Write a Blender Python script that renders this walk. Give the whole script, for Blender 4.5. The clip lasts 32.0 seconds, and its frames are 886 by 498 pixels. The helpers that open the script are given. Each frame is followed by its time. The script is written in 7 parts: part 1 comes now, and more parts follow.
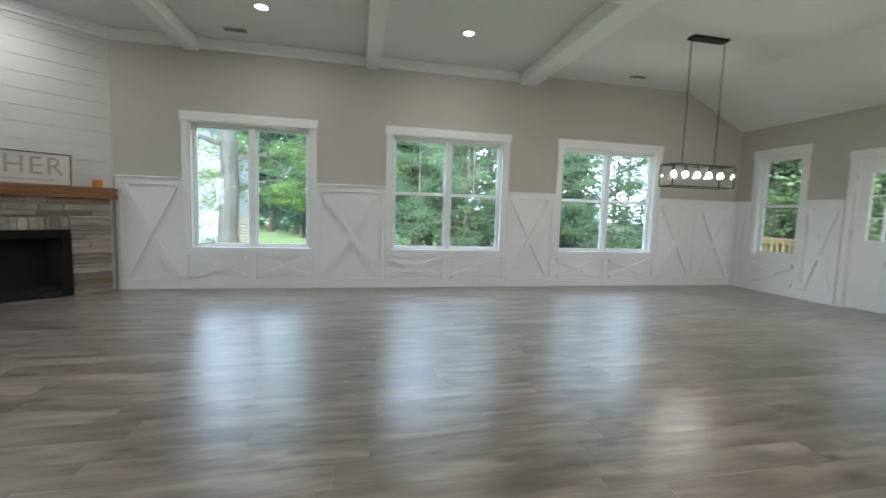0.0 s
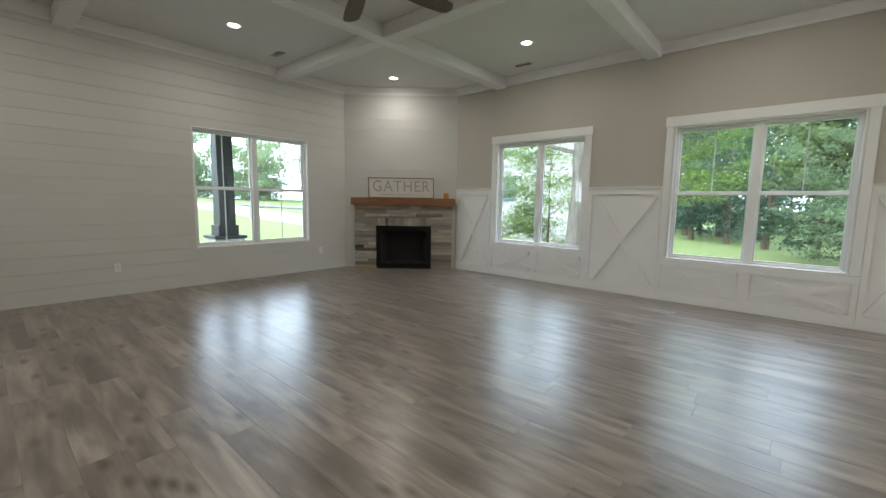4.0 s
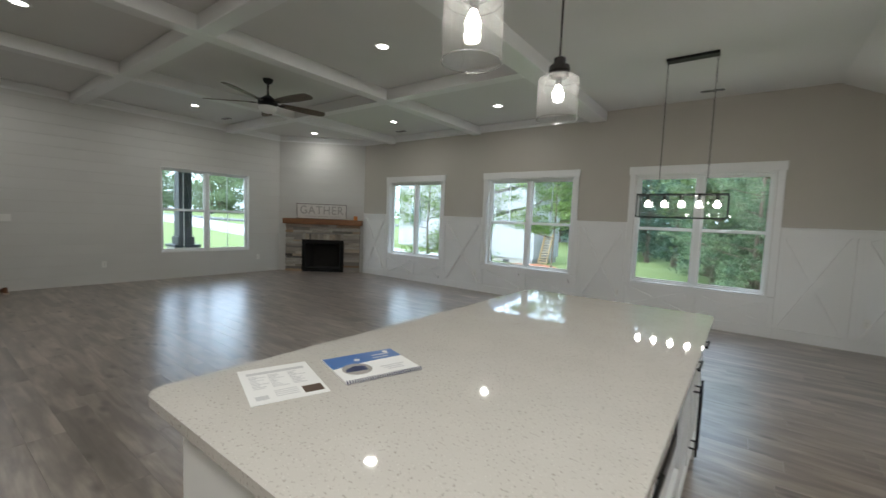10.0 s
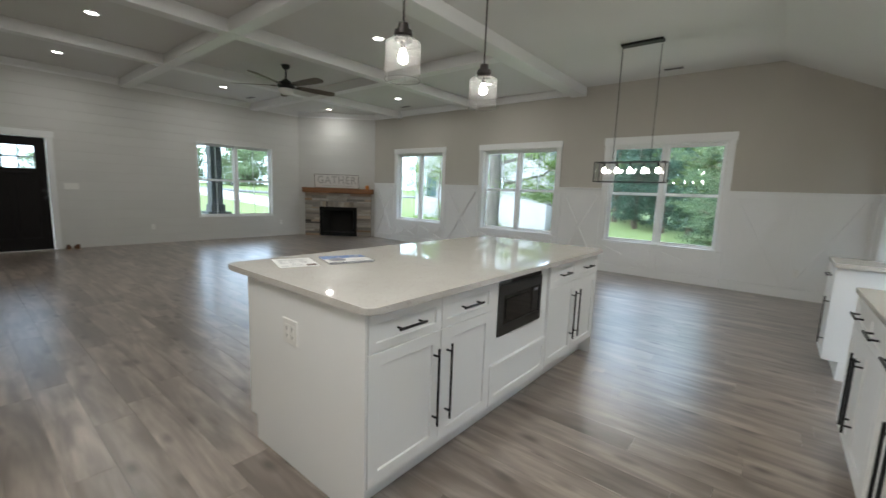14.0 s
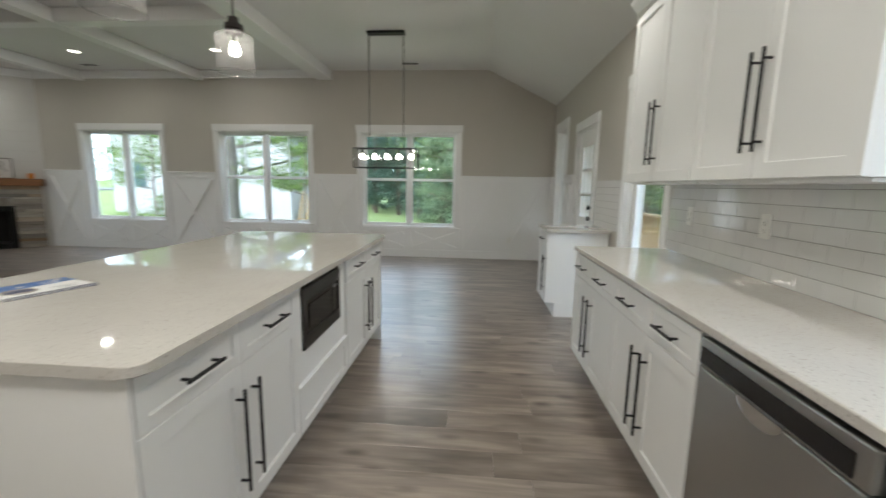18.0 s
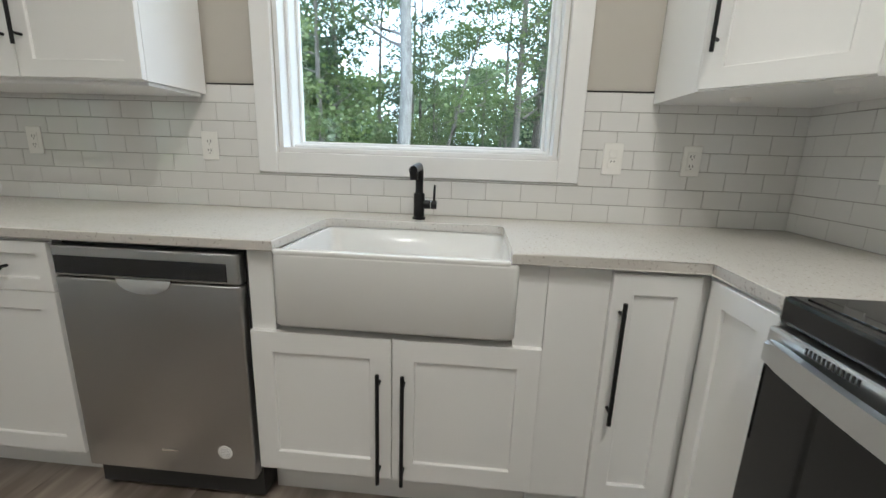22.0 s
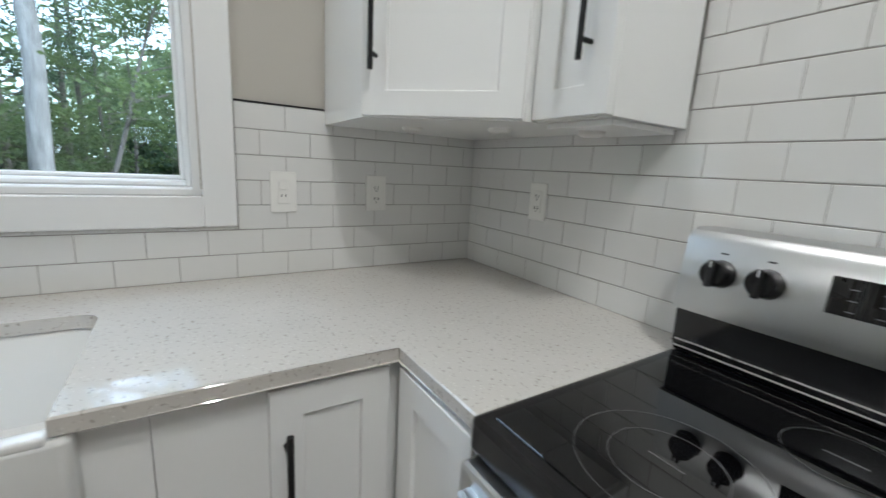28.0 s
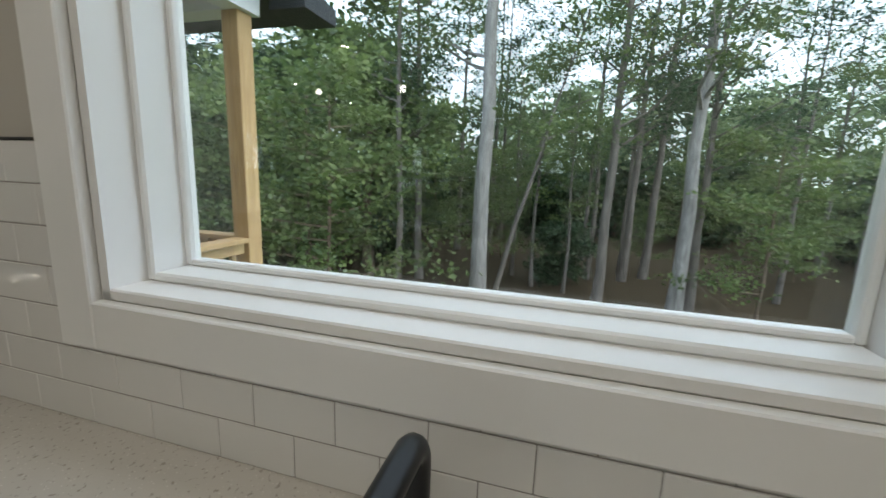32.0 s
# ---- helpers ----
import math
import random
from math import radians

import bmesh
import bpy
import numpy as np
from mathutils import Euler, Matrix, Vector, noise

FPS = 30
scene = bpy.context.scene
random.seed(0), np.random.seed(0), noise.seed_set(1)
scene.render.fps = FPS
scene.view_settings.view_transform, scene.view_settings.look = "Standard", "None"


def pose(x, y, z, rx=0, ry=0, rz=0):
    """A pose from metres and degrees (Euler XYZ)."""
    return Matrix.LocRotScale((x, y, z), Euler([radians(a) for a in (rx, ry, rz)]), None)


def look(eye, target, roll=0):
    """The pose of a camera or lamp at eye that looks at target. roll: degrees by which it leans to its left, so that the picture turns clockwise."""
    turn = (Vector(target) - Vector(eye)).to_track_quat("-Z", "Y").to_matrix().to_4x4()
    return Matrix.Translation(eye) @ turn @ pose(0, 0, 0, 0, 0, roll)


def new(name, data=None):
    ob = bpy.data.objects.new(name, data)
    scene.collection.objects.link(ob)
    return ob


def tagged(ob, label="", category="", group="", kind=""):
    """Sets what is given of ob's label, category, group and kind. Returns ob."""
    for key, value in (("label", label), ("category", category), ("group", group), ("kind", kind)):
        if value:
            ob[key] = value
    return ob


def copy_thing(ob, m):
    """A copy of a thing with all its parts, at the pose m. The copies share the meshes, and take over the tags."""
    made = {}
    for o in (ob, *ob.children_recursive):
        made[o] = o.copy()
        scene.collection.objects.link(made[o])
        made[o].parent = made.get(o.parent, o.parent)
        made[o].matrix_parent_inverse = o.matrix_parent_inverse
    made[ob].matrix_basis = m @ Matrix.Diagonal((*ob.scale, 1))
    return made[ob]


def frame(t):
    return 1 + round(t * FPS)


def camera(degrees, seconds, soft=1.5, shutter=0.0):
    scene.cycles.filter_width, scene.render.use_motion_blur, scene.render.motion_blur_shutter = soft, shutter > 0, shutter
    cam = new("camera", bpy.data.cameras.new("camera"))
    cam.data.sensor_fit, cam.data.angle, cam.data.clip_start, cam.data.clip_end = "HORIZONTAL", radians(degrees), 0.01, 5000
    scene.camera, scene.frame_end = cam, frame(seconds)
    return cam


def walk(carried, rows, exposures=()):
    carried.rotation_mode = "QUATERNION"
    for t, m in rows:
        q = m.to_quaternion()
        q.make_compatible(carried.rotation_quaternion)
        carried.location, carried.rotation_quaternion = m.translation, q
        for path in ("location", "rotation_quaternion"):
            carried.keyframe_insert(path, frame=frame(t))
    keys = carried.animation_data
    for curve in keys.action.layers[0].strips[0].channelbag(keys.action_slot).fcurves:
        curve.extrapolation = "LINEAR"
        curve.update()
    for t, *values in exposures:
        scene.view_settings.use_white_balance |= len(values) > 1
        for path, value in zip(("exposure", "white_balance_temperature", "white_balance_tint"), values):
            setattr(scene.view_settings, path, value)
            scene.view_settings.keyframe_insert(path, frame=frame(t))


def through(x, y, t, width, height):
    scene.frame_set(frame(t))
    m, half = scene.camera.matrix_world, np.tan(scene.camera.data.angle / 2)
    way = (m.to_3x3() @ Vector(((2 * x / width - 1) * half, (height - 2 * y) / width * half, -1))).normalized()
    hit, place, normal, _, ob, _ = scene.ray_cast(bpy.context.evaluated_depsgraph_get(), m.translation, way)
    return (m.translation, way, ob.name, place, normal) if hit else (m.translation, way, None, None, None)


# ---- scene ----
cam = camera(95.1, 32.0, shutter=0.3)
PATH = [
    (0, (-6.695, -6.123, 1.144), (-6.28, -4.174, 0.968), 1.8),
    (0.5, (-6.506, -5.93, 1.158), (-6.468, -3.941, 0.948), 2.5),
    (1, (-6.303, -5.71, 1.199), (-6.678, -3.757, 0.987), 2.1),
    (1.5, (-6.185, -5.56, 1.255), (-7.006, -3.75, 1.035), 1.7),
    (2, (-6.081, -5.565, 1.302), (-7.214, -3.933, 1.07), 0.6),
    (2.5, (-5.859, -5.683, 1.267), (-7.135, -4.156, 1.067), 0.6),
    (3, (-5.537, -5.807, 1.257), (-6.86, -4.318, 1.068), 1.4),
    (3.5, (-5.212, -5.887, 1.249), (-6.527, -4.395, 1.042), 1.1),
    (5.5, (-4.179, -6.51, 1.323), (-5.47, -5.006, 1.053), 0.8),
    (6, (-3.991, -6.696, 1.346), (-5.381, -5.284, 1.073), 0.4),
    (6.5, (-3.744, -6.756, 1.375), (-5.31, -5.544, 1.094), 0.8),
    (7, (-3.47, -6.847, 1.365), (-5.164, -5.817, 1.1), 0.8),
    (7.5, (-3.156, -6.887, 1.36), (-4.914, -5.962, 1.127), 1.5),
    (8, (-2.935, -6.895, 1.398), (-4.683, -5.947, 1.19), 1.8),
    (8.5, (-2.659, -6.95, 1.414), (-4.342, -5.886, 1.228), 2.1),
    (9, (-2.42, -6.984, 1.418), (-3.987, -5.752, 1.259), 2.6),
    (9.5, (-2.149, -7.009, 1.436), (-3.546, -5.585, 1.291), 3.1),
    (10, (-1.982, -7.078, 1.432), (-3.175, -5.479, 1.288), 2.3),
    (10.5, (-1.803, -7.163, 1.431), (-2.823, -5.451, 1.264), 1.7),
    (11, (-1.636, -7.181, 1.421), (-2.553, -5.414, 1.227), 1.8),
    (11.5, (-1.453, -7.149, 1.384), (-2.349, -5.374, 1.164), 2.2),
    (12, (-1.289, -7.215, 1.396), (-2.198, -5.452, 1.138), 2.4),
    (12.5, (-1.193, -7.316, 1.378), (-2.104, -5.557, 1.101), 2.6),
    (13, (-1.12, -7.415, 1.37), (-2.085, -5.688, 1.079), 3.0),
    (13.5, (-1.033, -7.526, 1.356), (-2.111, -5.868, 1.058), 2.9),
    (14, (-0.999, -7.618, 1.349), (-2.256, -6.088, 1.067), 2.1),
    (14.5, (-0.965, -7.69, 1.368), (-2.43, -6.355, 1.097), 1.4),
    (16.5, (-1.258, -7.754, 1.361), (-2.729, -6.424, 1.103), 0.8),
    (17, (-1.313, -7.711, 1.345), (-2.494, -6.119, 1.077), 0.7),
    (17.5, (-1.341, -7.603, 1.325), (-2.082, -5.767, 1.042), 0.7),
    (18, (-1.36, -7.475, 1.327), (-1.511, -5.505, 1.019), 1.0),
    (18.5, (-1.319, -7.39, 1.303), (-0.799, -5.487, 0.979), 1.1),
    (19, (-1.34, -7.369, 1.293), (-0.215, -5.751, 0.954), 1.4),
    (19.5, (-1.382, -7.397, 1.275), (0.148, -6.152, 0.947), 2.1),
    (20, (-1.383, -7.429, 1.273), (0.361, -6.51, 0.934), 1.6),
    (20.5, (-1.394, -7.463, 1.247), (0.463, -6.799, 0.913), 1.6),
    (21, (-1.464, -7.484, 1.218), (0.454, -7.034, 0.874), 1.9),
    (21.5, (-1.579, -7.466, 1.186), (0.366, -7.189, 0.812), 2.3),
    (22, (-1.677, -7.414, 1.161), (0.264, -7.26, 0.708), 1.9),
    (22.5, (-1.768, -7.377, 1.141), (0.172, -7.363, 0.645), 1.7),
    (23, (-1.826, -7.388, 1.129), (0.101, -7.613, 0.633), 2.4),
    (23.5, (-1.848, -7.44, 1.132), (0.014, -7.991, 0.654), 3.1),
    (24, (-1.839, -7.479, 1.131), (-0.114, -8.388, 0.684), 3.2),
    (24.5, (-1.841, -7.524, 1.145), (-0.311, -8.74, 0.717), 3.1),
    (26.5, (-1.69, -7.76, 1.268), (-0.364, -9.213, 0.907), 3.1),
    (27, (-1.593, -7.764, 1.258), (-0.192, -9.144, 0.894), 3.4),
    (27.5, (-1.416, -7.756, 1.26), (0.1, -9.008, 0.889), 3.4),
    (28, (-1.291, -7.689, 1.259), (0.365, -8.742, 0.87), 3.1),
    (28.5, (-1.159, -7.623, 1.256), (0.638, -8.412, 0.865), 3.0),
    (29, (-1.007, -7.563, 1.261), (0.88, -8.094, 0.867), 3.3),
    (29.5, (-0.901, -7.538, 1.286), (1.028, -7.809, 0.833), 3.7),
    (30, (-0.799, -7.461, 1.304), (1.148, -7.586, 0.864), 3.6),
    (30.5, (-0.7, -7.37, 1.31), (1.264, -7.378, 0.932), 3.2),
    (31, (-0.608, -7.333, 1.359), (1.348, -7.222, 0.954), 2.3),
    (31.5, (-0.528, -7.312, 1.387), (1.408, -7.021, 0.975), 2.1),
    (32, (-0.471, -7.314, 1.377), (1.417, -6.764, 1.017), 2.0),
]
walk(cam, [(t, look(eye, target, roll)) for t, eye, target, roll in PATH],
     exposures=[(0, 0.15, 6000, 8), (1, -0.1, 6150, 8), (2, -0.15, 6400, 8), (3, -0.1, 6500, 8), (6, 0.0, 6550, 8), (7, 0.05, 6800, 8), (8, 0.0, 6850, 8), (9, -0.25, 6500, 8), (10, -0.37, 6150, 8), (11, -0.29, 6150, 8), (12, -0.25, 6150, 8), (13, -0.26, 6150, 8), (14, -0.21, 6150, 8), (17, -0.2, 6200, 8), (18, -0.2, 6350, 8), (19, -0.43, 6000, 8), (20, -0.67, 6250, 8), (21, -0.55, 6250, 8), (22, -0.38, 6300, 8), (23, 0.01, 6250, 8), (24, -0.09, 6300, 8), (27, -0.1, 6100, 8), (28, -0.46, 5900, 8), (29, -0.71, 5850, 8), (30, -0.97, 6100, 8), (31, -1.26, 6550, 8), (32, -1.37, 6800, 8)])

# ---- world, sun, exposure ----
world = bpy.data.worlds.new("overcast_sky")
scene.world = world
world.use_nodes = True
wn = world.node_tree.nodes
wn.clear()
w_out = wn.new("ShaderNodeOutputWorld")
w_bg = wn.new("ShaderNodeBackground")
w_sky = wn.new("ShaderNodeTexSky")
w_sky.sky_type = "NISHITA"
w_sky.sun_disc = False
w_sky.sun_elevation = radians(52)
w_sky.sun_rotation = radians(200)
w_sky.air_density = 1.0
w_sky.dust_density = 4.0
w_mix = wn.new("ShaderNodeMix")
w_mix.data_type = "RGBA"
w_mix.inputs["Factor"].default_value = 0.65
w_mix.inputs["B"].default_value = (7.9, 9.3, 11.3, 1)
world.node_tree.links.new(w_sky.outputs["Color"], w_mix.inputs["A"])
world.node_tree.links.new(w_mix.outputs["Result"], w_bg.inputs["Color"])
world.node_tree.links.new(w_bg.outputs["Background"], w_out.inputs["Surface"])
w_bg.inputs["Strength"].default_value = 0.95

sun_data = bpy.data.lights.new("sun", "SUN")
sun_data.energy = 1.3
sun_data.angle = radians(14)
sun_data.color = (1.0, 0.96, 0.9)
sun = new("sun", sun_data)
sun.matrix_world = look((0, 0, 20), (-4.1, 11.3, 4.0))

# ---- materials ----
MATS = {}


def tree_of(name):
    m = bpy.data.materials.new(name)
    m.use_nodes = True
    nt = m.node_tree
    return m, nt, nt.nodes["Principled BSDF"]


def node(nt, kind, **sets):
    n = nt.nodes.new(kind)
    for k, v in sets.items():
        n.inputs[k].default_value = v
    return n


def mixcol(nt, fac, a, b):
    n = nt.nodes.new("ShaderNodeMix")
    n.data_type = "RGBA"
    for sock, v in (("Factor", fac), ("A", a), ("B", b)):
        if isinstance(v, (tuple, float, int)):
            n.inputs[sock].default_value = (*v, 1) if isinstance(v, tuple) else v
        else:
            nt.links.new(v, n.inputs[sock])
    return n.outputs["Result"]


def ramp(nt, sock, stops):
    n = nt.nodes.new("ShaderNodeValToRGB")
    el = n.color_ramp.elements
    while len(el) < len(stops):
        el.new(0.5)
    for e, (p, v) in zip(el, stops):
        e.position = p
        e.color = (v, v, v, 1) if isinstance(v, float) else (*v, 1)
    nt.links.new(sock, n.inputs["Fac"])
    return n.outputs["Color"]


def coords(nt, scale=(1, 1, 1), rand=0.0):
    tc = nt.nodes.new("ShaderNodeTexCoord")
    mp = nt.nodes.new("ShaderNodeMapping")
    mp.inputs["Scale"].default_value = scale
    nt.links.new(tc.outputs["Object"], mp.inputs["Vector"])
    if rand:
        oi = nt.nodes.new("ShaderNodeObjectInfo")
        mu = nt.nodes.new("ShaderNodeVectorMath")
        mu.operation = "SCALE"
        mu.inputs[0].default_value = (37.0, 23.0, 11.0)
        nt.links.new(oi.outputs["Random"], mu.inputs["Scale"])
        nt.links.new(mu.outputs["Vector"], mp.inputs["Location"])
    return mp.outputs["Vector"]


def bumped(nt, bsdf, height, strength, dist=0.01):
    b = nt.nodes.new("ShaderNodeBump")
    b.inputs["Strength"].default_value = strength
    b.inputs["Distance"].default_value = dist
    nt.links.new(height, b.inputs["Height"])
    nt.links.new(b.outputs["Normal"], bsdf.inputs["Normal"])


def plain(name, col, rough=0.5, metal=0.0, var=0.06, big=1.3, fine=60.0, bump=0.05, coat=0.0, rand=0.0, spec=0.5):
    """A painted, metal or plastic surface with faint blotches, grain and relief."""
    m, nt, p = tree_of(name)
    v = coords(nt, rand=rand)
    n1 = node(nt, "ShaderNodeTexNoise", Scale=big, Detail=5.0)
    n2 = node(nt, "ShaderNodeTexNoise", Scale=fine, Detail=3.0)
    nt.links.new(v, n1.inputs["Vector"])
    nt.links.new(v, n2.inputs["Vector"])
    dark = tuple(c * (1 - 1.6 * var) for c in col)
    light = tuple(min(1.0, c * (1 + var)) for c in col)
    c1 = mixcol(nt, ramp(nt, n1.outputs["Fac"], [(0.3, 0.0), (0.7, 1.0)]), dark, light)
    c2 = mixcol(nt, 0.25, c1, mixcol(nt, n2.outputs["Fac"], dark, light))
    nt.links.new(c2, p.inputs["Base Color"])
    r = nt.nodes.new("ShaderNodeMapRange")
    r.inputs["To Min"].default_value = max(0.02, rough * 0.85)
    r.inputs["To Max"].default_value = min(1.0, rough * 1.15)
    nt.links.new(n1.outputs["Fac"], r.inputs["Value"])
    nt.links.new(r.outputs["Result"], p.inputs["Roughness"])
    p.inputs["Metallic"].default_value = metal
    p.inputs["Coat Weight"].default_value = coat
    p.inputs["Specular IOR Level"].default_value = spec
    if bump:
        bumped(nt, p, n2.outputs["Fac"], bump, 0.002)
    MATS[name] = m
    return m


def plank_floor():
    m, nt, p = tree_of("vinyl_plank")
    tc = nt.nodes.new("ShaderNodeTexCoord")
    oi = nt.nodes.new("ShaderNodeObjectInfo")
    ge = nt.nodes.new("ShaderNodeNewGeometry")
    add = nt.nodes.new("ShaderNodeMath")
    add.operation = "ADD"
    nt.links.new(oi.outputs["Random"], add.inputs[0])
    nt.links.new(ge.outputs["Random Per Island"], add.inputs[1])
    fr = nt.nodes.new("ShaderNodeMath")
    fr.operation = "FRACT"
    nt.links.new(add.outputs[0], fr.inputs[0])
    off = nt.nodes.new("ShaderNodeVectorMath")
    off.operation = "SCALE"
    off.inputs[0].default_value = (91.0, 57.0, 13.0)
    nt.links.new(add.outputs[0], off.inputs["Scale"])

    def v(scale):
        mp = nt.nodes.new("ShaderNodeMapping")
        mp.inputs["Scale"].default_value = scale
        nt.links.new(off.outputs["Vector"], mp.inputs["Location"])
        nt.links.new(tc.outputs["Object"], mp.inputs["Vector"])
        return mp.outputs["Vector"]
    grain = node(nt, "ShaderNodeTexNoise", Scale=1.0, Detail=3.0, Roughness=0.5, Distortion=0.5)
    nt.links.new(v((1.2, 9.0, 1)), grain.inputs["Vector"])
    fine = node(nt, "ShaderNodeTexNoise", Scale=1.0, Detail=4.0, Roughness=0.6)
    nt.links.new(v((5.0, 90.0, 1)), fine.inputs["Vector"])
    cloud = node(nt, "ShaderNodeTexNoise", Scale=1.0, Detail=3.0, Distortion=0.1)
    nt.links.new(v((2.0, 9.0, 1)), cloud.inputs["Vector"])
    knot = node(nt, "ShaderNodeTexVoronoi", Scale=1.0)
    nt.links.new(v((2.6, 6.5, 1)), knot.inputs["Vector"])
    base = ramp(nt, fr.outputs[0], [(0.0, (0.185, 0.144, 0.119)), (0.25, (0.32, 0.262, 0.22)), (0.45, (0.225, 0.178, 0.148)),
                                   (0.7, (0.40, 0.331, 0.281)), (1.0, (0.265, 0.212, 0.178))])
    g = ramp(nt, grain.outputs["Fac"], [(0.36, 0.0), (0.64, 1.0)])
    c = mixcol(nt, g, mixcol(nt, 0.62, base, (0.055, 0.041, 0.033)), mixcol(nt, 0.30, base, (0.56, 0.485, 0.42)))
    fi = ramp(nt, fine.outputs["Fac"], [(0.40, 0.2), (0.6, 0.0)])
    c = mixcol(nt, fi, c, (0.15, 0.118, 0.093))
    cl = ramp(nt, cloud.outputs["Fac"], [(0.47, 0.0), (0.70, 0.8)])
    c = mixcol(nt, cl, c, (0.088, 0.069, 0.055))
    kn = ramp(nt, knot.outputs["Distance"], [(0.05, 0.9), (0.24, 0.0)])
    c = mixcol(nt, kn, c, (0.055, 0.041, 0.032))
    nt.links.new(c, p.inputs["Base Color"])
    r = nt.nodes.new("ShaderNodeMapRange")
    r.inputs["To Min"].default_value = 0.25
    r.inputs["To Max"].default_value = 0.38
    nt.links.new(grain.outputs["Fac"], r.inputs["Value"])
    nt.links.new(r.outputs["Result"], p.inputs["Roughness"])
    p.inputs["Specular IOR Level"].default_value = 1.0
    p.inputs["Coat Weight"].default_value = 0.45
    p.inputs["Coat Roughness"].default_value = 0.29
    bumped(nt, p, grain.outputs["Fac"], 0.18, 0.002)
    MATS["vinyl_plank"] = m


def quartz():
    m, nt, p = tree_of("quartz")
    v = coords(nt)
    f1 = node(nt, "ShaderNodeTexVoronoi", Scale=120.0)
    f2 = node(nt, "ShaderNodeTexNoise", Scale=115.0, Detail=2.0)
    f3 = node(nt, "ShaderNodeTexNoise", Scale=6.0, Detail=4.0)
    for f in (f1, f2, f3):
        nt.links.new(v, f.inputs["Vector"])
    c = mixcol(nt, f3.outputs["Fac"], (0.535, 0.51, 0.472), (0.615, 0.59, 0.55))
    c = mixcol(nt, ramp(nt, f2.outputs["Fac"], [(0.61, 0.0), (0.70, 0.6)]), c, (0.26, 0.225, 0.19))
    c = mixcol(nt, ramp(nt, f1.outputs["Distance"], [(0.05, 0.7), (0.18, 0.0)]), c, (0.86, 0.84, 0.80))
    nt.links.new(c, p.inputs["Base Color"])
    p.inputs["Roughness"].default_value = 0.035
    p.inputs["Specular IOR Level"].default_value = 0.8
    MATS["quartz"] = m


def wood(name, dark, light, scale=(3, 40, 40), rough=0.5, knots=0.0):
    m, nt, p = tree_of(name)
    v = coords(nt, scale, rand=1.0)
    n = node(nt, "ShaderNodeTexNoise", Scale=1.0, Detail=8.0, Roughness=0.6, Distortion=0.8)
    nt.links.new(v, n.inputs["Vector"])
    c = mixcol(nt, ramp(nt, n.outputs["Fac"], [(0.3, 0.0), (0.7, 1.0)]), dark, light)
    if knots:
        vo = node(nt, "ShaderNodeTexVoronoi", Scale=1.0)
        nt.links.new(coords(nt, tuple(s * 0.25 + 1.5 for s in scale), rand=1.0), vo.inputs["Vector"])
        c = mixcol(nt, ramp(nt, vo.outputs["Distance"], [(0.05, knots), (0.16, 0.0)]), c, tuple(d * 0.35 for d in dark))
    nt.links.new(c, p.inputs["Base Color"])
    p.inputs["Roughness"].default_value = rough
    bumped(nt, p, n.outputs["Fac"], 0.25, 0.003)
    MATS[name] = m


def rock(name, stops, scale=5.0):
    """Split stone whose tone changes from piece to piece."""
    m, nt, p = tree_of(name)
    oi = nt.nodes.new("ShaderNodeObjectInfo")
    v = coords(nt, (scale, scale, scale * 3), rand=1.0)
    n = node(nt, "ShaderNodeTexNoise", Scale=1.0, Detail=8.0, Roughness=0.7)
    nt.links.new(v, n.inputs["Vector"])
    base = ramp(nt, oi.outputs["Random"], stops)
    c = mixcol(nt, ramp(nt, n.outputs["Fac"], [(0.3, 0.0), (0.75, 0.55)]), base, (0.12, 0.10, 0.085))
    nt.links.new(c, p.inputs["Base Color"])
    p.inputs["Roughness"].default_value = 0.85
    bumped(nt, p, n.outputs["Fac"], 0.6, 0.01)
    MATS[name] = m


def clear_glass(name, tint=(1, 1, 1), ior=1.45, haze=0.0):
    m = bpy.data.materials.new(name)
    m.use_nodes = True
    nt = m.node_tree
    nt.nodes.clear()
    out = nt.nodes.new("ShaderNodeOutputMaterial")
    mix = nt.nodes.new("ShaderNodeMixShader")
    tr = nt.nodes.new("ShaderNodeBsdfTransparent")
    tr.inputs["Color"].default_value = (*tint, 1)
    gl = nt.nodes.new("ShaderNodeBsdfGlossy")
    gl.inputs["Roughness"].default_value = 0.0
    lw = nt.nodes.new("ShaderNodeLayerWeight")
    lw.inputs["Blend"].default_value = 0.5
    pw = nt.nodes.new("ShaderNodeMath")
    pw.operation = "POWER"
    pw.inputs[1].default_value = 4.5
    ma = nt.nodes.new("ShaderNodeMath")
    ma.operation = "MULTIPLY_ADD"
    ma.inputs[1].default_value = 0.9
    ma.inputs[2].default_value = ((ior - 1) / (ior + 1)) ** 2
    nt.links.new(lw.outputs["Facing"], pw.inputs[0])
    nt.links.new(pw.outputs[0], ma.inputs[0])
    nt.links.new(ma.outputs[0], mix.inputs["Fac"])
    nt.links.new(tr.outputs["BSDF"], mix.inputs[1])
    nt.links.new(gl.outputs["BSDF"], mix.inputs[2])
    last = mix.outputs["Shader"]
    if haze:
        tl = nt.nodes.new("ShaderNodeBsdfTranslucent")
        hz = nt.nodes.new("ShaderNodeMixShader")
        hz.inputs["Fac"].default_value = haze
        nt.links.new(last, hz.inputs[1])
        nt.links.new(tl.outputs["BSDF"], hz.inputs[2])
        last = hz.outputs["Shader"]
    nt.links.new(last, out.inputs["Surface"])
    MATS[name] = m


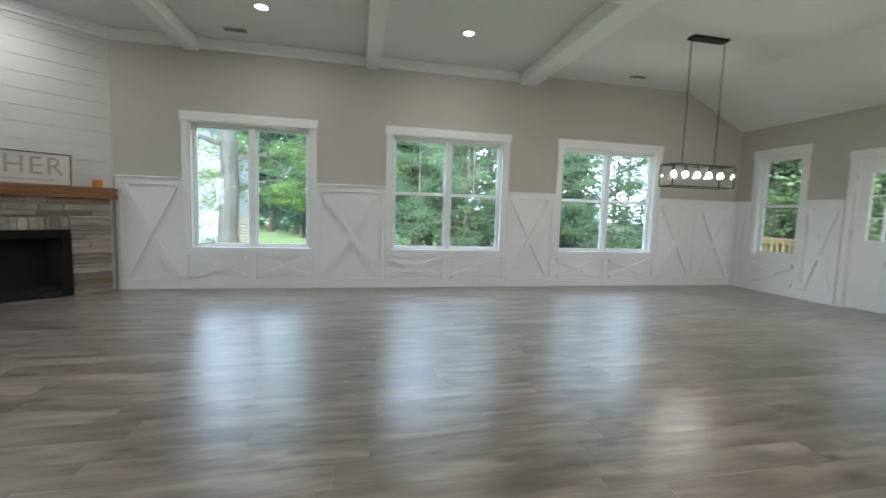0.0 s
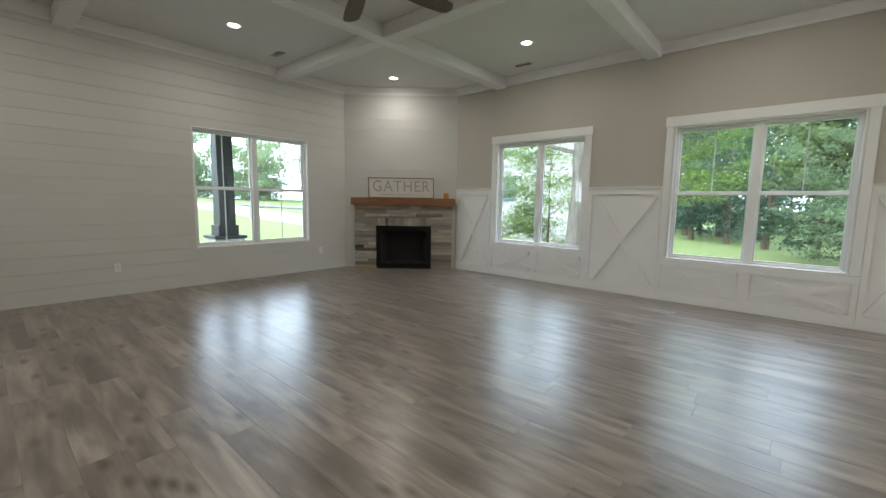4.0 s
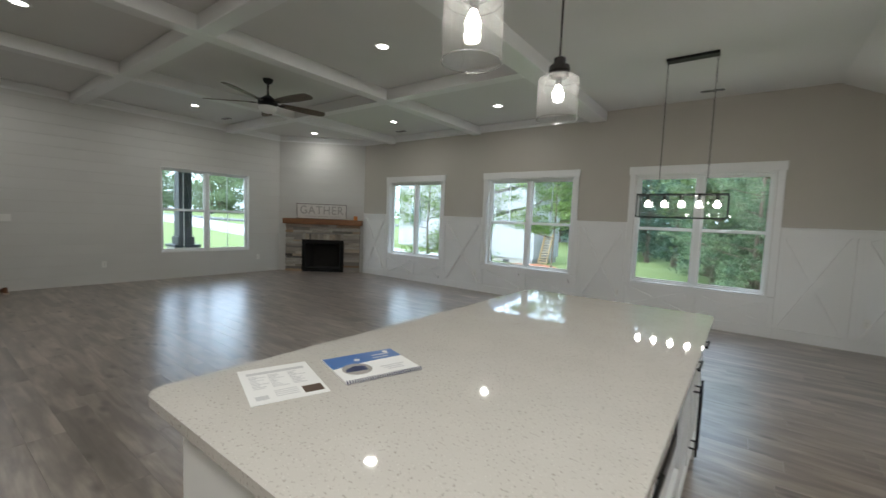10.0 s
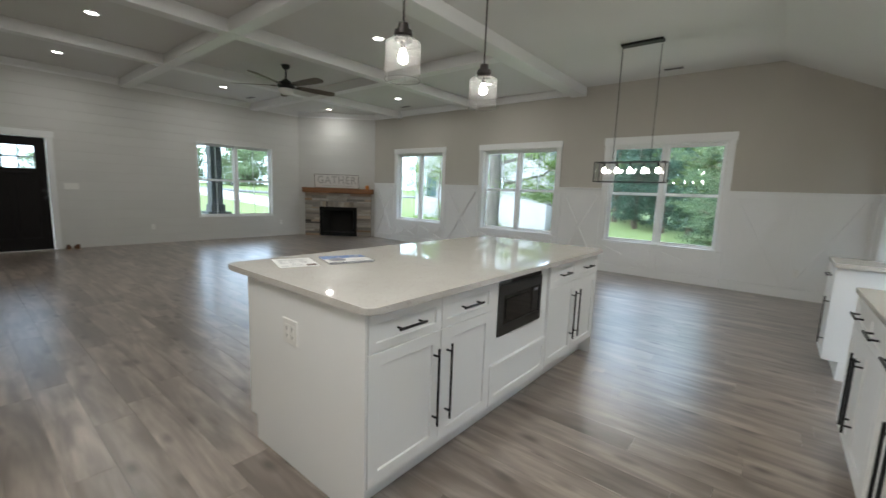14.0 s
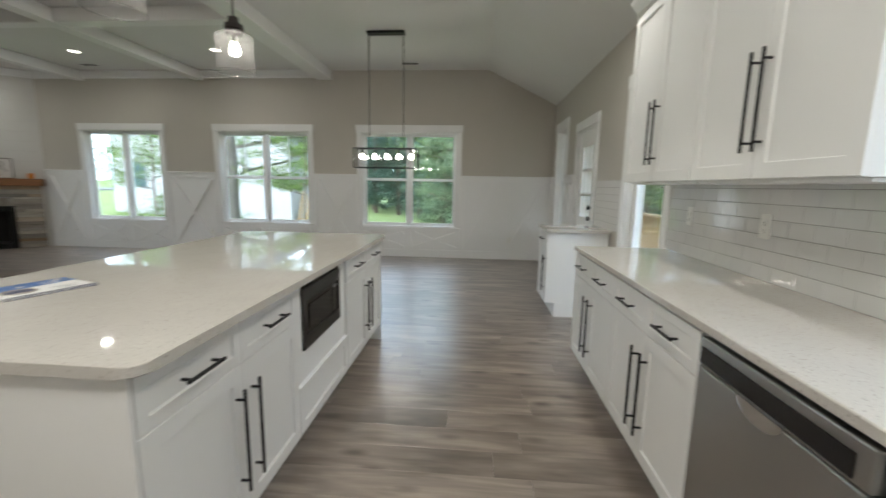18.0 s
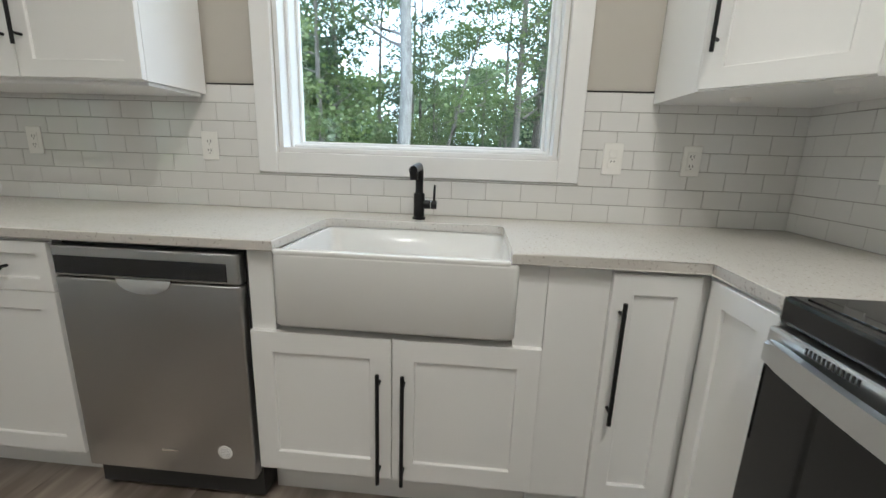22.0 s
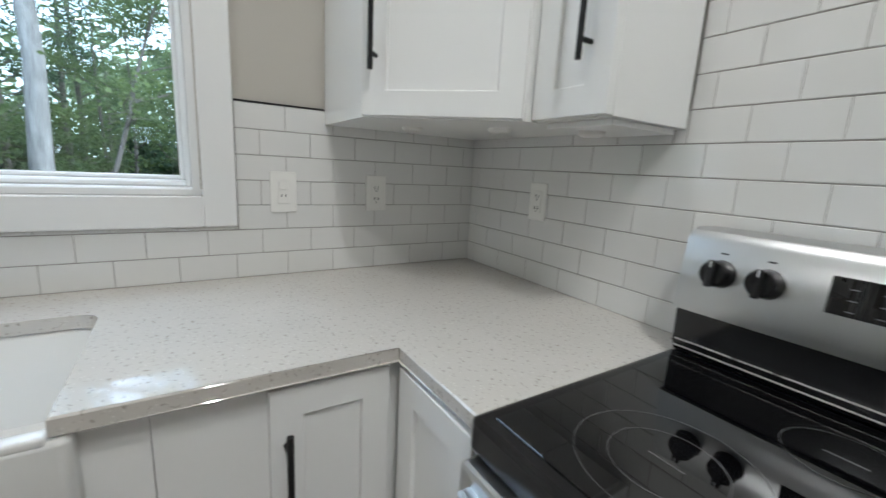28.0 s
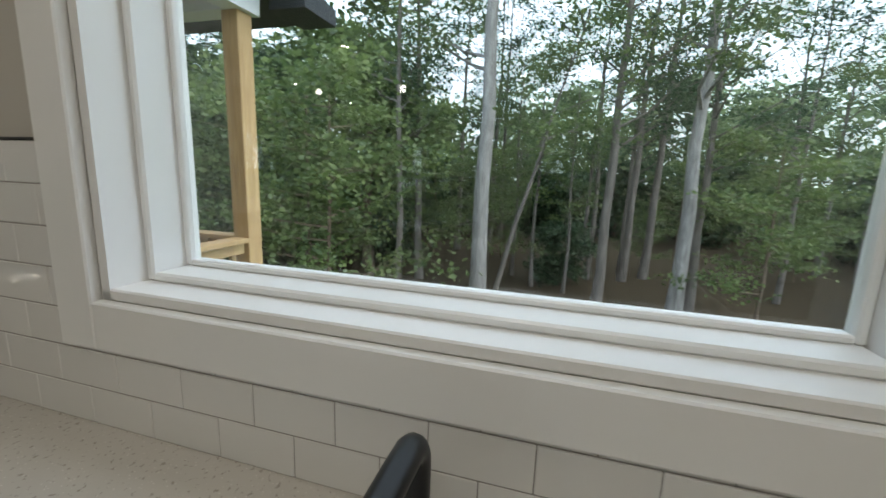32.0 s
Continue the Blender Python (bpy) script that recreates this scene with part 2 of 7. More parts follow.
def glow(name, col, strength):
    m, nt, p = tree_of(name)
    p.inputs["Base Color"].default_value = (*col, 1)
    p.inputs["Emission Color"].default_value = (*col, 1)
    p.inputs["Emission Strength"].default_value = strength
    MATS[name] = m


def foliage(name, dark, light, through=0.35):
    m, nt, p = tree_of(name)
    ge = nt.nodes.new("ShaderNodeNewGeometry")
    v = coords(nt)
    n = node(nt, "ShaderNodeTexNoise", Scale=1.1, Detail=3.0)
    nt.links.new(v, n.inputs["Vector"])
    mx = nt.nodes.new("ShaderNodeMath")
    mx.operation = "MULTIPLY_ADD"
    mx.inputs[1].default_value = 0.35
    nt.links.new(ge.outputs["Random Per Island"], mx.inputs[0])
    nt.links.new(ramp(nt, n.outputs["Fac"], [(0.38, 0.0), (0.62, 0.65)]), mx.inputs[2])
    c = mixcol(nt, mx.outputs[0], dark, light)
    nt.links.new(c, p.inputs["Base Color"])
    p.inputs["Roughness"].default_value = 0.55
    tl = nt.nodes.new("ShaderNodeBsdfTranslucent")
    nt.links.new(c, tl.inputs["Color"])
    mix = nt.nodes.new("ShaderNodeMixShader")
    mix.inputs["Fac"].default_value = through
    nt.links.new(p.outputs["BSDF"], mix.inputs[1])
    nt.links.new(tl.outputs["BSDF"], mix.inputs[2])
    nt.links.new(mix.outputs["Shader"], nt.nodes["Material Output"].inputs["Surface"])
    MATS[name] = m


def bark(name, dark, light):
    m, nt, p = tree_of(name)
    v = coords(nt, (9, 9, 2.2), rand=1.0)
    n = node(nt, "ShaderNodeTexNoise", Scale=1.0, Detail=8.0, Roughness=0.7)
    w = node(nt, "ShaderNodeTexVoronoi", Scale=1.6)
    nt.links.new(v, n.inputs["Vector"])
    nt.links.new(v, w.inputs["Vector"])
    c = mixcol(nt, ramp(nt, n.outputs["Fac"], [(0.3, 0.0), (0.7, 1.0)]), dark, light)
    nt.links.new(c, p.inputs["Base Color"])
    p.inputs["Roughness"].default_value = 0.9
    bumped(nt, p, w.outputs["Distance"], 0.7, 0.03)
    MATS[name] = m


def ground_mat():
    m, nt, p = tree_of("lawn")
    v = coords(nt)
    a = node(nt, "ShaderNodeTexNoise", Scale=0.16, Detail=4.0)
    b = node(nt, "ShaderNodeTexNoise", Scale=14.0, Detail=6.0)
    for n in (a, b):
        nt.links.new(v, n.inputs["Vector"])
    sep = nt.nodes.new("ShaderNodeSeparateXYZ")
    nt.links.new(v, sep.inputs["Vector"])
    grass = mixcol(nt, a.outputs["Fac"], (0.15, 0.20, 0.075), (0.21, 0.25, 0.115))
    grass = mixcol(nt, ramp(nt, b.outputs["Fac"], [(0.35, 0.5), (0.6, 0.0)]), grass, (0.085, 0.15, 0.035))
    litter = mixcol(nt, ramp(nt, b.outputs["Fac"], [(0.35, 0.0), (0.65, 1.0)]), (0.028, 0.024, 0.014), (0.085, 0.065, 0.042))
    edge = nt.nodes.new("ShaderNodeMath")
    edge.operation = "MULTIPLY_ADD"
    edge.inputs[1].default_value = 5.0
    nt.links.new(a.outputs["Fac"], edge.inputs[0])
    nt.links.new(sep.outputs["X"], edge.inputs[2])
    mr = nt.nodes.new("ShaderNodeMapRange")
    mr.inputs["From Min"].default_value = 6.0
    mr.inputs["From Max"].default_value = 9.0
    nt.links.new(edge.outputs[0], mr.inputs["Value"])
    nt.links.new(mixcol(nt, mr.outputs["Result"], grass, litter), p.inputs["Base Color"])
    p.inputs["Roughness"].default_value = 0.95
    p.inputs["Specular IOR Level"].default_value = 0.1
    bumped(nt, p, b.outputs["Fac"], 0.8, 0.06)
    MATS["lawn"] = m


plank_floor()
quartz()
ground_mat()
plain("wall_paint", (0.49, 0.462, 0.415), 0.75, var=0.03, bump=0.12, fine=220.0)
plain("ceiling_paint", (0.72, 0.715, 0.70), 0.8, var=0.02, bump=0.15, fine=160.0)
plain("white_trim", (0.80, 0.80, 0.795), 0.38, var=0.02, bump=0.03)
plain("shiplap_paint", (0.63, 0.622, 0.598), 0.55, var=0.03, bump=0.06, rand=1.0)
plain("cabinet_paint", (0.81, 0.81, 0.80), 0.33, var=0.015, bump=0.02)
plain("vinyl_white", (0.82, 0.83, 0.83), 0.3, var=0.015, bump=0.0)
plain("matte_black", (0.008, 0.008, 0.009), 0.38, var=0.2, bump=0.03, spec=0.32)
plain("dark_bronze", (0.022, 0.018, 0.016), 0.42, metal=0.6, var=0.2, bump=0.04)
plain("door_stain", (0.006, 0.0045, 0.004), 0.5, var=0.3, bump=0.1, fine=90.0, spec=0.2)
plain("microwave_steel", (0.085, 0.084, 0.083), 0.33, metal=1.0, var=0.05, bump=0.02)
plain("glazed_tile", (0.72, 0.715, 0.70), 0.05, var=0.02, big=4.0, bump=0.012, fine=14.0, rand=1.0, spec=0.75)
plain("grout", (0.31, 0.295, 0.28), 0.9, var=0.1)
plain("porcelain", (0.76, 0.76, 0.745), 0.08, var=0.01, bump=0.0, coat=0.4)
plain("steel", (0.62, 0.625, 0.625), 0.3, metal=1.0, var=0.05, bump=0.02, fine=120.0)
plain("dark_steel", (0.46, 0.46, 0.455), 0.28, metal=1.0, var=0.06, bump=0.02, fine=120.0)
plain("chrome", (0.75, 0.75, 0.75), 0.1, metal=1.0, var=0.02, bump=0.0)
plain("black_glass", (0.003, 0.003, 0.0035), 0.012, var=0.1, bump=0.0, spec=0.8)
plain("oven_glass", (0.003, 0.003, 0.003), 0.03, var=0.1, bump=0.0, spec=0.5)
plain("black_enamel", (0.01, 0.01, 0.011), 0.16, var=0.15, bump=0.0)
plain("burner_mark", (0.15, 0.15, 0.15), 0.3, var=0.05, bump=0.0)
plain("blue_film", (0.02, 0.14, 0.28), 0.25, var=0.1, bump=0.02)
plain("plate_plastic", (0.80, 0.79, 0.76), 0.3, var=0.02, bump=0.0)
plain("slot_dark", (0.03, 0.03, 0.03), 0.6, var=0.1, bump=0.0)
plain("carpet", (0.22, 0.165, 0.12), 0.95, var=0.18, fine=400.0, bump=0.8)
plain("firebox_black", (0.006, 0.006, 0.006), 0.6, var=0.3, bump=0.1, spec=0.2)
plain("refractory", (0.022, 0.020, 0.018), 0.9, var=0.2, bump=0.3)
plain("paper", (0.80, 0.80, 0.79), 0.55, var=0.02, bump=0.02)
plain("print_grey", (0.55, 0.55, 0.56), 0.6, var=0.08)
plain("print_faint", (0.20, 0.20, 0.21), 0.5, var=0.05)
plain("print_blue", (0.05, 0.15, 0.42), 0.3, var=0.12)
plain("print_navy", (0.02, 0.03, 0.10), 0.3, var=0.1)
plain("sign_white", (0.74, 0.71, 0.68), 0.6, var=0.05)
plain("sign_letter", (0.42, 0.39, 0.37), 0.6, var=0.05)
plain("sign_frame", (0.09, 0.055, 0.035), 0.6, var=0.2)
plain("candle_orange", (0.62, 0.22, 0.03), 0.35, var=0.1)
plain("shoe_leather", (0.16, 0.07, 0.035), 0.5, var=0.2)
plain("shoe_sole", (0.45, 0.38, 0.30), 0.7, var=0.1)
plain("siding_white", (0.36, 0.365, 0.375), 0.6, var=0.02)
plain("foundation_block", (0.36, 0.34, 0.32), 0.9, var=0.15)
plain("roof_shingle", (0.085, 0.10, 0.13), 0.9, var=0.25, fine=30.0, bump=0.4)
plain("soffit_blue", (0.66, 0.70, 0.74), 0.6, var=0.03)
plain("column_black", (0.02, 0.026, 0.032), 0.55, var=0.15)
plain("concrete", (0.36, 0.355, 0.345), 0.9, var=0.08, fine=25.0, bump=0.2)
plain("red_clay", (0.32, 0.12, 0.055), 0.95, var=0.2, fine=12.0)
plain("house_window", (0.06, 0.10, 0.12), 0.05, var=0.2)
plain("teal_plastic", (0.05, 0.20, 0.20), 0.4, var=0.1)
wood("mantel_wood", (0.13, 0.05, 0.018), (0.30, 0.135, 0.05), (2.5, 30, 30), 0.55, knots=0.6)
wood("treated_pine", (0.36, 0.23, 0.11), (0.56, 0.40, 0.21), (30, 30, 2.0), 0.7, knots=0.7)
wood("fan_blade_wood", (0.08, 0.06, 0.045), (0.17, 0.135, 0.10), (6, 50, 50), 0.45)
rock("ledge_stone", [(0.0, (0.22, 0.19, 0.16)), (0.18, (0.46, 0.42, 0.36)), (0.36, (0.62, 0.57, 0.50)), (0.52, (0.20, 0.185, 0.17)),
                     (0.66, (0.55, 0.49, 0.41)), (0.76, (0.42, 0.27, 0.15)), (0.86, (0.05, 0.048, 0.046)), (1.0, (0.58, 0.54, 0.48))])
rock("porch_stone", [(0.0, (0.5, 0.49, 0.47)), (1.0, (0.62, 0.60, 0.57))])
clear_glass("pane_glass", (0.93, 0.95, 0.945), 1.5)
clear_glass("lamp_glass", (0.98, 0.98, 0.98), 2.1, 0.06)
clear_glass("rim_glass", (0.92, 0.92, 0.92), 3.0)
clear_glass("lantern_glass", (0.97, 0.97, 0.97), 1.5)
plain("asphalt", (0.13, 0.13, 0.13), 0.9, var=0.1)
glow("can_glow", (1.0, 0.93, 0.84), 14.0)
glow("bulb_glow", (1.0, 0.92, 0.80), 110.0)
glow("blue_digits", (0.1, 0.35, 1.0), 3.0)
foliage("leaf_dark", (0.026, 0.058, 0.03), (0.085, 0.145, 0.07))
foliage("leaf_mid", (0.05, 0.095, 0.035), (0.20, 0.265, 0.095), 0.45)
# far leaves: green painted paler to stand in for distance haze
foliage("leaf_far_hazed", (0.20, 0.28, 0.15), (0.34, 0.42, 0.24), 0.5)
foliage("leaf_edge", (0.05, 0.11, 0.065), (0.27, 0.36, 0.19), 0.45)
foliage("leaf_bright", (0.08, 0.15, 0.035), (0.26, 0.36, 0.10), 0.5)
foliage("leaf_pine", (0.03, 0.075, 0.055), (0.09, 0.165, 0.11), 0.2)
bark("bark_grey", (0.075, 0.066, 0.058), (0.22, 0.20, 0.18))
bark("bark_pale", (0.12, 0.115, 0.11), (0.36, 0.355, 0.345))
bark("bark_brown", (0.07, 0.05, 0.035), (0.20, 0.155, 0.115))


# ---- building helpers ----
def box(bm, x0, x1, y0, y1, z0, z1, bevel=0.0, seg=1):
    r = bmesh.ops.create_cube(bm, size=1.0, matrix=Matrix.LocRotScale(((x0 + x1) / 2, (y0 + y1) / 2, (z0 + z1) / 2), None,
                                                                  (abs(x1 - x0), abs(y1 - y0), abs(z1 - z0))))
    if bevel:
        es = list({e for v in r["verts"] for e in v.link_edges})
        bmesh.ops.bevel(bm, geom=es, offset=bevel, segments=seg, affect="EDGES", profile=0.5)
    return r["verts"]


def boxed(*a, **k):
    bm = bmesh.new()
    box(bm, *a, **k)
    return bm


def cyl(bm, p, q, r0, r1=None, n=16, cap=True):
    """A round bar from p to q."""
    p, q = Vector(p), Vector(q)
    d = q - p
    m = Matrix.Translation((p + q) / 2) @ d.to_track_quat("Z", "Y").to_matrix().to_4x4()
    return bmesh.ops.create_cone(bm, cap_ends=cap, segments=n, radius1=r0, radius2=r0 if r1 is None else r1, depth=d.length, matrix=m)["verts"]


def lathe(bm, rings, n=24, at=(0, 0, 0)):
    """Rings of (radius, z) turned about z."""
    rows = []
    for r, z in rings:
        rows.append([bm.verts.new((at[0] + r * math.cos(2 * math.pi * i / n), at[1] + r * math.sin(2 * math.pi * i / n), at[2] + z)) for i in range(n)])
    for a, b in zip(rows, rows[1:]):
        for i in range(n):
            bm.faces.new((a[i], a[(i + 1) % n], b[(i + 1) % n], b[i]))
    return rows


def tube(bm, pts, r, n=10):
    """A round bar bent along pts."""
    pts = [Vector(p) for p in pts]
    rows = []
    up = None
    for i, p in enumerate(pts):
        d = (pts[min(i + 1, len(pts) - 1)] - pts[max(i - 1, 0)]).normalized()
        side = d.orthogonal().normalized() if up is None else (up - d * up.dot(d)).normalized()
        up = side
        o = d.cross(side)
        rows.append([bm.verts.new(p + r * (math.cos(2 * math.pi * k / n) * side + math.sin(2 * math.pi * k / n) * o)) for k in range(n)])
    for a, b in zip(rows, rows[1:]):
        for k in range(n):
            bm.faces.new((a[k], a[(k + 1) % n], b[(k + 1) % n], b[k]))
    bm.faces.new(rows[0][::-1])
    bm.faces.new(rows[-1])


def extrude_poly(bm, pts, axis, a, b):
    """A flat outline, given in the two axes other than axis, drawn out from a to b."""
    def at(u, v, w):
        return {"x": (w, u, v), "y": (u, w, v), "z": (u, v, w)}[axis]
    lo = [bm.verts.new(at(u, v, a)) for u, v in pts]
    hi = [bm.verts.new(at(u, v, b)) for u, v in pts]
    bm.faces.new(lo[::-1])
    bm.faces.new(hi)
    for i in range(len(pts)):
        j = (i + 1) % len(pts)
        bm.faces.new((lo[i], lo[j], hi[j], hi[i]))


def mesh_of(name, bm, material, smooth=None):
    bmesh.ops.recalc_face_normals(bm, faces=bm.faces)
    me = bpy.data.meshes.new(name)
    bm.to_mesh(me)
    bm.free()
    me.materials.append(MATS[material])
    if smooth:
        for f in me.polygons:
            f.use_smooth = True
        me.set_sharp_from_angle(angle=radians(smooth))
    return me


def part(name, bm, material, parent=None, label="", smooth=None):
    """Links a bmesh as one mesh object under a thing or a part."""
    ob = new(name, mesh_of(name, bm, material, smooth))
    if parent:
        ob.parent = parent
    if label:
        ob["label"] = label
    return ob


def thing(name, label, category, at=None, group="", kind=""):
    ob = new(name)
    ob.empty_display_size = 0.1
    if at is not None:
        ob.matrix_basis = at
    return tagged(ob, label, category, group, kind)


def setting(name, bm, material, label, category="", parent=None, smooth=None):
    ob = part(name, bm, material, parent, smooth=smooth)
    return tagged(ob, label, category or name.split("_")[0], "", "structure")


def holed(bm, axis, a, b, u0, u1, z0, z1, holes):
    """A wall slab between a and b on one axis, with rectangular holes (u0, u1, z0, z1)."""
    us = sorted({u0, u1, *[h[0] for h in holes], *[h[1] for h in holes]})
    zs = sorted({z0, z1, *[h[2] for h in holes], *[h[3] for h in holes]})
    us = [u for u in us if u0 <= u <= u1]
    zs = [z for z in zs if z0 <= z <= z1]
    for ua, ub in zip(us, us[1:]):
        run = None
        spans = []
        for za, zb in zip(zs, zs[1:]):
            um, zm = (ua + ub) / 2, (za + zb) / 2
            if any(h[0] < um < h[1] and h[2] < zm < h[3] for h in holes):
                run = None
                continue
            if run is None:
                run = [za, zb]
                spans.append(run)
            else:
                run[1] = zb
        for za, zb in spans:
            if axis == "y":
                box(bm, ua, ub, a, b, za, zb)
            else:
                box(bm, a, b, ua, ub, za, zb)
    return bm

# ---- the plan ----
XF, YB, YH, XR, ZC = -11.415, -8.625, -7.78, -3.3, 3.33   # front wall, range wall, stair wall, kitchen return, ceiling
W1 = (-8.92, -7.36, 0.56, 2.27)
W2 = (-6.20, -4.46, 0.56, 2.27)
W3 = (-3.46, -1.71, 0.56, 2.27)
FW = (-3.945, -2.14, 0.54, 2.275)
FD = (-7.37, -6.43, 0.0, 2.05)
NW = (-1.08, -0.38, 0.60, 2.24)
BD = (-2.62, -1.79, 0.0, 2.06)
PD = (-4.44, -3.66, 0.0, 2.20)
KW = (-7.719, -6.586, 1.153, 2.32)
CD = (-6.46, -5.76, 0.0, 2.05)
ST = (-9.10, -6.90, 0.0, 2.80)
DW = (-11.27, -10.50, 0.0, 2.05)
DIAG_A, DIAG_B = Vector((-9.82, 0, 0)), Vector((XF, -1.38, 0))

setting("wall_north", holed(bmesh.new(), "y", 0.0, 0.16, XF - 0.16, 0.16, -1.2, 3.5, [W1, W2, W3]), "wall_paint",
        "greige painted drywall wall with three white windows", "wall")
setting("wall_east", holed(bmesh.new(), "x", 0.0, 0.16, YB - 0.16, -0.001, -1.2, 3.5, [NW, BD, PD, KW]), "wall_paint",
        "greige painted wall with the sink window and back doors", "wall")
setting("wall_south_kitchen", boxed(XR - 0.16, -0.001, YB - 0.16, YB, -0.2, 3.5), "wall_paint", "painted wall behind the electric range", "wall")
setting("wall_kitchen_return", boxed(XR - 0.15, XR, YB + 0.001, YH - 0.15, -0.2, 3.5), "wall_paint", "short greige return wall at the kitchen end", "wall")
setting("wall_stairs", holed(bmesh.new(), "y", YH - 0.15, YH, XF, XR, -0.2, 3.5, [CD, ST, DW]), "wall_paint",
        "greige wall with closet door, stair opening and doorway", "wall")
setting("wall_west", holed(bmesh.new(), "x", XF - 0.16, XF - 0.014, YH - 3.2, -0.001, -1.2, 3.5, [FD, FW, (-10.2, -9.0, 0.9, 2.2)]), "wall_paint",
        "front wall sheathing behind white shiplap", "wall")
d = (DIAG_B - DIAG_A).normalized()
nrm = Vector((d.y, -d.x, 0)) if Vector((d.y, -d.x, 0)).dot(Vector((1, -1, 0))) > 0 else Vector((-d.y, d.x, 0))
DIAG_LEN = (DIAG_B - DIAG_A).length
DIAG = Matrix(((d.x, -nrm.x, 0, DIAG_A.x), (d.y, -nrm.y, 0, DIAG_A.y), (0, 0, 1, 0), (0, 0, 0, 1)))  # x along the wall, -y into the room
bm = holed(bmesh.new(), "y", 0.014, 0.10, 0, DIAG_LEN, -0.1, 3.4, [(0.5 * DIAG_LEN - 0.58, 0.5 * DIAG_LEN + 0.43, -0.1, 0.8)])
bm.transform(DIAG)
setting("wall_corner", bm, "wall_paint", "angled corner wall above the fireplace", "wall")

# rooms behind the openings
bm = bmesh.new()
box(bm, -6.86, -6.75, -11.0, YH - 0.151, -0.1, 6.0)
box(bm, -8.10, -7.98, -11.0, YH - 0.02, -0.1, 3.33)
box(bm, -9.22, -9.10, -11.0, YH - 0.151, -0.1, 3.5)
box(bm, -9.22, -6.75, -11.12, -11.0, -0.1, 6.0)
setting("wall_stairwell", bm, "wall_paint", "greige stairwell and hallway walls", "wall")
bm = bmesh.new()
box(bm, -11.4, -9.23, -11.0, -10.9, -0.1, 3.5)
setting("wall_front_room", bm, "wall_paint", "painted wall of the room past the doorway", "wall")
bm = bmesh.new()
box(bm, -6.745, -4.9, -9.0, -8.9, -0.1, 3.0)
box(bm, -4.9, -4.8, -9.0, YH - 0.151, -0.1, 3.0)
setting("wall_closet", bm, "wall_paint", "inside walls of the closet", "wall")

bm = bmesh.new()
extrude_poly(bm, [(XF - 0.16, ZC), (-1.19, ZC), (0.16, 2.66), (0.16, 2.80), (-1.15, ZC + 0.15), (XF - 0.16, ZC + 0.15)], "y", -11.1, 0.16)
setting("ceiling", bm, "ceiling_paint", "off-white ceiling, flat then sloping to the sink wall", "ceiling")

# coffer beams and the crown beams round the walls
BZ = 3.17
for x0, x1 in ((-8.95, -8.77), (-6.60, -6.42), (-4.26, -3.98)):
    setting("ceiling_beam", boxed(x0, x1, YH, 0, BZ, ZC, bevel=0.006), "white_trim", "white boxed coffer ceiling beam", "ceiling beam")
for y0, y1 in ((-2.69, -2.51), (-5.29, -5.11)):
    for x0, x1 in ((XF, -8.952), (-8.768, -6.602), (-6.418, -4.262)):
        setting("ceiling_beam", boxed(x0, x1, y0, y1, BZ + 0.003, ZC, bevel=0.006), "white_trim", "white boxed coffer ceiling beam", "ceiling beam")
def crown(bm, a, b, inward):
    """A stepped crown board from a to b, proud towards inward."""
    a, b, w = Vector(a), Vector(b), Vector(inward)
    prof = [(0, ZC), (0, 3.205), (0.02, 3.205), (0.02, 3.24), (0.035, 3.255), (0.075, 3.30), (0.09, 3.31), (0.09, ZC)]
    lo = [bm.verts.new((a.x + w.x * u, a.y + w.y * u, z)) for u, z in prof]
    hi = [bm.verts.new((b.x + w.x * u, b.y + w.y * u, z)) for u, z in prof]
    bm.faces.new(lo[::-1])
    bm.faces.new(hi)
    for i in range(len(prof)):
        j = (i + 1) % len(prof)
        bm.faces.new((lo[i], lo[j], hi[j], hi[i]))
for label, a, b, w in (("window wall", (-9.8, 0), (-4.0, 0), (0, -1)), ("front wall", (XF, -1.35), (XF, YH), (1, 0)),
                       ("stair wall", (XF, YH), (-4.0, YH), (0, 1)), ("fireplace wall", DIAG_A.xy, DIAG_B.xy, nrm.xy)):
    bm = bmesh.new()
    crown(bm, a, b, w)
    setting("trim", bm, "white_trim", "white crown moulding along the " + label, "crown moulding")

# floor slab under the planks
setting("floor_base", boxed(XF - 0.1, 0.1, YB - 0.1, 0.1, -0.15, -0.012), "slot_dark", "dark underlay below the planks", "floor")
bm = boxed(-11.4, -6.8, -11.0, YH - 0.05, -0.15, -0.004)
setting("floor_hall", bm, "vinyl_plank", "grey-brown plank floor of the hall", "floor")

# baseboards
def base_run(x0, x1, y0, y1, label):
    bm = boxed(x0, x1, y0, y1, 0.0, 0.13, bevel=0.004)
    setting("baseboard", bm, "white_trim", label, "baseboard")
for x0, x1 in ((-10.41, -9.10), (CD[1] + 0.09, XR), (-6.86, CD[0] - 0.09)):
    base_run(x0 + 0.001, x1 - 0.001, YH, YH + 0.016, "white baseboard on the stair wall")
base_run(XR, XR + 0.016, YB + 0.7, YH + 0.016, "white baseboard on the return wall")
base_run(-9.10, -9.084, -10.9, YH - 0.01, "white hallway baseboard")


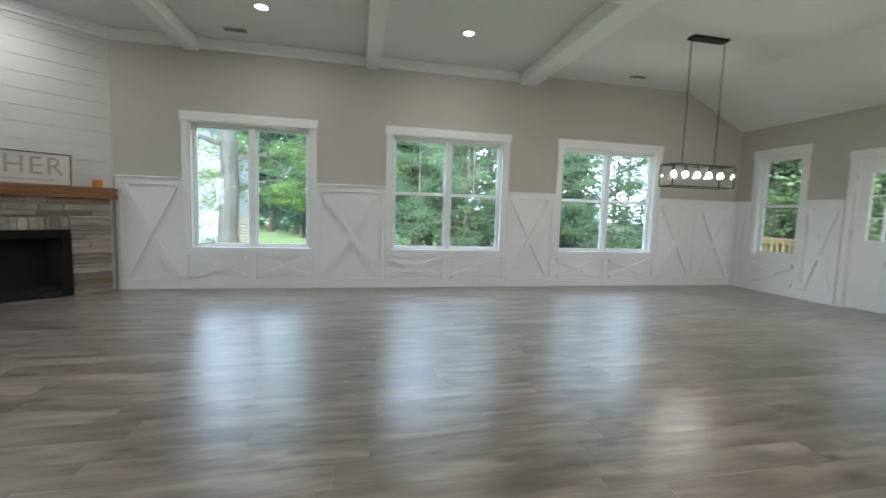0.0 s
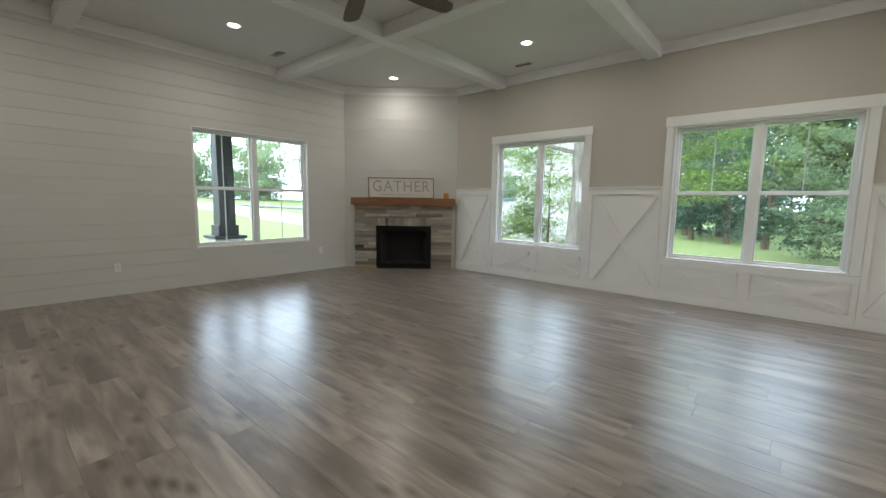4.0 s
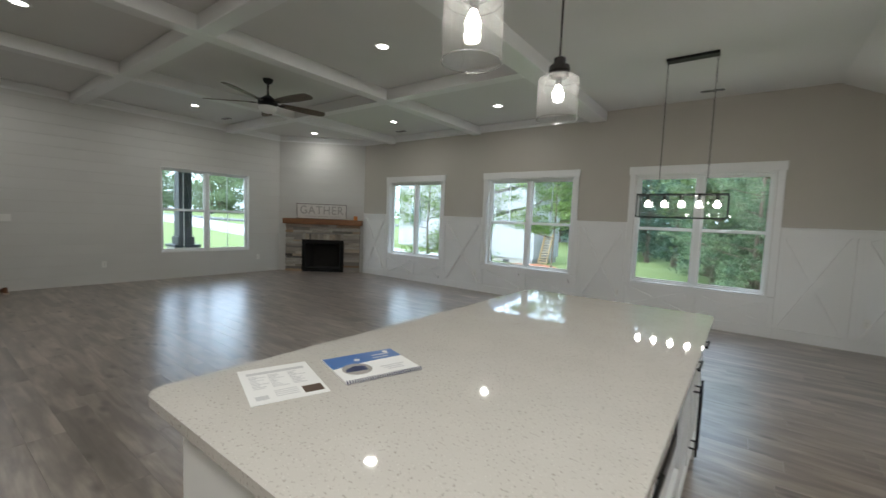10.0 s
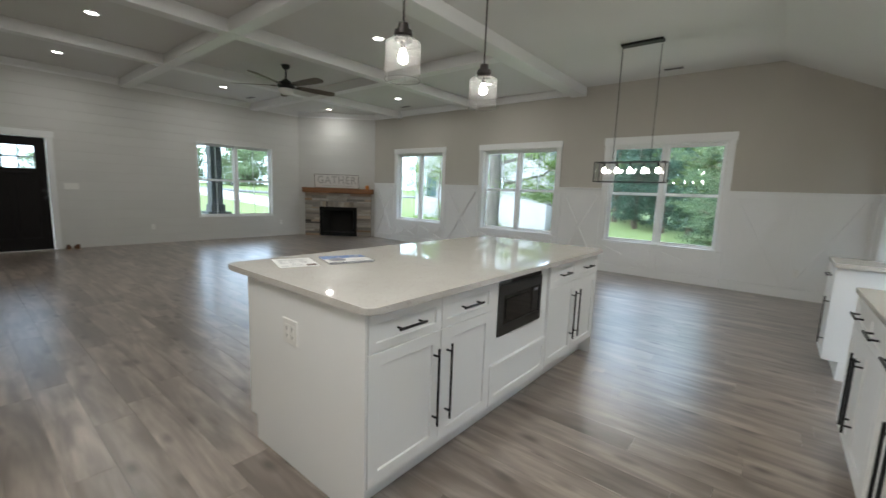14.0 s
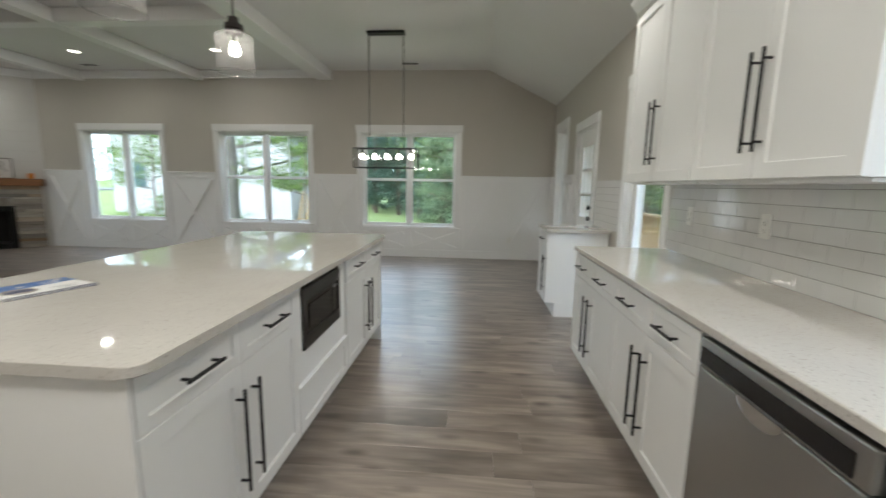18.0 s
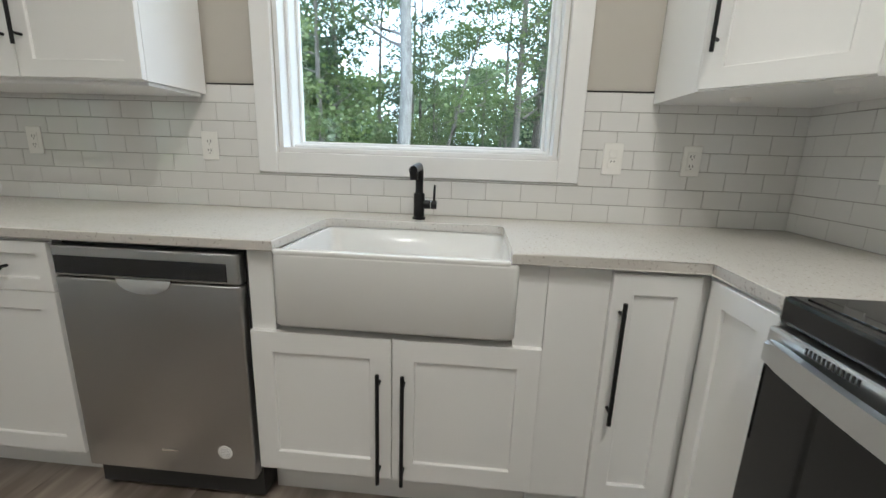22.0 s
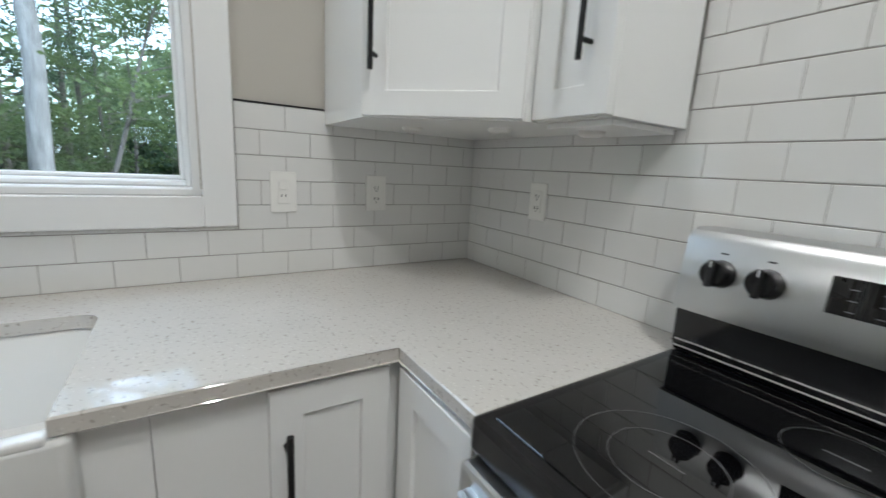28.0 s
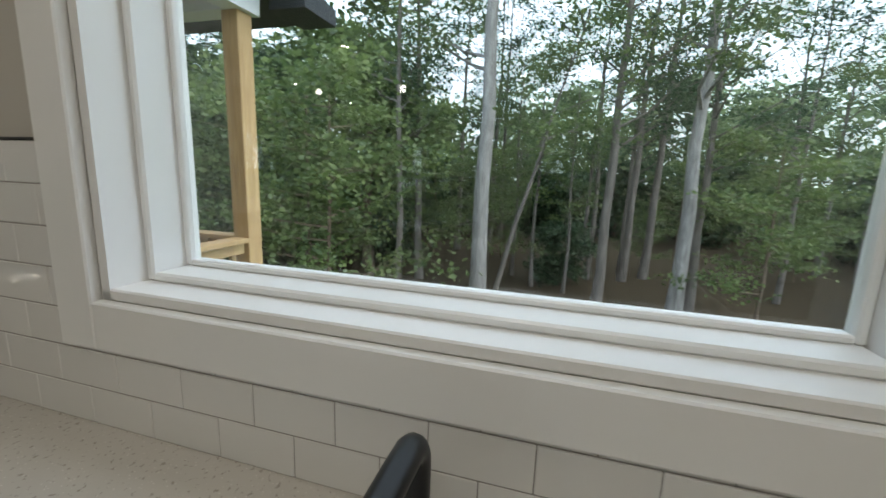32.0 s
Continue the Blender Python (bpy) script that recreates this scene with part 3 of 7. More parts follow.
# ---- windows ----
def window_unit(name, at, w, z0, z1, label, twin=True, rail=True, muntins=0, head=True, sill=True, deep=0.16, casing=0.09, base=False, low_muntins=0, f=0.026, s=0.024, outer=0.085, sash_in=0.02):
    """A vinyl window in its opening: local x across, +y outwards."""
    win = tagged(new(name), label, "window", "", "structure")
    win.matrix_basis = at
    def p(n, bm, mat, parent=win, lab=""):
        return part(n, bm, mat, parent, lab)
    # casing boards on the wall
    c = casing
    if c:
        p("side_casing", boxed(-c, -0.004, -0.022, 0, z0 if not base else z0 - c, z1, bevel=0.003), "white_trim")
        p("side_casing", boxed(w + 0.004, w + c, -0.022, 0, z0 if not base else z0 - c, z1, bevel=0.003), "white_trim")
        p("head_casing", boxed(-c - 0.015, w + c + 0.015, -0.028, 0, z1, z1 + 0.125, bevel=0.004), "white_trim")
        if base:
            p("apron_casing", boxed(-0.004, w + 0.004, -0.022, 0, z0 - c, z0 - 0.002, bevel=0.003), "white_trim")
    # jamb lining
    bm = bmesh.new()
    t = 0.018
    box(bm, 0, t, -0.004, deep - 0.05, z0, z1)
    box(bm, w - t, w, -0.004, deep - 0.05, z0, z1)
    box(bm, t, w - t, -0.004, deep - 0.05, z1 - t, z1)
    p("jamb_lining", bm, "white_trim")
    p("window_sill", boxed(-0.004, w + 0.004, -0.004 if base or not casing else -0.026, deep - 0.05, z0 - 0.002 if base else z0 - 0.004, z0 + t, bevel=0.003), "white_trim")
    # vinyl frame, mullion, sashes
    lo, hi, y0, y1 = z0 + t, z1 - t, deep - 0.09, deep - 0.09 + outer
    bm = bmesh.new()
    box(bm, t, t + f, y0, y1, lo, hi, bevel=0.004)
    box(bm, w - t - f, w - t, y0, y1, lo, hi, bevel=0.004)
    box(bm, t + f, w - t - f, y0, y1, hi - f, hi, bevel=0.004)
    box(bm, t + f, w - t - f, y0, y1, lo, lo + f, bevel=0.004)
    p("window_frame", bm, "vinyl_white")
    halves = [(t + f, w - t - f)]
    if twin:
        mid = w / 2
        p("mullion", boxed(mid - 0.04, mid + 0.04, y0 - 0.02, y1, lo + f, hi - f, bevel=0.004), "vinyl_white")
        halves = [(t + f, mid - 0.04), (mid + 0.04, w - t - f)]
    for a, b in halves:
        cells = [(lo + f, hi - f, y0 + sash_in, low_muntins)]
        if rail:
            zm = (lo + hi) / 2 + 0.01
            cells = [(lo + f, zm, y0 + 0.012, low_muntins), (zm, hi - f, y0 + 0.042, muntins)]
        for k, (za, zb, ys, mun) in enumerate(cells):
            bm = bmesh.new()
            box(bm, a, a + s, ys, ys + 0.028, za, zb, bevel=0.003)
            box(bm, b - s, b, ys, ys + 0.028, za, zb, bevel=0.003)
            box(bm, a + s, b - s, ys, ys + 0.028, zb - s, zb, bevel=0.003)
            box(bm, a + s, b - s, ys, ys + 0.028, za, za + s, bevel=0.003)
            sash = p("sash", bm, "vinyl_white")
            pane = p("pane", boxed(a + s - 0.004, b - s + 0.004, ys + 0.011, ys + 0.015, za + s - 0.004, zb - s + 0.004), "pane_glass", sash)
            for m in range(mun):
                xm = a + s + (b - a - 2 * s) * (m + 1) / (mun + 1)
                p("muntin", boxed(xm - 0.007, xm + 0.007, ys + 0.017, ys + 0.024, za + s, zb - s), "vinyl_white", sash)
            if rail and k == 0:
                xm = (a + b) / 2
                bm = boxed(xm - 0.03, xm + 0.03, ys - 0.006, ys + 0.018, zb, zb + 0.014, bevel=0.004)
                p("sash_lock", bm, "vinyl_white", sash)
    return win


window_unit("window_1", pose(W1[0], 0, 0), W1[1] - W1[0], W1[2], W1[3], "white twin picture window with white casing", rail=False)
window_unit("window_2", pose(W2[0], 0, 0), W2[1] - W2[0], W2[2], W2[3], "white twin double-hung window with white casing", muntins=1)
window_unit("window_3", pose(W3[0], 0, 0), W3[1] - W3[0], W3[2], W3[3], "white twin double-hung window beside the dining lamp", muntins=0)
window_unit("window_4", pose(0, NW[1], 0, 0, 0, -90), NW[1] - NW[0], NW[2], NW[3], "narrow white double-hung window in the corner", twin=False)
window_unit("window_5", pose(0, KW[1], 0, 0, 0, -90), KW[1] - KW[0], KW[2], KW[3], "fixed white window over the kitchen sink", twin=False, rail=False, base=True, casing=0.086, deep=0.15, f=0.016, s=0.012, outer=0.098, sash_in=0.066)
window_unit("window_6", pose(XF, FW[0], 0, 0, 0, 90), FW[1] - FW[0], FW[2], FW[3], "white twin double-hung window in the shiplap wall", muntins=1, low_muntins=1, casing=0.0)


# ---- white board-and-batten wainscot with crossed boards ----
def wainscot(at, spans, label):
    """spans: (x0, x1, z0, z1, crossed panels) in local x; -y is the room."""
    wall = tagged(new("wainscot"), label, "wainscot", "", "structure")
    wall.matrix_basis = at
    def bar(bm, x0, z0, x1, z1, wd, t0, t1):
        a, b = Vector((x0, 0, z0)), Vector((x1, 0, z1))
        dv = (b - a).normalized()
        sv = Vector((-dv.z, 0, dv.x)) * wd / 2
        lo = [bm.verts.new(Vector((q.x, -t0, q.z))) for q in (a - sv, b - sv, b + sv, a + sv)]
        hi = [bm.verts.new(Vector((q.x, -t1, q.z))) for q in (a - sv, b - sv, b + sv, a + sv)]
        bm.faces.new(lo)
        bm.faces.new(hi[::-1])
        for i in range(4):
            j = (i + 1) % 4
            bm.faces.new((lo[i], lo[j], hi[j], hi[i]))
    for x0, x1, z0, z1, n in spans:
        part("panel", boxed(x0, x1, -0.006, 0, z0, z1), "white_trim", wall)
        if z0 < 0.01:
            part("base_board", boxed(x0, x1, -0.032, -0.006, 0.0, 0.14, bevel=0.002), "white_trim", wall)
        lo = 0.14 if z0 < 0.01 else z0
        if z1 > 1.3:
            part("cap_rail", boxed(x0, x1, -0.052, 0, z1, z1 + 0.022, bevel=0.004), "white_trim", wall)
        part("top_rail", boxed(x0, x1, -0.031, -0.006, z1 - 0.085, z1, bevel=0.002), "white_trim", wall)
        w = (x1 - x0) / n
        hi = z1 - 0.085
        for k in range(n):
            a, b = x0 + k * w, x0 + (k + 1) * w
            for s0, s1 in ((a, a + 0.055), (b - 0.055, b)):
                part("stile", boxed(s0, s1, -0.0305, -0.006, lo, hi, bevel=0.002), "white_trim", wall)
            a, b = a + 0.055, b - 0.055
            wd = 0.075
            o = 0.03
            bm = bmesh.new()
            bar(bm, a + o, lo + o * 0.7, b - o, hi - o * 0.7, wd, 0.006, 0.044)
            part("cross_board", bm, "white_trim", wall)
            bm = bmesh.new()
            mx, mz = (a + b) / 2, (lo + hi) / 2
            L = math.hypot(b - a, hi - lo)
            g = wd / 2 / max(0.3, math.sin(2 * math.atan2(hi - lo, b - a))) / L
            bar(bm, a + o, hi - o * 0.7, mx - (b - a) * g, mz + (hi - lo) * g, wd, 0.006, 0.0425)
            part("cross_board", bm, "white_trim", wall)
            bm = bmesh.new()
            bar(bm, mx + (b - a) * g, mz - (hi - lo) * g, b - o, lo + o * 0.7, wd, 0.006, 0.0425)
            part("cross_board", bm, "white_trim", wall)
    return wall


WZ = 1.49
wainscot(pose(0, 0, 0), [(-9.79, W1[0] - 0.092, 0, WZ, 1), (W1[0] - 0.09, W1[1] + 0.09, 0, W1[2] - 0.006, 2), (W1[1] + 0.092, W2[0] - 0.092, 0, WZ, 1),
                         (W2[0] - 0.09, W2[1] + 0.09, 0, W2[2] - 0.006, 2), (W2[1] + 0.092, W3[0] - 0.092, 0, WZ, 1),
                         (W3[0] - 0.09, W3[1] + 0.09, 0, W3[2] - 0.006, 2), (W3[1] + 0.092, -0.024, 0, WZ, 2)],
         "white wainscot with crossed boards below the three windows")
wainscot(pose(0, 0, 0, 0, 0, -90), [(0.024, -NW[1] - 0.092, 0, WZ, 1), (-NW[1] - 0.09, -NW[0] + 0.09, 0, NW[2] - 0.006, 1), (-NW[0] + 0.092, -BD[1] - 0.10, 0, WZ, 1)],
         "white wainscot with crossed boards by the back door")

# ---- shiplap boards ----
def shiplap(at, length, holes, name, label, z1=3.21):
    wall = tagged(new(name), label, "shiplap wall", "", "structure")
    wall.matrix_basis = at
    h = 0.1845
    z = 0.0
    while z < z1 - 0.01:
        top = min(z + h - 0.0025, z1)
        cuts, slips = [(0.0, length)], []
        for a, b, lo, hi in holes:
            if lo >= top or hi <= z:
                continue
            nxt = []
            for u, v in cuts:
                nxt += [q for q in ((u, min(a, v)), (max(b, u), v)) if q[1] - q[0] > 0.01]
            cuts = nxt
            if lo > z + 0.006:
                slips.append((a, b, z, lo))
            if hi < top - 0.006:
                slips.append((a, b, hi, top))
        for u, v, lo, hi in [(u, v, z, top) for u, v in cuts] + slips:
            part("board", boxed(u, v, 0, 0.0135, lo, hi, bevel=0.0012), "shiplap_paint", wall)
        z += h
    return wall


# local x runs along +y on the front wall, local y points outwards
shiplap(pose(XF, YH, 0, 0, 0, 90), -YH - 1.38, [(FD[0] - YH, FD[1] - YH, 0, FD[3]), (FW[0] - YH, FW[1] - YH, FW[2], FW[3])], "wall_shiplap", "white painted shiplap front wall")
shiplap(DIAG, DIAG_LEN, [(0.2, DIAG_LEN - 0.2, 0, 1.2)], "wall_shiplap_corner", "white painted shiplap over the fireplace")


# ---- doors ----
def knob_bm(bm, x, z, y0, sgn=-1):
    lathe_pts = [(0.0, 0), (0.032, 0.001), (0.032, 0.006), (0.012, 0.012), (0.011, 0.035), (0.022, 0.042), (0.029, 0.052), (0.027, 0.064), (0.014, 0.072), (0.0, 0.073)]
    start = len(bm.verts)
    lathe(bm, lathe_pts, 18)
    bm.verts.ensure_lookup_table()
    vs = bm.verts[start:]
    m = Matrix.Translation((x, y0, z)) @ Matrix.Rotation(radians(90 if sgn < 0 else -90), 4, "X")
    bmesh.ops.transform(bm, matrix=m, verts=vs)


# front door: local x along +y from the hinge side, -y into the room
door = tagged(new("door_1"), "dark stained front door with six small glass panes", "door", "", "structure")
door.matrix_basis = pose(XF, FD[0], 0, 0, 0, 90)
w = FD[1] - FD[0]
bm = bmesh.new()
lx0, lx1, lz0, lz1 = 0.155, w - 0.165, 1.49, 1.885
holed(bm, "y", 0.01, 0.055, 0.012, w - 0.012, 0.012, FD[3] - 0.01, [(lx0, lx1, lz0, lz1)])
part("door_slab", bm, "door_stain", door)
bm = bmesh.new()
for a, b in ((0.15, 0.43), (0.51, w - 0.15)):
    for z0, z1 in ((0.22, 0.235), (1.30, 1.315)):
        box(bm, a, b, 0.002, 0.012, z0, z1, bevel=0.002)
    for x0 in (a, b - 0.015):
        box(bm, x0, x0 + 0.015, 0.0021, 0.012, 0.236, 1.299, bevel=0.002)
part("panel_moulding", bm, "door_stain", door)
bm = boxed(0.11, w - 0.11, -0.012, 0.01, 1.385, 1.43, bevel=0.004)
part("dentil_shelf", bm, "door_stain", door)
bm = bmesh.new()
for k in (1, 2):
    xm = lx0 + (lx1 - lx0) * k / 3
    box(bm, xm - 0.011, xm + 0.011, 0.012, 0.05, lz0, lz1)
zm = (lz0 + lz1) / 2
for k in range(3):
    a = lx0 + (lx1 - lx0) * k / 3 + 0.011 * (k > 0)
    b = lx0 + (lx1 - lx0) * (k + 1) / 3 - 0.011 * (k < 2)
    box(bm, a, b, 0.0125, 0.0495, zm - 0.011, zm + 0.011)
part("glazing_bars", bm, "door_stain", door)
for i in range(3):
    for j in range(2):
        a = lx0 + (lx1 - lx0) * i / 3
        b = lx0 + (lx1 - lx0) * (i + 1) / 3
        z0 = lz0 + (lz1 - lz0) * j / 2
        part("pane", boxed(a + 0.012, b - 0.012, 0.03, 0.034, z0 + 0.012, z0 + (lz1 - lz0) / 2 - 0.012), "pane_glass", door)
bm = bmesh.new()
knob_bm(bm, w - 0.07, 0.95, 0.01)
part("door_handle", bm, "matte_black", door, smooth=40)
bm = bmesh.new()
cyl(bm, (w - 0.07, 0.01, 1.1), (w - 0.07, -0.012, 1.1), 0.03, n=20)
part("deadbolt", bm, "matte_black", door, smooth=40)
part("threshold", boxed(0.0, w, -0.005, 0.13, 0.0, 0.012), "chrome", door, "metal threshold strip")
part("head_casing", boxed(-0.11, w + 0.11, -0.03, 0, FD[3], FD[3] + 0.115, bevel=0.004), "white_trim", door)
part("side_casing", boxed(-0.09, -0.001, -0.022, 0, 0, FD[3] - 0.001, bevel=0.003), "white_trim", door)
part("side_casing", boxed(w + 0.001, w + 0.09, -0.022, 0, 0, FD[3] - 0.001, bevel=0.003), "white_trim", door)


def casing_set(parent, w, z1, d=-0.022):
    part("side_casing", boxed(-0.088, -0.002, d, 0, 0, z1, bevel=0.003), "white_trim", parent)
    part("side_casing", boxed(w + 0.002, w + 0.088, d, 0, 0, z1, bevel=0.003), "white_trim", parent)
    part("head_casing", boxed(-0.10, w + 0.10, d - 0.006, 0, z1, z1 + 0.115, bevel=0.004), "white_trim", parent)


def hinge(parent, x, z, mat):
    bm = boxed(x - 0.018, x + 0.018, -0.006, 0.0, z - 0.045, z + 0.045, bevel=0.002)
    cyl(bm, (x, -0.008, z - 0.047), (x, -0.008, z + 0.047), 0.007, n=10)
    part("hinge", bm, mat, parent)


# closet door on the stair wall: seen from the room its hinges are on the far side
door = tagged(new("door_2"), "white five-panel closet door with black knob", "door", "", "structure")
door.matrix_basis = pose(CD[1], YH, 0, 0, 0, 180)
w = CD[1] - CD[0]
bm = boxed(0.004, w - 0.004, 0.004, 0.04, 0.012, CD[3] - 0.004)
part("door_slab", bm, "cabinet_paint", door)
n = 5
ph = (CD[3] - 0.16) / n
bm = bmesh.new()
for k in range(n + 1):
    z = 0.03 + k * ph
    box(bm, 0.095, w - 0.095, -0.002, 0.004, z, z + (0.075 if 0 < k < n else 0.11), bevel=0.0015)
for x0 in (0.004, w - 0.096):
    box(bm, x0, x0 + 0.092, -0.0022, 0.004, 0.012, CD[3] - 0.006)
part("door_rails", bm, "cabinet_paint", door)
for k in range(n):
    z = 0.03 + k * ph + (0.075 if k else 0.11)
    part("raised_panel", boxed(0.125, w - 0.125, -0.0015, 0.006, z + 0.028, z + ph - 0.105 - (0.035 if not k else 0), bevel=0.004), "cabinet_paint", door)
bm = bmesh.new()
knob_bm(bm, 0.062, 0.95, -0.002)
part("door_handle", bm, "matte_black", door, "black door knob", smooth=40)
for z in (0.28, 1.05, 1.83):
    hinge(door, w + 0.001, z, "matte_black")
bm = bmesh.new()
tube(bm, [(w, -0.012, 1.875), (w - 0.02, -0.05, 1.882), (w - 0.05, -0.06, 1.884)], 0.006)
part("hinge_stop", bm, "matte_black", door)
casing_set(door, w, CD[3])

# doorway past the hall
door = tagged(new("door_3"), "white cased doorway to the front room", "doorway", "", "structure")
door.matrix_basis = pose(DW[1], YH, 0, 0, 0, 180)
w = DW[1] - DW[0]
casing_set(door, w, DW[3])
bm = bmesh.new()
box(bm, 0, 0.015, -0.005, 0.155, 0, DW[3])
box(bm, w - 0.015, w, -0.005, 0.155, 0, DW[3])
box(bm, 0.015, w - 0.015, -0.005, 0.155, DW[3] - 0.015, DW[3])
part("jamb_lining", bm, "white_trim", door)

# back door with a nine-pane light
door = tagged(new("door_4"), "white back door with a divided glass light", "door", "", "structure")
door.matrix_basis = pose(0, BD[1], 0, 0, 0, -90)
w = BD[1] - BD[0]
gx0, gx1, gz0, gz1 = 0.15, w - 0.15, 0.95, 1.86
bm = bmesh.new()
holed(bm, "y", 0.03, 0.075, 0.02, w - 0.02, 0.015, BD[3] - 0.02, [(gx0, gx1, gz0, gz1)])
part("door_slab", bm, "cabinet_paint", door)
bm = bmesh.new()
for a, b in ((gx0 - 0.025, gx0 + 0.012), (gx1 - 0.012, gx1 + 0.025)):
    box(bm, a, b, 0.018, 0.0295, gz0 - 0.025, gz1 + 0.025, bevel=0.003)
for a, b in ((gz0 - 0.025, gz0 + 0.012), (gz1 - 0.012, gz1 + 0.025)):
    box(bm, gx0 + 0.0125, gx1 - 0.0125, 0.018, 0.0295, a, b, bevel=0.003)
part("light_frame", bm, "cabinet_paint", door)
bm = bmesh.new()
for k in (1, 2):
    xm = gx0 + (gx1 - gx0) * k / 3
    box(bm, xm - 0.011, xm + 0.011, 0.03, 0.07, gz0, gz1)
    zm = gz0 + (gz1 - gz0) * k / 3
    box(bm, gx0, gx1, 0.032, 0.068, zm - 0.011, zm + 0.011)
part("glazing_bars", bm, "cabinet_paint", door)
for i in range(3):
    for j in range(3):
        a = gx0 + (gx1 - gx0) * i / 3
        z0 = gz0 + (gz1 - gz0) * j / 3
        part("pane", boxed(a + 0.011, a + (gx1 - gx0) / 3 - 0.011, 0.048, 0.052, z0 + 0.011, z0 + (gz1 - gz0) / 3 - 0.011), "pane_glass", door)
for a, b in ((0.14, w / 2 - 0.04), (w / 2 + 0.04, w - 0.14)):
    part("raised_panel", boxed(a, b, 0.022, 0.031, 0.2, 0.8, bevel=0.008), "cabinet_paint", door)
for z in (0.2, 1.02, 1.83):
    hinge(door, 0.0, z, "steel")
bm = bmesh.new()
knob_bm(bm, w - 0.075, 0.97, 0.03)
part("door_handle", bm, "matte_black", door, "black knob", smooth=40)
bm = bmesh.new()
knob_bm(bm, w - 0.075, 1.1, 0.03)
part("deadbolt", bm, "matte_black", door, "black deadbolt thumb turn", smooth=40)
casing_set(door, w, BD[3])
bm = bmesh.new()
box(bm, 0, 0.02, 0, 0.14, 0, BD[3])
box(bm, w - 0.02, w, 0, 0.14, 0, BD[3])
box(bm, 0.02, w - 0.02, 0, 0.14, BD[3] - 0.02, BD[3])
part("jamb_lining", bm, "white_trim", door)

# glass patio door beside the counter
door = tagged(new("door_5"), "white full-glass patio door beside the counter", "door", "", "structure")
door.matrix_basis = pose(0, PD[1], 0, 0, 0, -90)
w = PD[1] - PD[0]
bm = bmesh.new()
holed(bm, "y", 0.05, 0.095, 0.02, w - 0.02, 0.015, PD[3] - 0.02, [(0.10, w - 0.10, 0.22, PD[3] - 0.12)])
part("door_slab", bm, "vinyl_white", door)
part("pane", boxed(0.095, w - 0.095, 0.07, 0.075, 0.215, PD[3] - 0.115), "pane_glass", door)
casing_set(door, w, PD[3])
bm = bmesh.new()
box(bm, 0, 0.02, 0, 0.14, 0, PD[3])
box(bm, w - 0.02, w, 0, 0.14, 0, PD[3])
box(bm, 0.02, w - 0.02, 0, 0.14, PD[3] - 0.02, PD[3])
part("jamb_lining", bm, "white_trim", door)

# ---- ceiling lights ----
def can_light(x, y, watts, slope=None):
    m = pose(x, y, ZC) if slope is None else slope
    can = thing("recessed_light", "round white recessed ceiling light, switched on", "recessed light", m, "recessed ceiling lights")
    bm = bmesh.new()
    lathe(bm, [(0.062, 0.002), (0.064, -0.006), (0.075, -0.010), (0.088, -0.008), (0.094, 0.0)], 32)
    part("trim_ring", bm, "white_trim", can, smooth=50)
    bm = bmesh.new()
    bmesh.ops.create_circle(bm, cap_ends=True, segments=32, radius=0.063, matrix=Matrix.Translation((0, 0, -0.0035)))
    part("diffuser", bm, "can_glow", can)
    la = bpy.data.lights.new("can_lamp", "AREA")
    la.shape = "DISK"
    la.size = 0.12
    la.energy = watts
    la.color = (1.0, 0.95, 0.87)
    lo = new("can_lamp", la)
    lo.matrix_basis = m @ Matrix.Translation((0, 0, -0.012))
    return can


for x, y in ((-10.2, -6.33), (-7.68, -6.34), (-10.2, -3.8), (-5.38, -3.8), (-10.25, -1.2), (-7.75, -1.15), (-5.40, -1.15), (-5.38, -6.34)):
    can_light(x, y, 9.5)
# last two, in stairwell and hall, are unseen lamps added to brighten them
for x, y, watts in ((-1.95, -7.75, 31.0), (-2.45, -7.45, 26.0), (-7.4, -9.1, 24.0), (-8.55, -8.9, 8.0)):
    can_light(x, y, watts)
SLOPE = math.degrees(math.atan2(ZC - 2.66, 1.35))
for x, y, watts in ((-0.62, -7.15, 11.0), (-0.62, -4.4, 28.0)):
    can_light(x, y, watts, pose(x, y, ZC - (x + 1.19) * 0.67 / 1.35, 0, SLOPE, 0))

# ---- ceiling fan ----
fan = thing("ceiling_fan", "black ceiling fan with five dark wood blades", "ceiling fan", pose(-7.61, -3.87, ZC))
bm = bmesh.new()
lathe(bm, [(0.0, 0.0), (0.072, 0.0), (0.07, -0.02), (0.05, -0.055), (0.022, -0.07), (0.0, -0.07)], 24)
part("canopy", bm, "matte_black", fan, smooth=40)
bm = bmesh.new()
cyl(bm, (0, 0, -0.06), (0, 0, -0.24), 0.014)
part("downrod", bm, "matte_black", fan, smooth=40)
bm = bmesh.new()
lathe(bm, [(0.0, -0.225), (0.035, -0.225), (0.07, -0.255), (0.12, -0.285), (0.135, -0.31), (0.135, -0.35), (0.10, -0.38), (0.0, -0.38)], 32)
part("motor_housing", bm, "matte_black", fan, smooth=40)
bm = bmesh.new()
lathe(bm, [(0.0, -0.381), (0.115, -0.381), (0.125, -0.40), (0.11, -0.44), (0.065, -0.468), (0.0, -0.475)], 32)
part("light_bowl", bm, "plate_plastic", fan, "frosted white glass bowl", smooth=60)
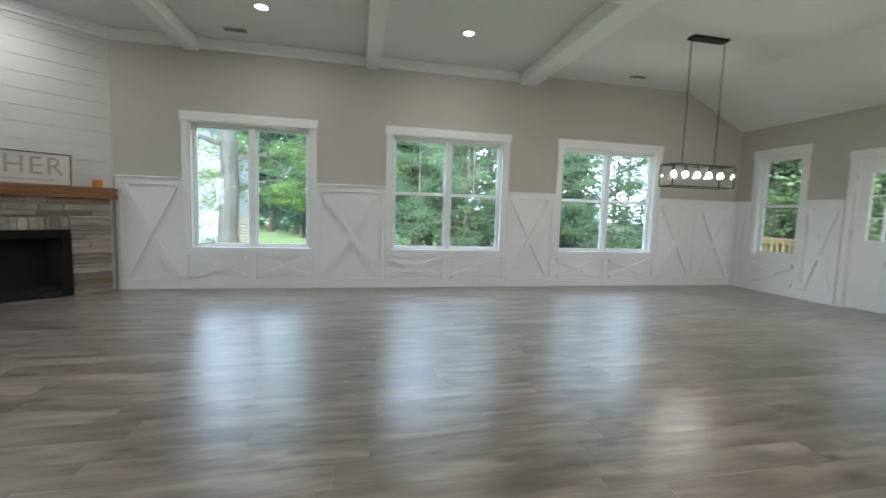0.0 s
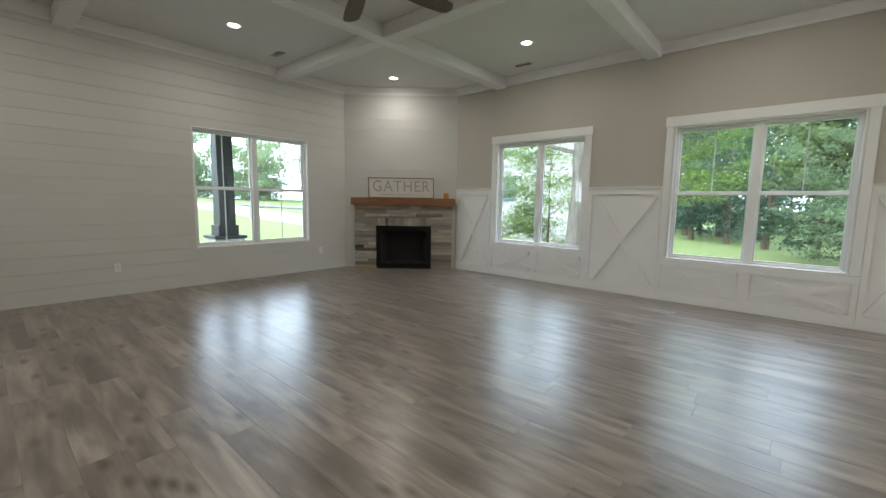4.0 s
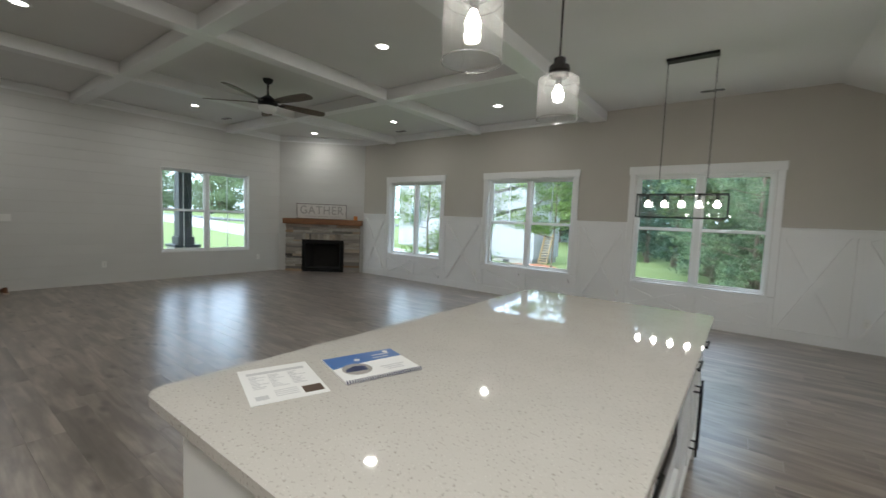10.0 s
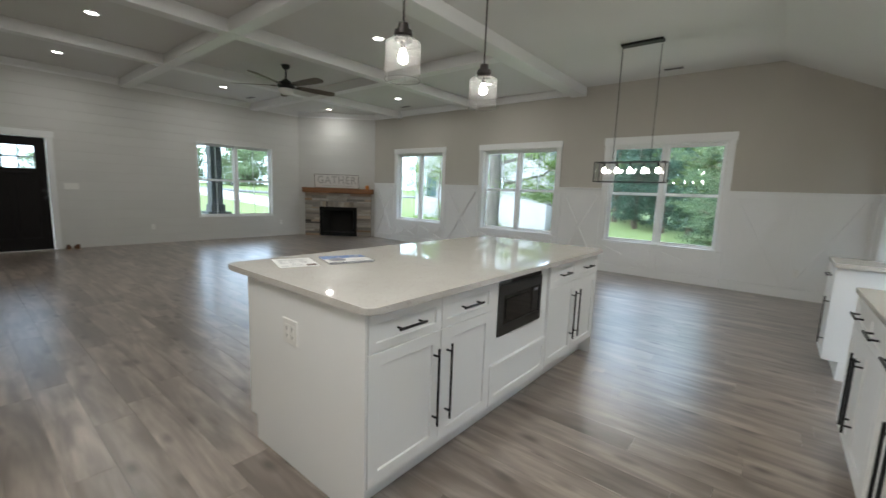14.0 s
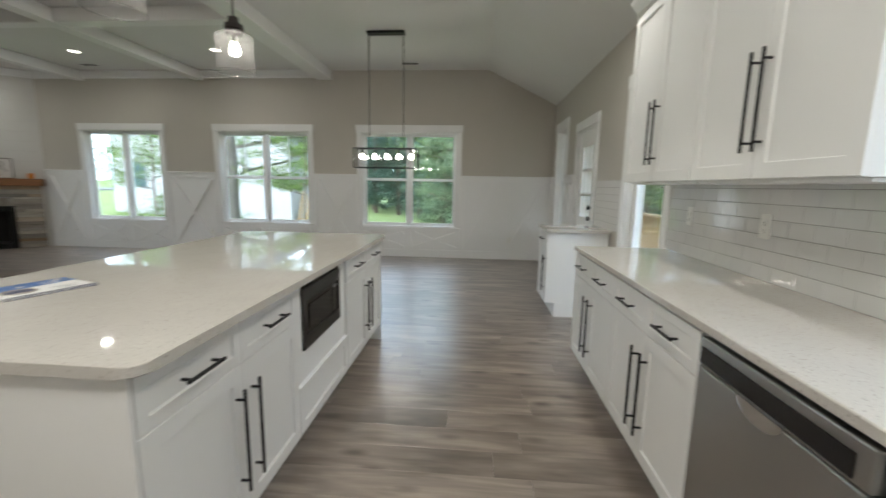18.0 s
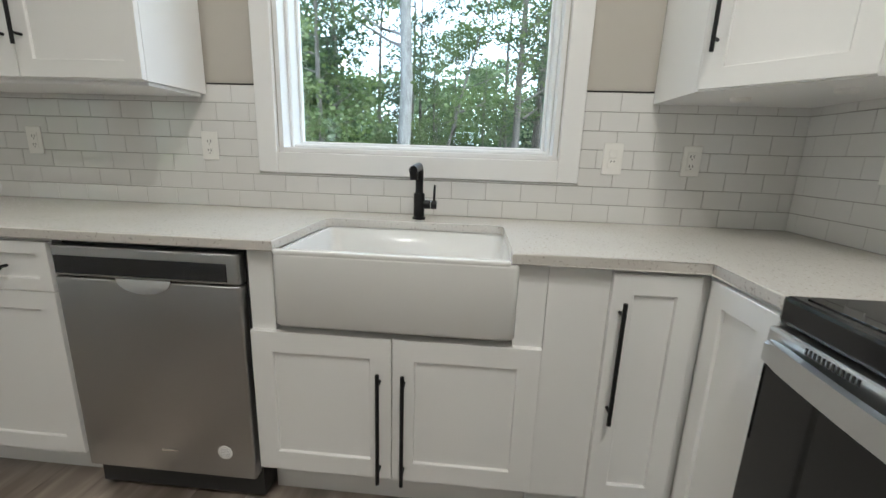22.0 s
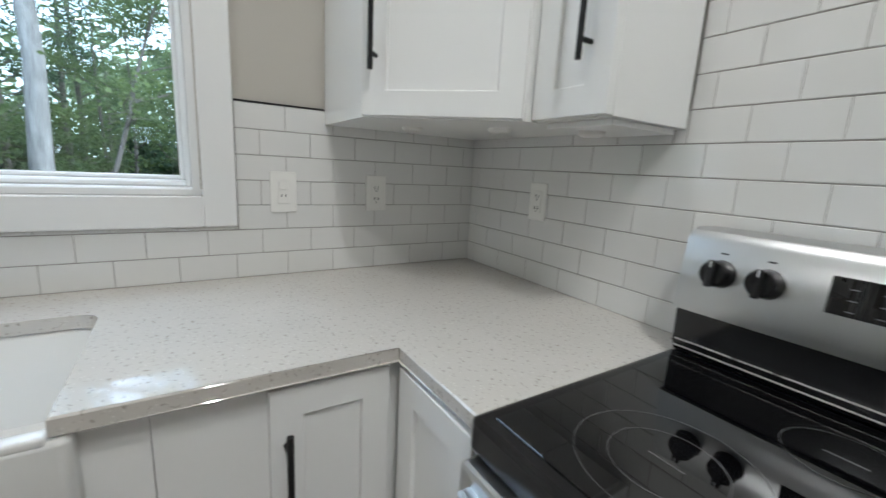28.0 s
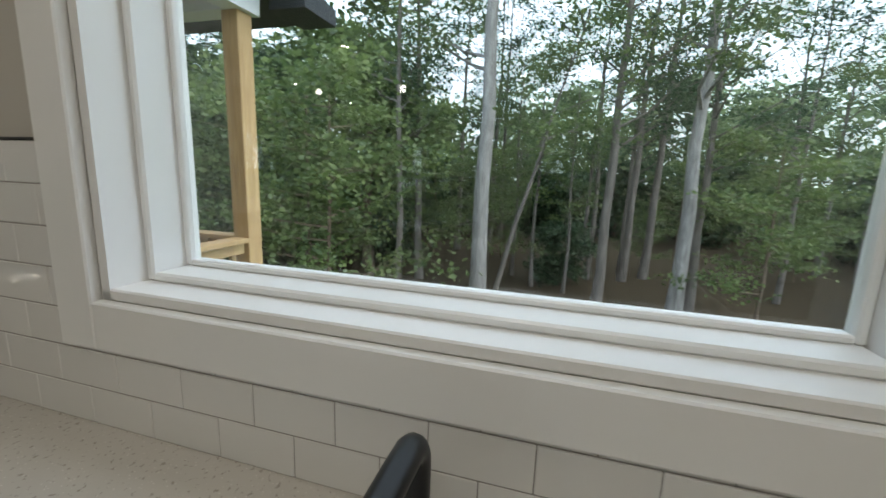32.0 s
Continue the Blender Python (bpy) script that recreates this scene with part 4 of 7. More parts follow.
for k in range(5):
    a = 72 * k + 7
    R = Matrix.Rotation(radians(a), 4, "Z") @ Matrix.Translation((0, 0, -0.335)) @ Matrix.Rotation(radians(-12), 4, "X")
    bm = bmesh.new()
    box(bm, 0.10, 0.24, -0.02, 0.02, -0.006, 0.002, bevel=0.003)
    bm.transform(R)
    blade_iron = part("blade_arm", bm, "matte_black", fan)
    bm = bmesh.new()
    out = []
    for i in range(9):
        u = i / 8
        out.append((0.18 + 0.63 * u, 0.054 + 0.03 * math.sin(u * 2.2)))
    pts = out + [(0.86, 0.052), (0.872, 0.0), (0.845, -0.058)] + [(x, -y) for x, y in reversed(out)]
    extrude_poly(bm, pts, "z", 0.002, 0.010)
    bm.transform(R)
    part("blade", bm, "fan_blade_wood", fan, "dark wood fan blade")

# ---- island pendants ----
def pendant(x, y, zb):
    pe = thing("pendant_lamp", "clear glass jar pendant lamp with a lit bulb and black cap", "pendant lamp", pose(x, y, zb), "island pendant lamps")
    top = ZC - zb
    bm = bmesh.new()
    lathe(bm, [(0.0, top), (0.06, top), (0.06, top - 0.015), (0.02, top - 0.025), (0.0, top - 0.025)], 24)
    part("canopy", bm, "dark_bronze", pe, smooth=40)
    bm = bmesh.new()
    cyl(bm, (0, 0, top - 0.02), (0, 0, 0.32), 0.006, n=8)
    part("stem", bm, "dark_bronze", pe)
    bm = bmesh.new()
    lathe(bm, [(0.0, 0.335), (0.03, 0.335), (0.033, 0.30), (0.052, 0.295), (0.056, 0.268), (0.049, 0.262), (0.052, 0.24), (0.034, 0.234), (0.0, 0.234)], 24)
    part("cap", bm, "dark_bronze", pe, smooth=30)
    bm = bmesh.new()
    lathe(bm, [(0.045, 0.248), (0.08, 0.243), (0.098, 0.23), (0.105, 0.21), (0.105, 0.022), (0.1065, 0.020), (0.107, 0.024)], 36)
    shade_glass = part("glass_shade", bm, "lamp_glass", pe, "clear glass jar shade", smooth=40)
    for z, r in ((0.022, 0.1055), (0.226, 0.100)):
        bm = bmesh.new()
        tube(bm, [(r * math.cos(a), r * math.sin(a), z) for a in [2 * math.pi * k / 40 for k in range(41)]], 0.0022, 6)
        part("glass_rim", bm, "rim_glass", shade_glass, "thick clear glass rim", smooth=60)
    bm = bmesh.new()
    lathe(bm, [(0.0, 0.234), (0.017, 0.234), (0.017, 0.195), (0.0, 0.195)], 16)
    part("socket", bm, "dark_bronze", pe)
    bm = bmesh.new()
    lathe(bm, [(0.012, 0.195), (0.016, 0.182), (0.027, 0.158), (0.028, 0.143), (0.02, 0.124), (0.0, 0.115)], 20)
    part("bulb", bm, "bulb_glow", pe, "lit warm bulb", smooth=60)


pendant(-2.80, -5.86, 1.965)
pendant(-2.835, -4.975, 1.965)

# ---- linear chandelier over the dining place ----
ch = thing("linear_chandelier", "black open-frame box chandelier with five lit bulbs on chains", "chandelier", pose(-2.6, -1.81, 0))
z0, z1, hx, hy = 1.565, 1.825, 0.44, 0.105
part("canopy", boxed(-0.25, 0.25, -0.06, 0.06, ZC - 0.03, ZC, bevel=0.004), "matte_black", ch)
for s in (-1, 1):
    bm = bmesh.new()
    links = 34
    for i in range(links):
        z = z1 + 0.03 + (ZC - 0.05 - z1) * i / links
        bm2 = [(0.008 * math.cos(a), 0, 0.025 * math.sin(a)) for a in [j * math.pi / 4 for j in range(9)]]
        ring = [Vector((s * 0.235 + (p[0] if i % 2 else 0), (0 if i % 2 else p[0]), z + p[2])) for p in bm2]
        tube(bm, ring, 0.0026, 5)
    part("chain", bm, "matte_black", ch)
t = 0.011
for z in (z0, z1):
    for s in (-1, 1):
        part("frame_bar", boxed(-hx, hx, s * hy - t / 2, s * hy + t / 2, z - t, z), "matte_black", ch)
        part("frame_bar", boxed(s * hx - t / 2, s * hx + t / 2, -hy + t / 2, hy - t / 2, z - t, z), "matte_black", ch)
for sx in (-1, 1):
    for sy in (-1, 1):
        part("frame_post", boxed(sx * hx - t / 2, sx * hx + t / 2, sy * hy - t / 2, sy * hy + t / 2, z0, z1 - t), "matte_black", ch)
for sy in (-1, 1):
    part("glass_pane", boxed(-hx + 0.008, hx - 0.008, sy * hy - 0.0015, sy * hy + 0.0015, z0 + 0.002, z1 - 0.013), "lantern_glass", ch, "clear glass side pane")
for sx in (-1, 1):
    part("glass_pane", boxed(sx * hx - 0.0015, sx * hx + 0.0015, -hy + 0.008, hy - 0.008, z0 + 0.002, z1 - 0.013), "lantern_glass", ch, "clear glass end pane")
part("socket_bar", boxed(-hx, hx, -0.014, 0.014, z1 - t, z1 + 0.004), "matte_black", ch)
for k in range(5):
    x = -0.34 + 0.17 * k
    bm = bmesh.new()
    cyl(bm, (x, 0, z1 - 0.01), (x, 0, z1 - 0.075), 0.017, n=14)
    so = part("socket", bm, "matte_black", ch, smooth=40)
    bm = bmesh.new()
    lathe(bm, [(0.011, -0.075), (0.014, -0.088), (0.024, -0.104), (0.0275, -0.119), (0.024, -0.136), (0.013, -0.145), (0.0, -0.147)], 20, (x, 0, z1))
    part("bulb", bm, "bulb_glow", so, "lit round bulb", smooth=60)

# ---- ceiling vents ----
for x, y in ((-8.2, -0.45), (-2.5, -0.42), (-10.7, -3.0)):
    ve = thing("ceiling_vent", "small white ceiling air vent with dark slots", "air vent", pose(x, y, ZC), "ceiling vents")
    part("frame", boxed(-0.15, 0.15, -0.065, 0.065, -0.008, -0.001, bevel=0.003), "white_trim", ve)
    for k in range(7):
        part("slot", boxed(-0.135, 0.135, -0.052 + 0.0155 * k, -0.045 + 0.0155 * k, -0.0095, -0.0075), "slot_dark", ve)

# ---- stairs ----
stair = tagged(new("stairs"), "carpeted brown stairs going up between greige walls", "staircase", "", "structure")
for k in range(9):
    y1 = YH - 0.02 - 0.26 * k
    bm = boxed(-7.975, -6.87, y1 - (0.28 if k < 8 else 0.9), y1, 0.0 if k < 1 else 0.18 * k - 0.02, 0.18 * (k + 1), bevel=0.02, seg=2)
    part("tread", bm, "carpet", stair)
for x0, x1 in ((-6.93, -6.84), (-8.05, -7.96)):
    bm = bmesh.new()
    extrude_poly(bm, [(YH - 0.15, 0.0), (YH + 0.17, 0.0), (YH + 0.17, 0.23), (YH - 0.15, 0.34)], "x", x0, x1)
    part("curb_wall", bm, "white_trim", stair)
    bm = bmesh.new()
    extrude_poly(bm, [(YH - 0.16, 0.343), (YH + 0.19, 0.223), (YH + 0.19, 0.248), (YH - 0.16, 0.368)], "x", x0 - 0.015, x1 + 0.015)
    part("curb_cap", bm, "white_trim", stair)
    bm = bmesh.new()
    extrude_poly(bm, [(YH - 0.151, 0.10), (YH - 0.151, 0.36), (YH - 2.3, 1.95), (YH - 2.3, 1.6)], "x", (x0 + x1) / 2 - 0.06 * (x0 < -7.5) - 0.005, (x0 + x1) / 2 + 0.02)
    part("skirt_board", bm, "white_trim", stair)
rail = thing("handrail", "white wooden handrail on the stairwell wall", "handrail", pose(-7.98, YH, 0))
bm = bmesh.new()
tube(bm, [(0.06, -0.05, 1.05), (0.06, -2.3, 2.65)], 0.022, 10)
part("rail", bm, "white_trim", rail, smooth=50)
for y in (-0.2, -1.6):
    bm = bmesh.new()
    z = 1.05 - (y + 0.05) * 1.6 / 2.25
    tube(bm, [(0.0, y, z - 0.07), (0.04, y, z - 0.06), (0.06, y, z - 0.015)], 0.008, 8)
    part("bracket", bm, "dark_bronze", rail)

# ---- fireplace ----
fp = thing("fireplace", "corner fireplace of stacked ledge stone with a black firebox", "fireplace", DIAG.copy())
L = DIAG_LEN
FX0, FX1, FD0 = 0.07, L - 0.21, -0.13      # stone face across the angled wall
BX0, BX1, BZ1 = 0.5 * L - 0.58, 0.5 * L + 0.43, 0.80
bm = bmesh.new()
holed(bm, "y", FD0 + 0.03, 0.012, FX0 + 0.01, FX1 - 0.01, 0.0, 1.19, [(BX0, BX1, 0.0, BZ1)])
part("backing", bm, "grout", fp)
rs = random.Random(5)
def stone(x0, x1, z0, z1):
    dpt = rs.uniform(-0.015, 0.028)
    bm = boxed(x0 + 0.002, x1 - 0.002, FD0 - dpt, FD0 + 0.035, z0 + 0.002, z1 - 0.002, bevel=0.005)
    for v in bm.verts:
        v.co.y += rs.uniform(-0.004, 0.004)
        v.co.z += rs.uniform(-0.0015, 0.0015)
    part("stone", bm, "ledge_stone", fp)
z = 0.0
while z < 1.185:
    h = rs.choice((0.04, 0.05, 0.065, 0.085, 0.06))
    z1 = min(z + h, 1.19)
    spans = [(FX0, BX0), (BX1, FX1)] if z < BZ1 else [(FX0, FX1)]
    if BZ1 <= z < BZ1 + 0.15:
        spans = [(FX0, BX0), (BX1, FX1)]
    for a, b in spans:
        x = a
        while x < b - 0.01:
            wd = rs.uniform(0.16, 0.62)
            e = b if b - x - wd < 0.1 else x + wd
            stone(x, e, z, z1)
            x = e
    z = z1
x = BX0
while x < BX1 - 0.01:
    e = min(x + rs.uniform(0.04, 0.10), BX1)
    if BX1 - e < 0.03:
        e = BX1
    stone(x, e, BZ1 + 0.001, BZ1 + 0.155)
    x = e
bm = bmesh.new()
holed(bm, "y", FD0 - 0.022, FD0 + 0.01, BX0 - 0.012, BX1 + 0.012, 0.0, BZ1 + 0.008, [(BX0 + 0.075, BX1 - 0.075, 0.10, BZ1 - 0.09)])
part("firebox_surround", bm, "firebox_black", fp, "black metal firebox surround")
bm = bmesh.new()
for k in range(4):
    box(bm, BX0 + 0.10, BX1 - 0.10, FD0 - 0.026, FD0 - 0.0225, 0.025 + 0.016 * k, 0.032 + 0.016 * k)
part("louvre", bm, "black_enamel", fp)
bm = bmesh.new()
a, b = BX0 + 0.075, BX1 - 0.075
y0, y1 = FD0, 0.28
extrude_poly(bm, [(a, y0), (a + 0.1, y1), (b - 0.1, y1), (b, y0), (b + 0.01, y0), (b - 0.09, y1 + 0.01), (a + 0.09, y1 + 0.01), (a - 0.01, y0)], "z", 0.10, BZ1 - 0.08)
box(bm, a, b, y0, y1, 0.09, 0.10)
box(bm, a, b, y0, y1, BZ1 - 0.09, BZ1 - 0.08)
part("firebox_lining", bm, "refractory", fp)
mantel = thing("mantel_shelf", "reddish-brown wooden mantel beam over the fireplace", "mantel", DIAG @ pose(0, 0, 1.19))
part("beam", boxed(0.02, L - 0.165, -0.25, 0.01, 0.0, 0.135, bevel=0.006), "mantel_wood", mantel)

# framed sign on the mantel
sign = thing("mantel_sign", "framed white wooden sign reading GATHER leaning on the mantel", "sign", DIAG @ pose(0.5 * L - 0.63, -0.06, 1.327, -7, 0, 180) @ Matrix.Diagonal((-1, 1, 1, 1)))
SW, SH = 1.22, 0.375
part("board", boxed(0.0, SW, 0.004, 0.016, 0.0, SH), "sign_white", sign)
for a, b, c, e in ((0, SW, SH - 0.012, SH), (0, SW, 0, 0.012), (0, 0.012, 0.012, SH - 0.012), (SW - 0.012, SW, 0.012, SH - 0.012)):
    part("frame_side", boxed(a, b, -0.001, 0.026, c, e, bevel=0.002), "sign_frame", sign)
def words(text, size, x, z, y, mat, parent, depth=0.002, spacing=1.0, name="lettering", rx=90, rz=180):
    cu = bpy.data.curves.new(name, "FONT")
    cu.body = text
    cu.size = size
    cu.extrude = depth
    cu.space_character = spacing
    cu.align_x = "CENTER"
    cu.materials.append(MATS[mat])
    tmp = new("tmp_text", cu)
    dg = bpy.context.evaluated_depsgraph_get()
    me = bpy.data.meshes.new_from_object(tmp.evaluated_get(dg))
    bpy.data.objects.remove(tmp)
    me.name = name
    ob = new(name, me)
    ob.matrix_basis = pose(x, y, z, rx, 0, rz)
    ob.parent = parent
    return ob
gather = words("GATHER", 0.29, SW / 2, 0.125, 0.019, "sign_letter", sign, spacing=1.12)
gather.scale.x = 1.06 / gather.dimensions.x
for x, hw in ((0.27, 0.11), (0.56, 0.15), (0.88, 0.13)):
    part("text_bar", boxed(x - hw, x + hw, 0.017, 0.0195, 0.058, 0.068, bevel=0.0008), "sign_letter", sign)

candle = thing("candle", "small orange candle holder on the mantel", "candle", DIAG @ pose(0.19, -0.12, 1.326))
bm = bmesh.new()
lathe(bm, [(0.0, 0.0), (0.044, 0.0), (0.048, 0.01), (0.048, 0.095), (0.044, 0.10), (0.041, 0.095), (0.041, 0.07), (0.0, 0.07)], 20)
part("cup", bm, "candle_orange", candle, smooth=40)

# ---- shoes by the front door ----
def shoe(m):
    sh = thing("shoe", "brown leather shoe on the floor by the front door", "shoe", m, "pair of shoes")
    out = [(0.036 + 0.010 * math.sin(t * math.pi) - 0.016 * (t > 0.85), t) for t in [i / 10 for i in range(11)]]
    pts = [(w, -0.13 + 0.27 * t) for w, t in out] + [(-w * 0.9, -0.13 + 0.27 * t) for w, t in reversed(out)]
    bm = bmesh.new()
    extrude_poly(bm, pts, "z", 0.0, 0.022)
    part("sole", bm, "shoe_sole", sh)
    bm = bmesh.new()
    rings = []
    for z, s, y0, y1 in ((0.022, 0.95, -0.125, 0.132), (0.045, 0.92, -0.122, 0.125), (0.062, 0.78, -0.12, 0.09), (0.085, 0.62, -0.118, 0.0), (0.10, 0.55, -0.115, -0.03)):
        ring = []
        for i in range(16):
            a = 2 * math.pi * i / 16
            ring.append(bm.verts.new((0.044 * s * math.cos(a), (y0 + y1) / 2 + (y1 - y0) / 2 * math.sin(a), z)))
        rings.append(ring)
    for p, q in zip(rings, rings[1:]):
        for i in range(16):
            bm.faces.new((p[i], p[(i + 1) % 16], q[(i + 1) % 16], q[i]))
    part("upper", bm, "shoe_leather", sh, smooth=60)
    bm = bmesh.new()
    for k in range(4):
        y = 0.0 + 0.02 * k
        tube(bm, [(-0.022, y, 0.083 - 0.006 * k), (0.0, y, 0.09 - 0.007 * k), (0.022, y, 0.083 - 0.006 * k)], 0.0025, 5)
    part("laces", bm, "shoe_sole", sh)
shoe(pose(XF + 0.17, -6.27, 0, 0, 0, 80))
shoe(pose(XF + 0.17, -6.15, 0, 0, 0, 96))


# ---- switches and outlets ----
def plate(at, kind, wide=0.07, high=0.115, group="wall plates"):
    """kind: outlet, switch or gang of switches; local -y is the room."""
    ob = thing("outlet" if kind == "outlet" else "light_switch", "white wall outlet plate" if kind == "outlet" else "white wall switch plate", "outlet" if kind == "outlet" else "light switch", at, group)
    part("cover_plate", boxed(-wide / 2, wide / 2, -0.006, 0, -high / 2, high / 2, bevel=0.002), "plate_plastic", ob)
    if kind == "outlet":
        for cx in ((-0.023, 0.023) if wide > 0.1 else (0.0,)):
            part("receptacle", boxed(cx - 0.017, cx + 0.017, -0.0085, -0.006, -0.034, 0.034, bevel=0.001), "plate_plastic", ob)
            for z in (-0.018, 0.018):
                for x in (cx - 0.006, cx + 0.006):
                    part("slot", boxed(x - 0.0012, x + 0.0012, -0.0092, -0.0084, z - 0.005, z + 0.005), "slot_dark", ob)
                part("ground_slot", boxed(cx - 0.002, cx + 0.002, -0.0092, -0.0084, z - 0.013, z - 0.009), "slot_dark", ob)
    elif kind == "combo":
        part("rocker", boxed(-0.014, 0.014, -0.0095, -0.006, 0.006, 0.034, bevel=0.002), "plate_plastic", ob)
        part("receptacle", boxed(-0.017, 0.017, -0.0085, -0.006, -0.034, 0.002, bevel=0.001), "plate_plastic", ob)
        for x in (-0.006, 0.006):
            part("slot", boxed(x - 0.0012, x + 0.0012, -0.0092, -0.0084, -0.014, -0.006), "slot_dark", ob)
    else:
        n = max(1, round(wide / 0.05) - 0) if wide > 0.08 else 1
        for k in range(n):
            x = (k - (n - 1) / 2) * 0.046
            part("rocker", boxed(x - 0.016, x + 0.016, -0.0095, -0.006, -0.033, 0.033, bevel=0.002), "plate_plastic", ob)
    return ob


EAST, SOUTH, WEST, NORTH = -90, 180, 90, 0
TX = -0.010
for y in (-4.82, -5.487, -6.288, -8.223):
    plate(pose(TX, y, 1.166, 0, 0, EAST), "outlet")
plate(pose(TX, -7.93, 1.166, 0, 0, EAST), "combo", 0.075, 0.12)
plate(pose(-0.374, YB + 0.010, 1.173, 0, 0, SOUTH), "outlet")
plate(pose(XF, -6.13, 1.19, 0, 0, WEST), "switch", 0.21)
plate(pose(XF, -4.86, 0.36, 0, 0, WEST), "outlet")
plate(pose(XF, -1.92, 0.36, 0, 0, WEST), "outlet")
for x in (-9.28, -6.42, -3.62, -0.72):
    plate(pose(x, -0.0065, 0.36, 0, 0, NORTH), "outlet")
plate(pose(-2.67, -6.668, 0.683, 0, 0, NORTH), "outlet", 0.118, 0.118)
plate(pose(-9.75, YH, 1.15, 0, 0, SOUTH), "switch")
th = thing("thermostat", "small grey wall thermostat", "thermostat", pose(-9.6, YH, 1.5, 0, 0, SOUTH))
part("body", boxed(-0.05, 0.05, -0.022, 0, -0.06, 0.06, bevel=0.004), "print_grey", th)
part("face", boxed(-0.04, 0.04, -0.0245, -0.022, -0.02, 0.045, bevel=0.001), "slot_dark", th)
chime = thing("door_chime", "white door chime box high on the shiplap wall", "door chime", pose(XF, -7.72, 2.78, 0, 0, WEST))
part("cover", boxed(-0.09, 0.09, -0.045, 0, -0.11, 0.11, bevel=0.006), "plate_plastic", chime)
part("grille", boxed(-0.06, 0.06, -0.047, -0.0452, -0.07, -0.01), "print_grey", chime)


# ---- cabinets ----
def shaker(w, h, t=0.019, rail=0.058):
    """A shaker front in one piece: x 0..w, z 0..h, its face at y = -t and the panel 9 mm deeper."""
    bm = bmesh.new()
    def ring(a, y):
        return [bm.verts.new((x, y, z)) for x, z in ((a, a), (w - a, a), (w - a, h - a), (a, h - a))]
    loops = [ring(0, 0), ring(0, -t + 0.0015), ring(0.0015, -t), ring(rail - 0.002, -t), ring(rail, -t + 0.002), ring(rail + 0.001, -t + 0.009)]
    bm.faces.new(loops[0])
    for p, q in zip(loops, loops[1:]):
        for k in range(4):
            bm.faces.new((p[k], p[(k + 1) % 4], q[(k + 1) % 4], q[k]))
    bm.faces.new(loops[-1])
    return bm


def bar_pull(parent, x, z, length, upright, y):
    bm = bmesh.new()
    dx, dz = (0, length / 2) if upright else (length / 2, 0)
    cyl(bm, (x - dx, y - 0.032, z - dz), (x + dx, y - 0.032, z + dz), 0.006, n=12)
    for s in (-0.8, 0.8):
        cyl(bm, (x + s * dx, y, z + s * dz), (x + s * dx, y - 0.03, z + s * dz), 0.005, n=10)
    return part("handle", bm, "matte_black", parent, "long black bar pull" if upright else "short black bar pull", smooth=40)


def front(parent, x, z, w, h, name, pull=None, y=-0.585, mat="cabinet_paint", rail=0.058):
    """A door or drawer front at x, z of a cabinet; pull: (x, z, length, upright) from its corner."""
    bm = shaker(w, h, rail=rail)
    bm.transform(Matrix.Translation((x, y, z)))
    d = part(name, bm, mat, parent)
    if pull:
        px, pz, pl, up = pull
        bar_pull(d, x + px, z + pz, pl, up, y - 0.019)
    return d


CH = 0.884    # cabinet box height under the worktop
def base_cabinet(at, w, plan, label, depth=0.585, toe=0.145):
    """plan: 'DD' two drawers over two doors, 'D' one drawer over one door, 'S' sink doors below an apron."""
    cab = thing("base_cabinet", label, "base cabinet", at, "white base cabinets")
    part("body", boxed(0.001, w - 0.001, -depth, -0.002, toe, CH, bevel=0.001), "cabinet_paint", cab)
    part("toe_kick", boxed(0.001, w - 0.001, -depth + 0.08, -0.002, 0.0, toe - 0.001), "cabinet_paint", cab)
    g = 0.003
    y = -depth
    top = CH - 0.012
    if plan in ("DD", "D"):
        n = len(plan)
        dw = (w - g) / n - g
        dh = 0.155
        for k in range(n):
            x = g + k * (dw + g)
            front(cab, x, top - dh, dw, dh, "drawer", (dw / 2, dh / 2, 0.16, False), y, rail=0.04)
            px = dw - 0.045 if (n == 2 and k == 0) else 0.045
            if n == 1:
                px = dw - 0.045
            h = top - dh - g - toe - 0.004
            front(cab, x, toe + 0.004, dw, h, "door", (px, 0.45 - toe, 0.375, True), y)
    elif plan == "S":
        dw = (w - g) / 2 - g
        h = 0.637 - toe - 0.018
        for k in range(2):
            x = g + k * (dw + g)
            front(cab, x, toe + 0.018, dw, h, "door", (dw - 0.035 if k == 0 else 0.035, h / 2 - 0.045, 0.37, True), y, rail=0.066)
    return cab


# run under the sink window (local x runs towards the range wall)
base_cabinet(pose(-0.012, -4.515, 0, 0, 0, EAST), 0.82, "DD", "white shaker base cabinet, two drawers over two doors")
base_cabinet(pose(-0.012, -5.336, 0, 0, 0, EAST), 0.82, "DD", "white shaker base cabinet, two drawers, beside the dishwasher")
sink_cab = base_cabinet(pose(-0.012, -6.762, 0, 0, 0, EAST), 0.858, "S", "white shaker sink cabinet, two doors under the apron sink")
bpy.data.objects.remove([o for o in sink_cab.children if o.name.startswith("body")][0])
part("body", boxed(0.001, 0.857, -0.585, -0.002, 0.145, 0.634), "cabinet_paint", sink_cab)
part("side_stile", boxed(0.001, 0.075, -0.585, -0.002, 0.6345, CH), "cabinet_paint", sink_cab)
part("side_stile", boxed(0.772, 0.857, -0.585, -0.002, 0.6345, CH), "cabinet_paint", sink_cab)
filler = thing("filler_panel", "plain white cabinet filler panel", "filler panel", pose(-0.012, -7.622, 0, 0, 0, EAST))
part("panel", boxed(-0.0015, 0.165, -0.585, -0.002, 0.145, CH), "cabinet_paint", filler)
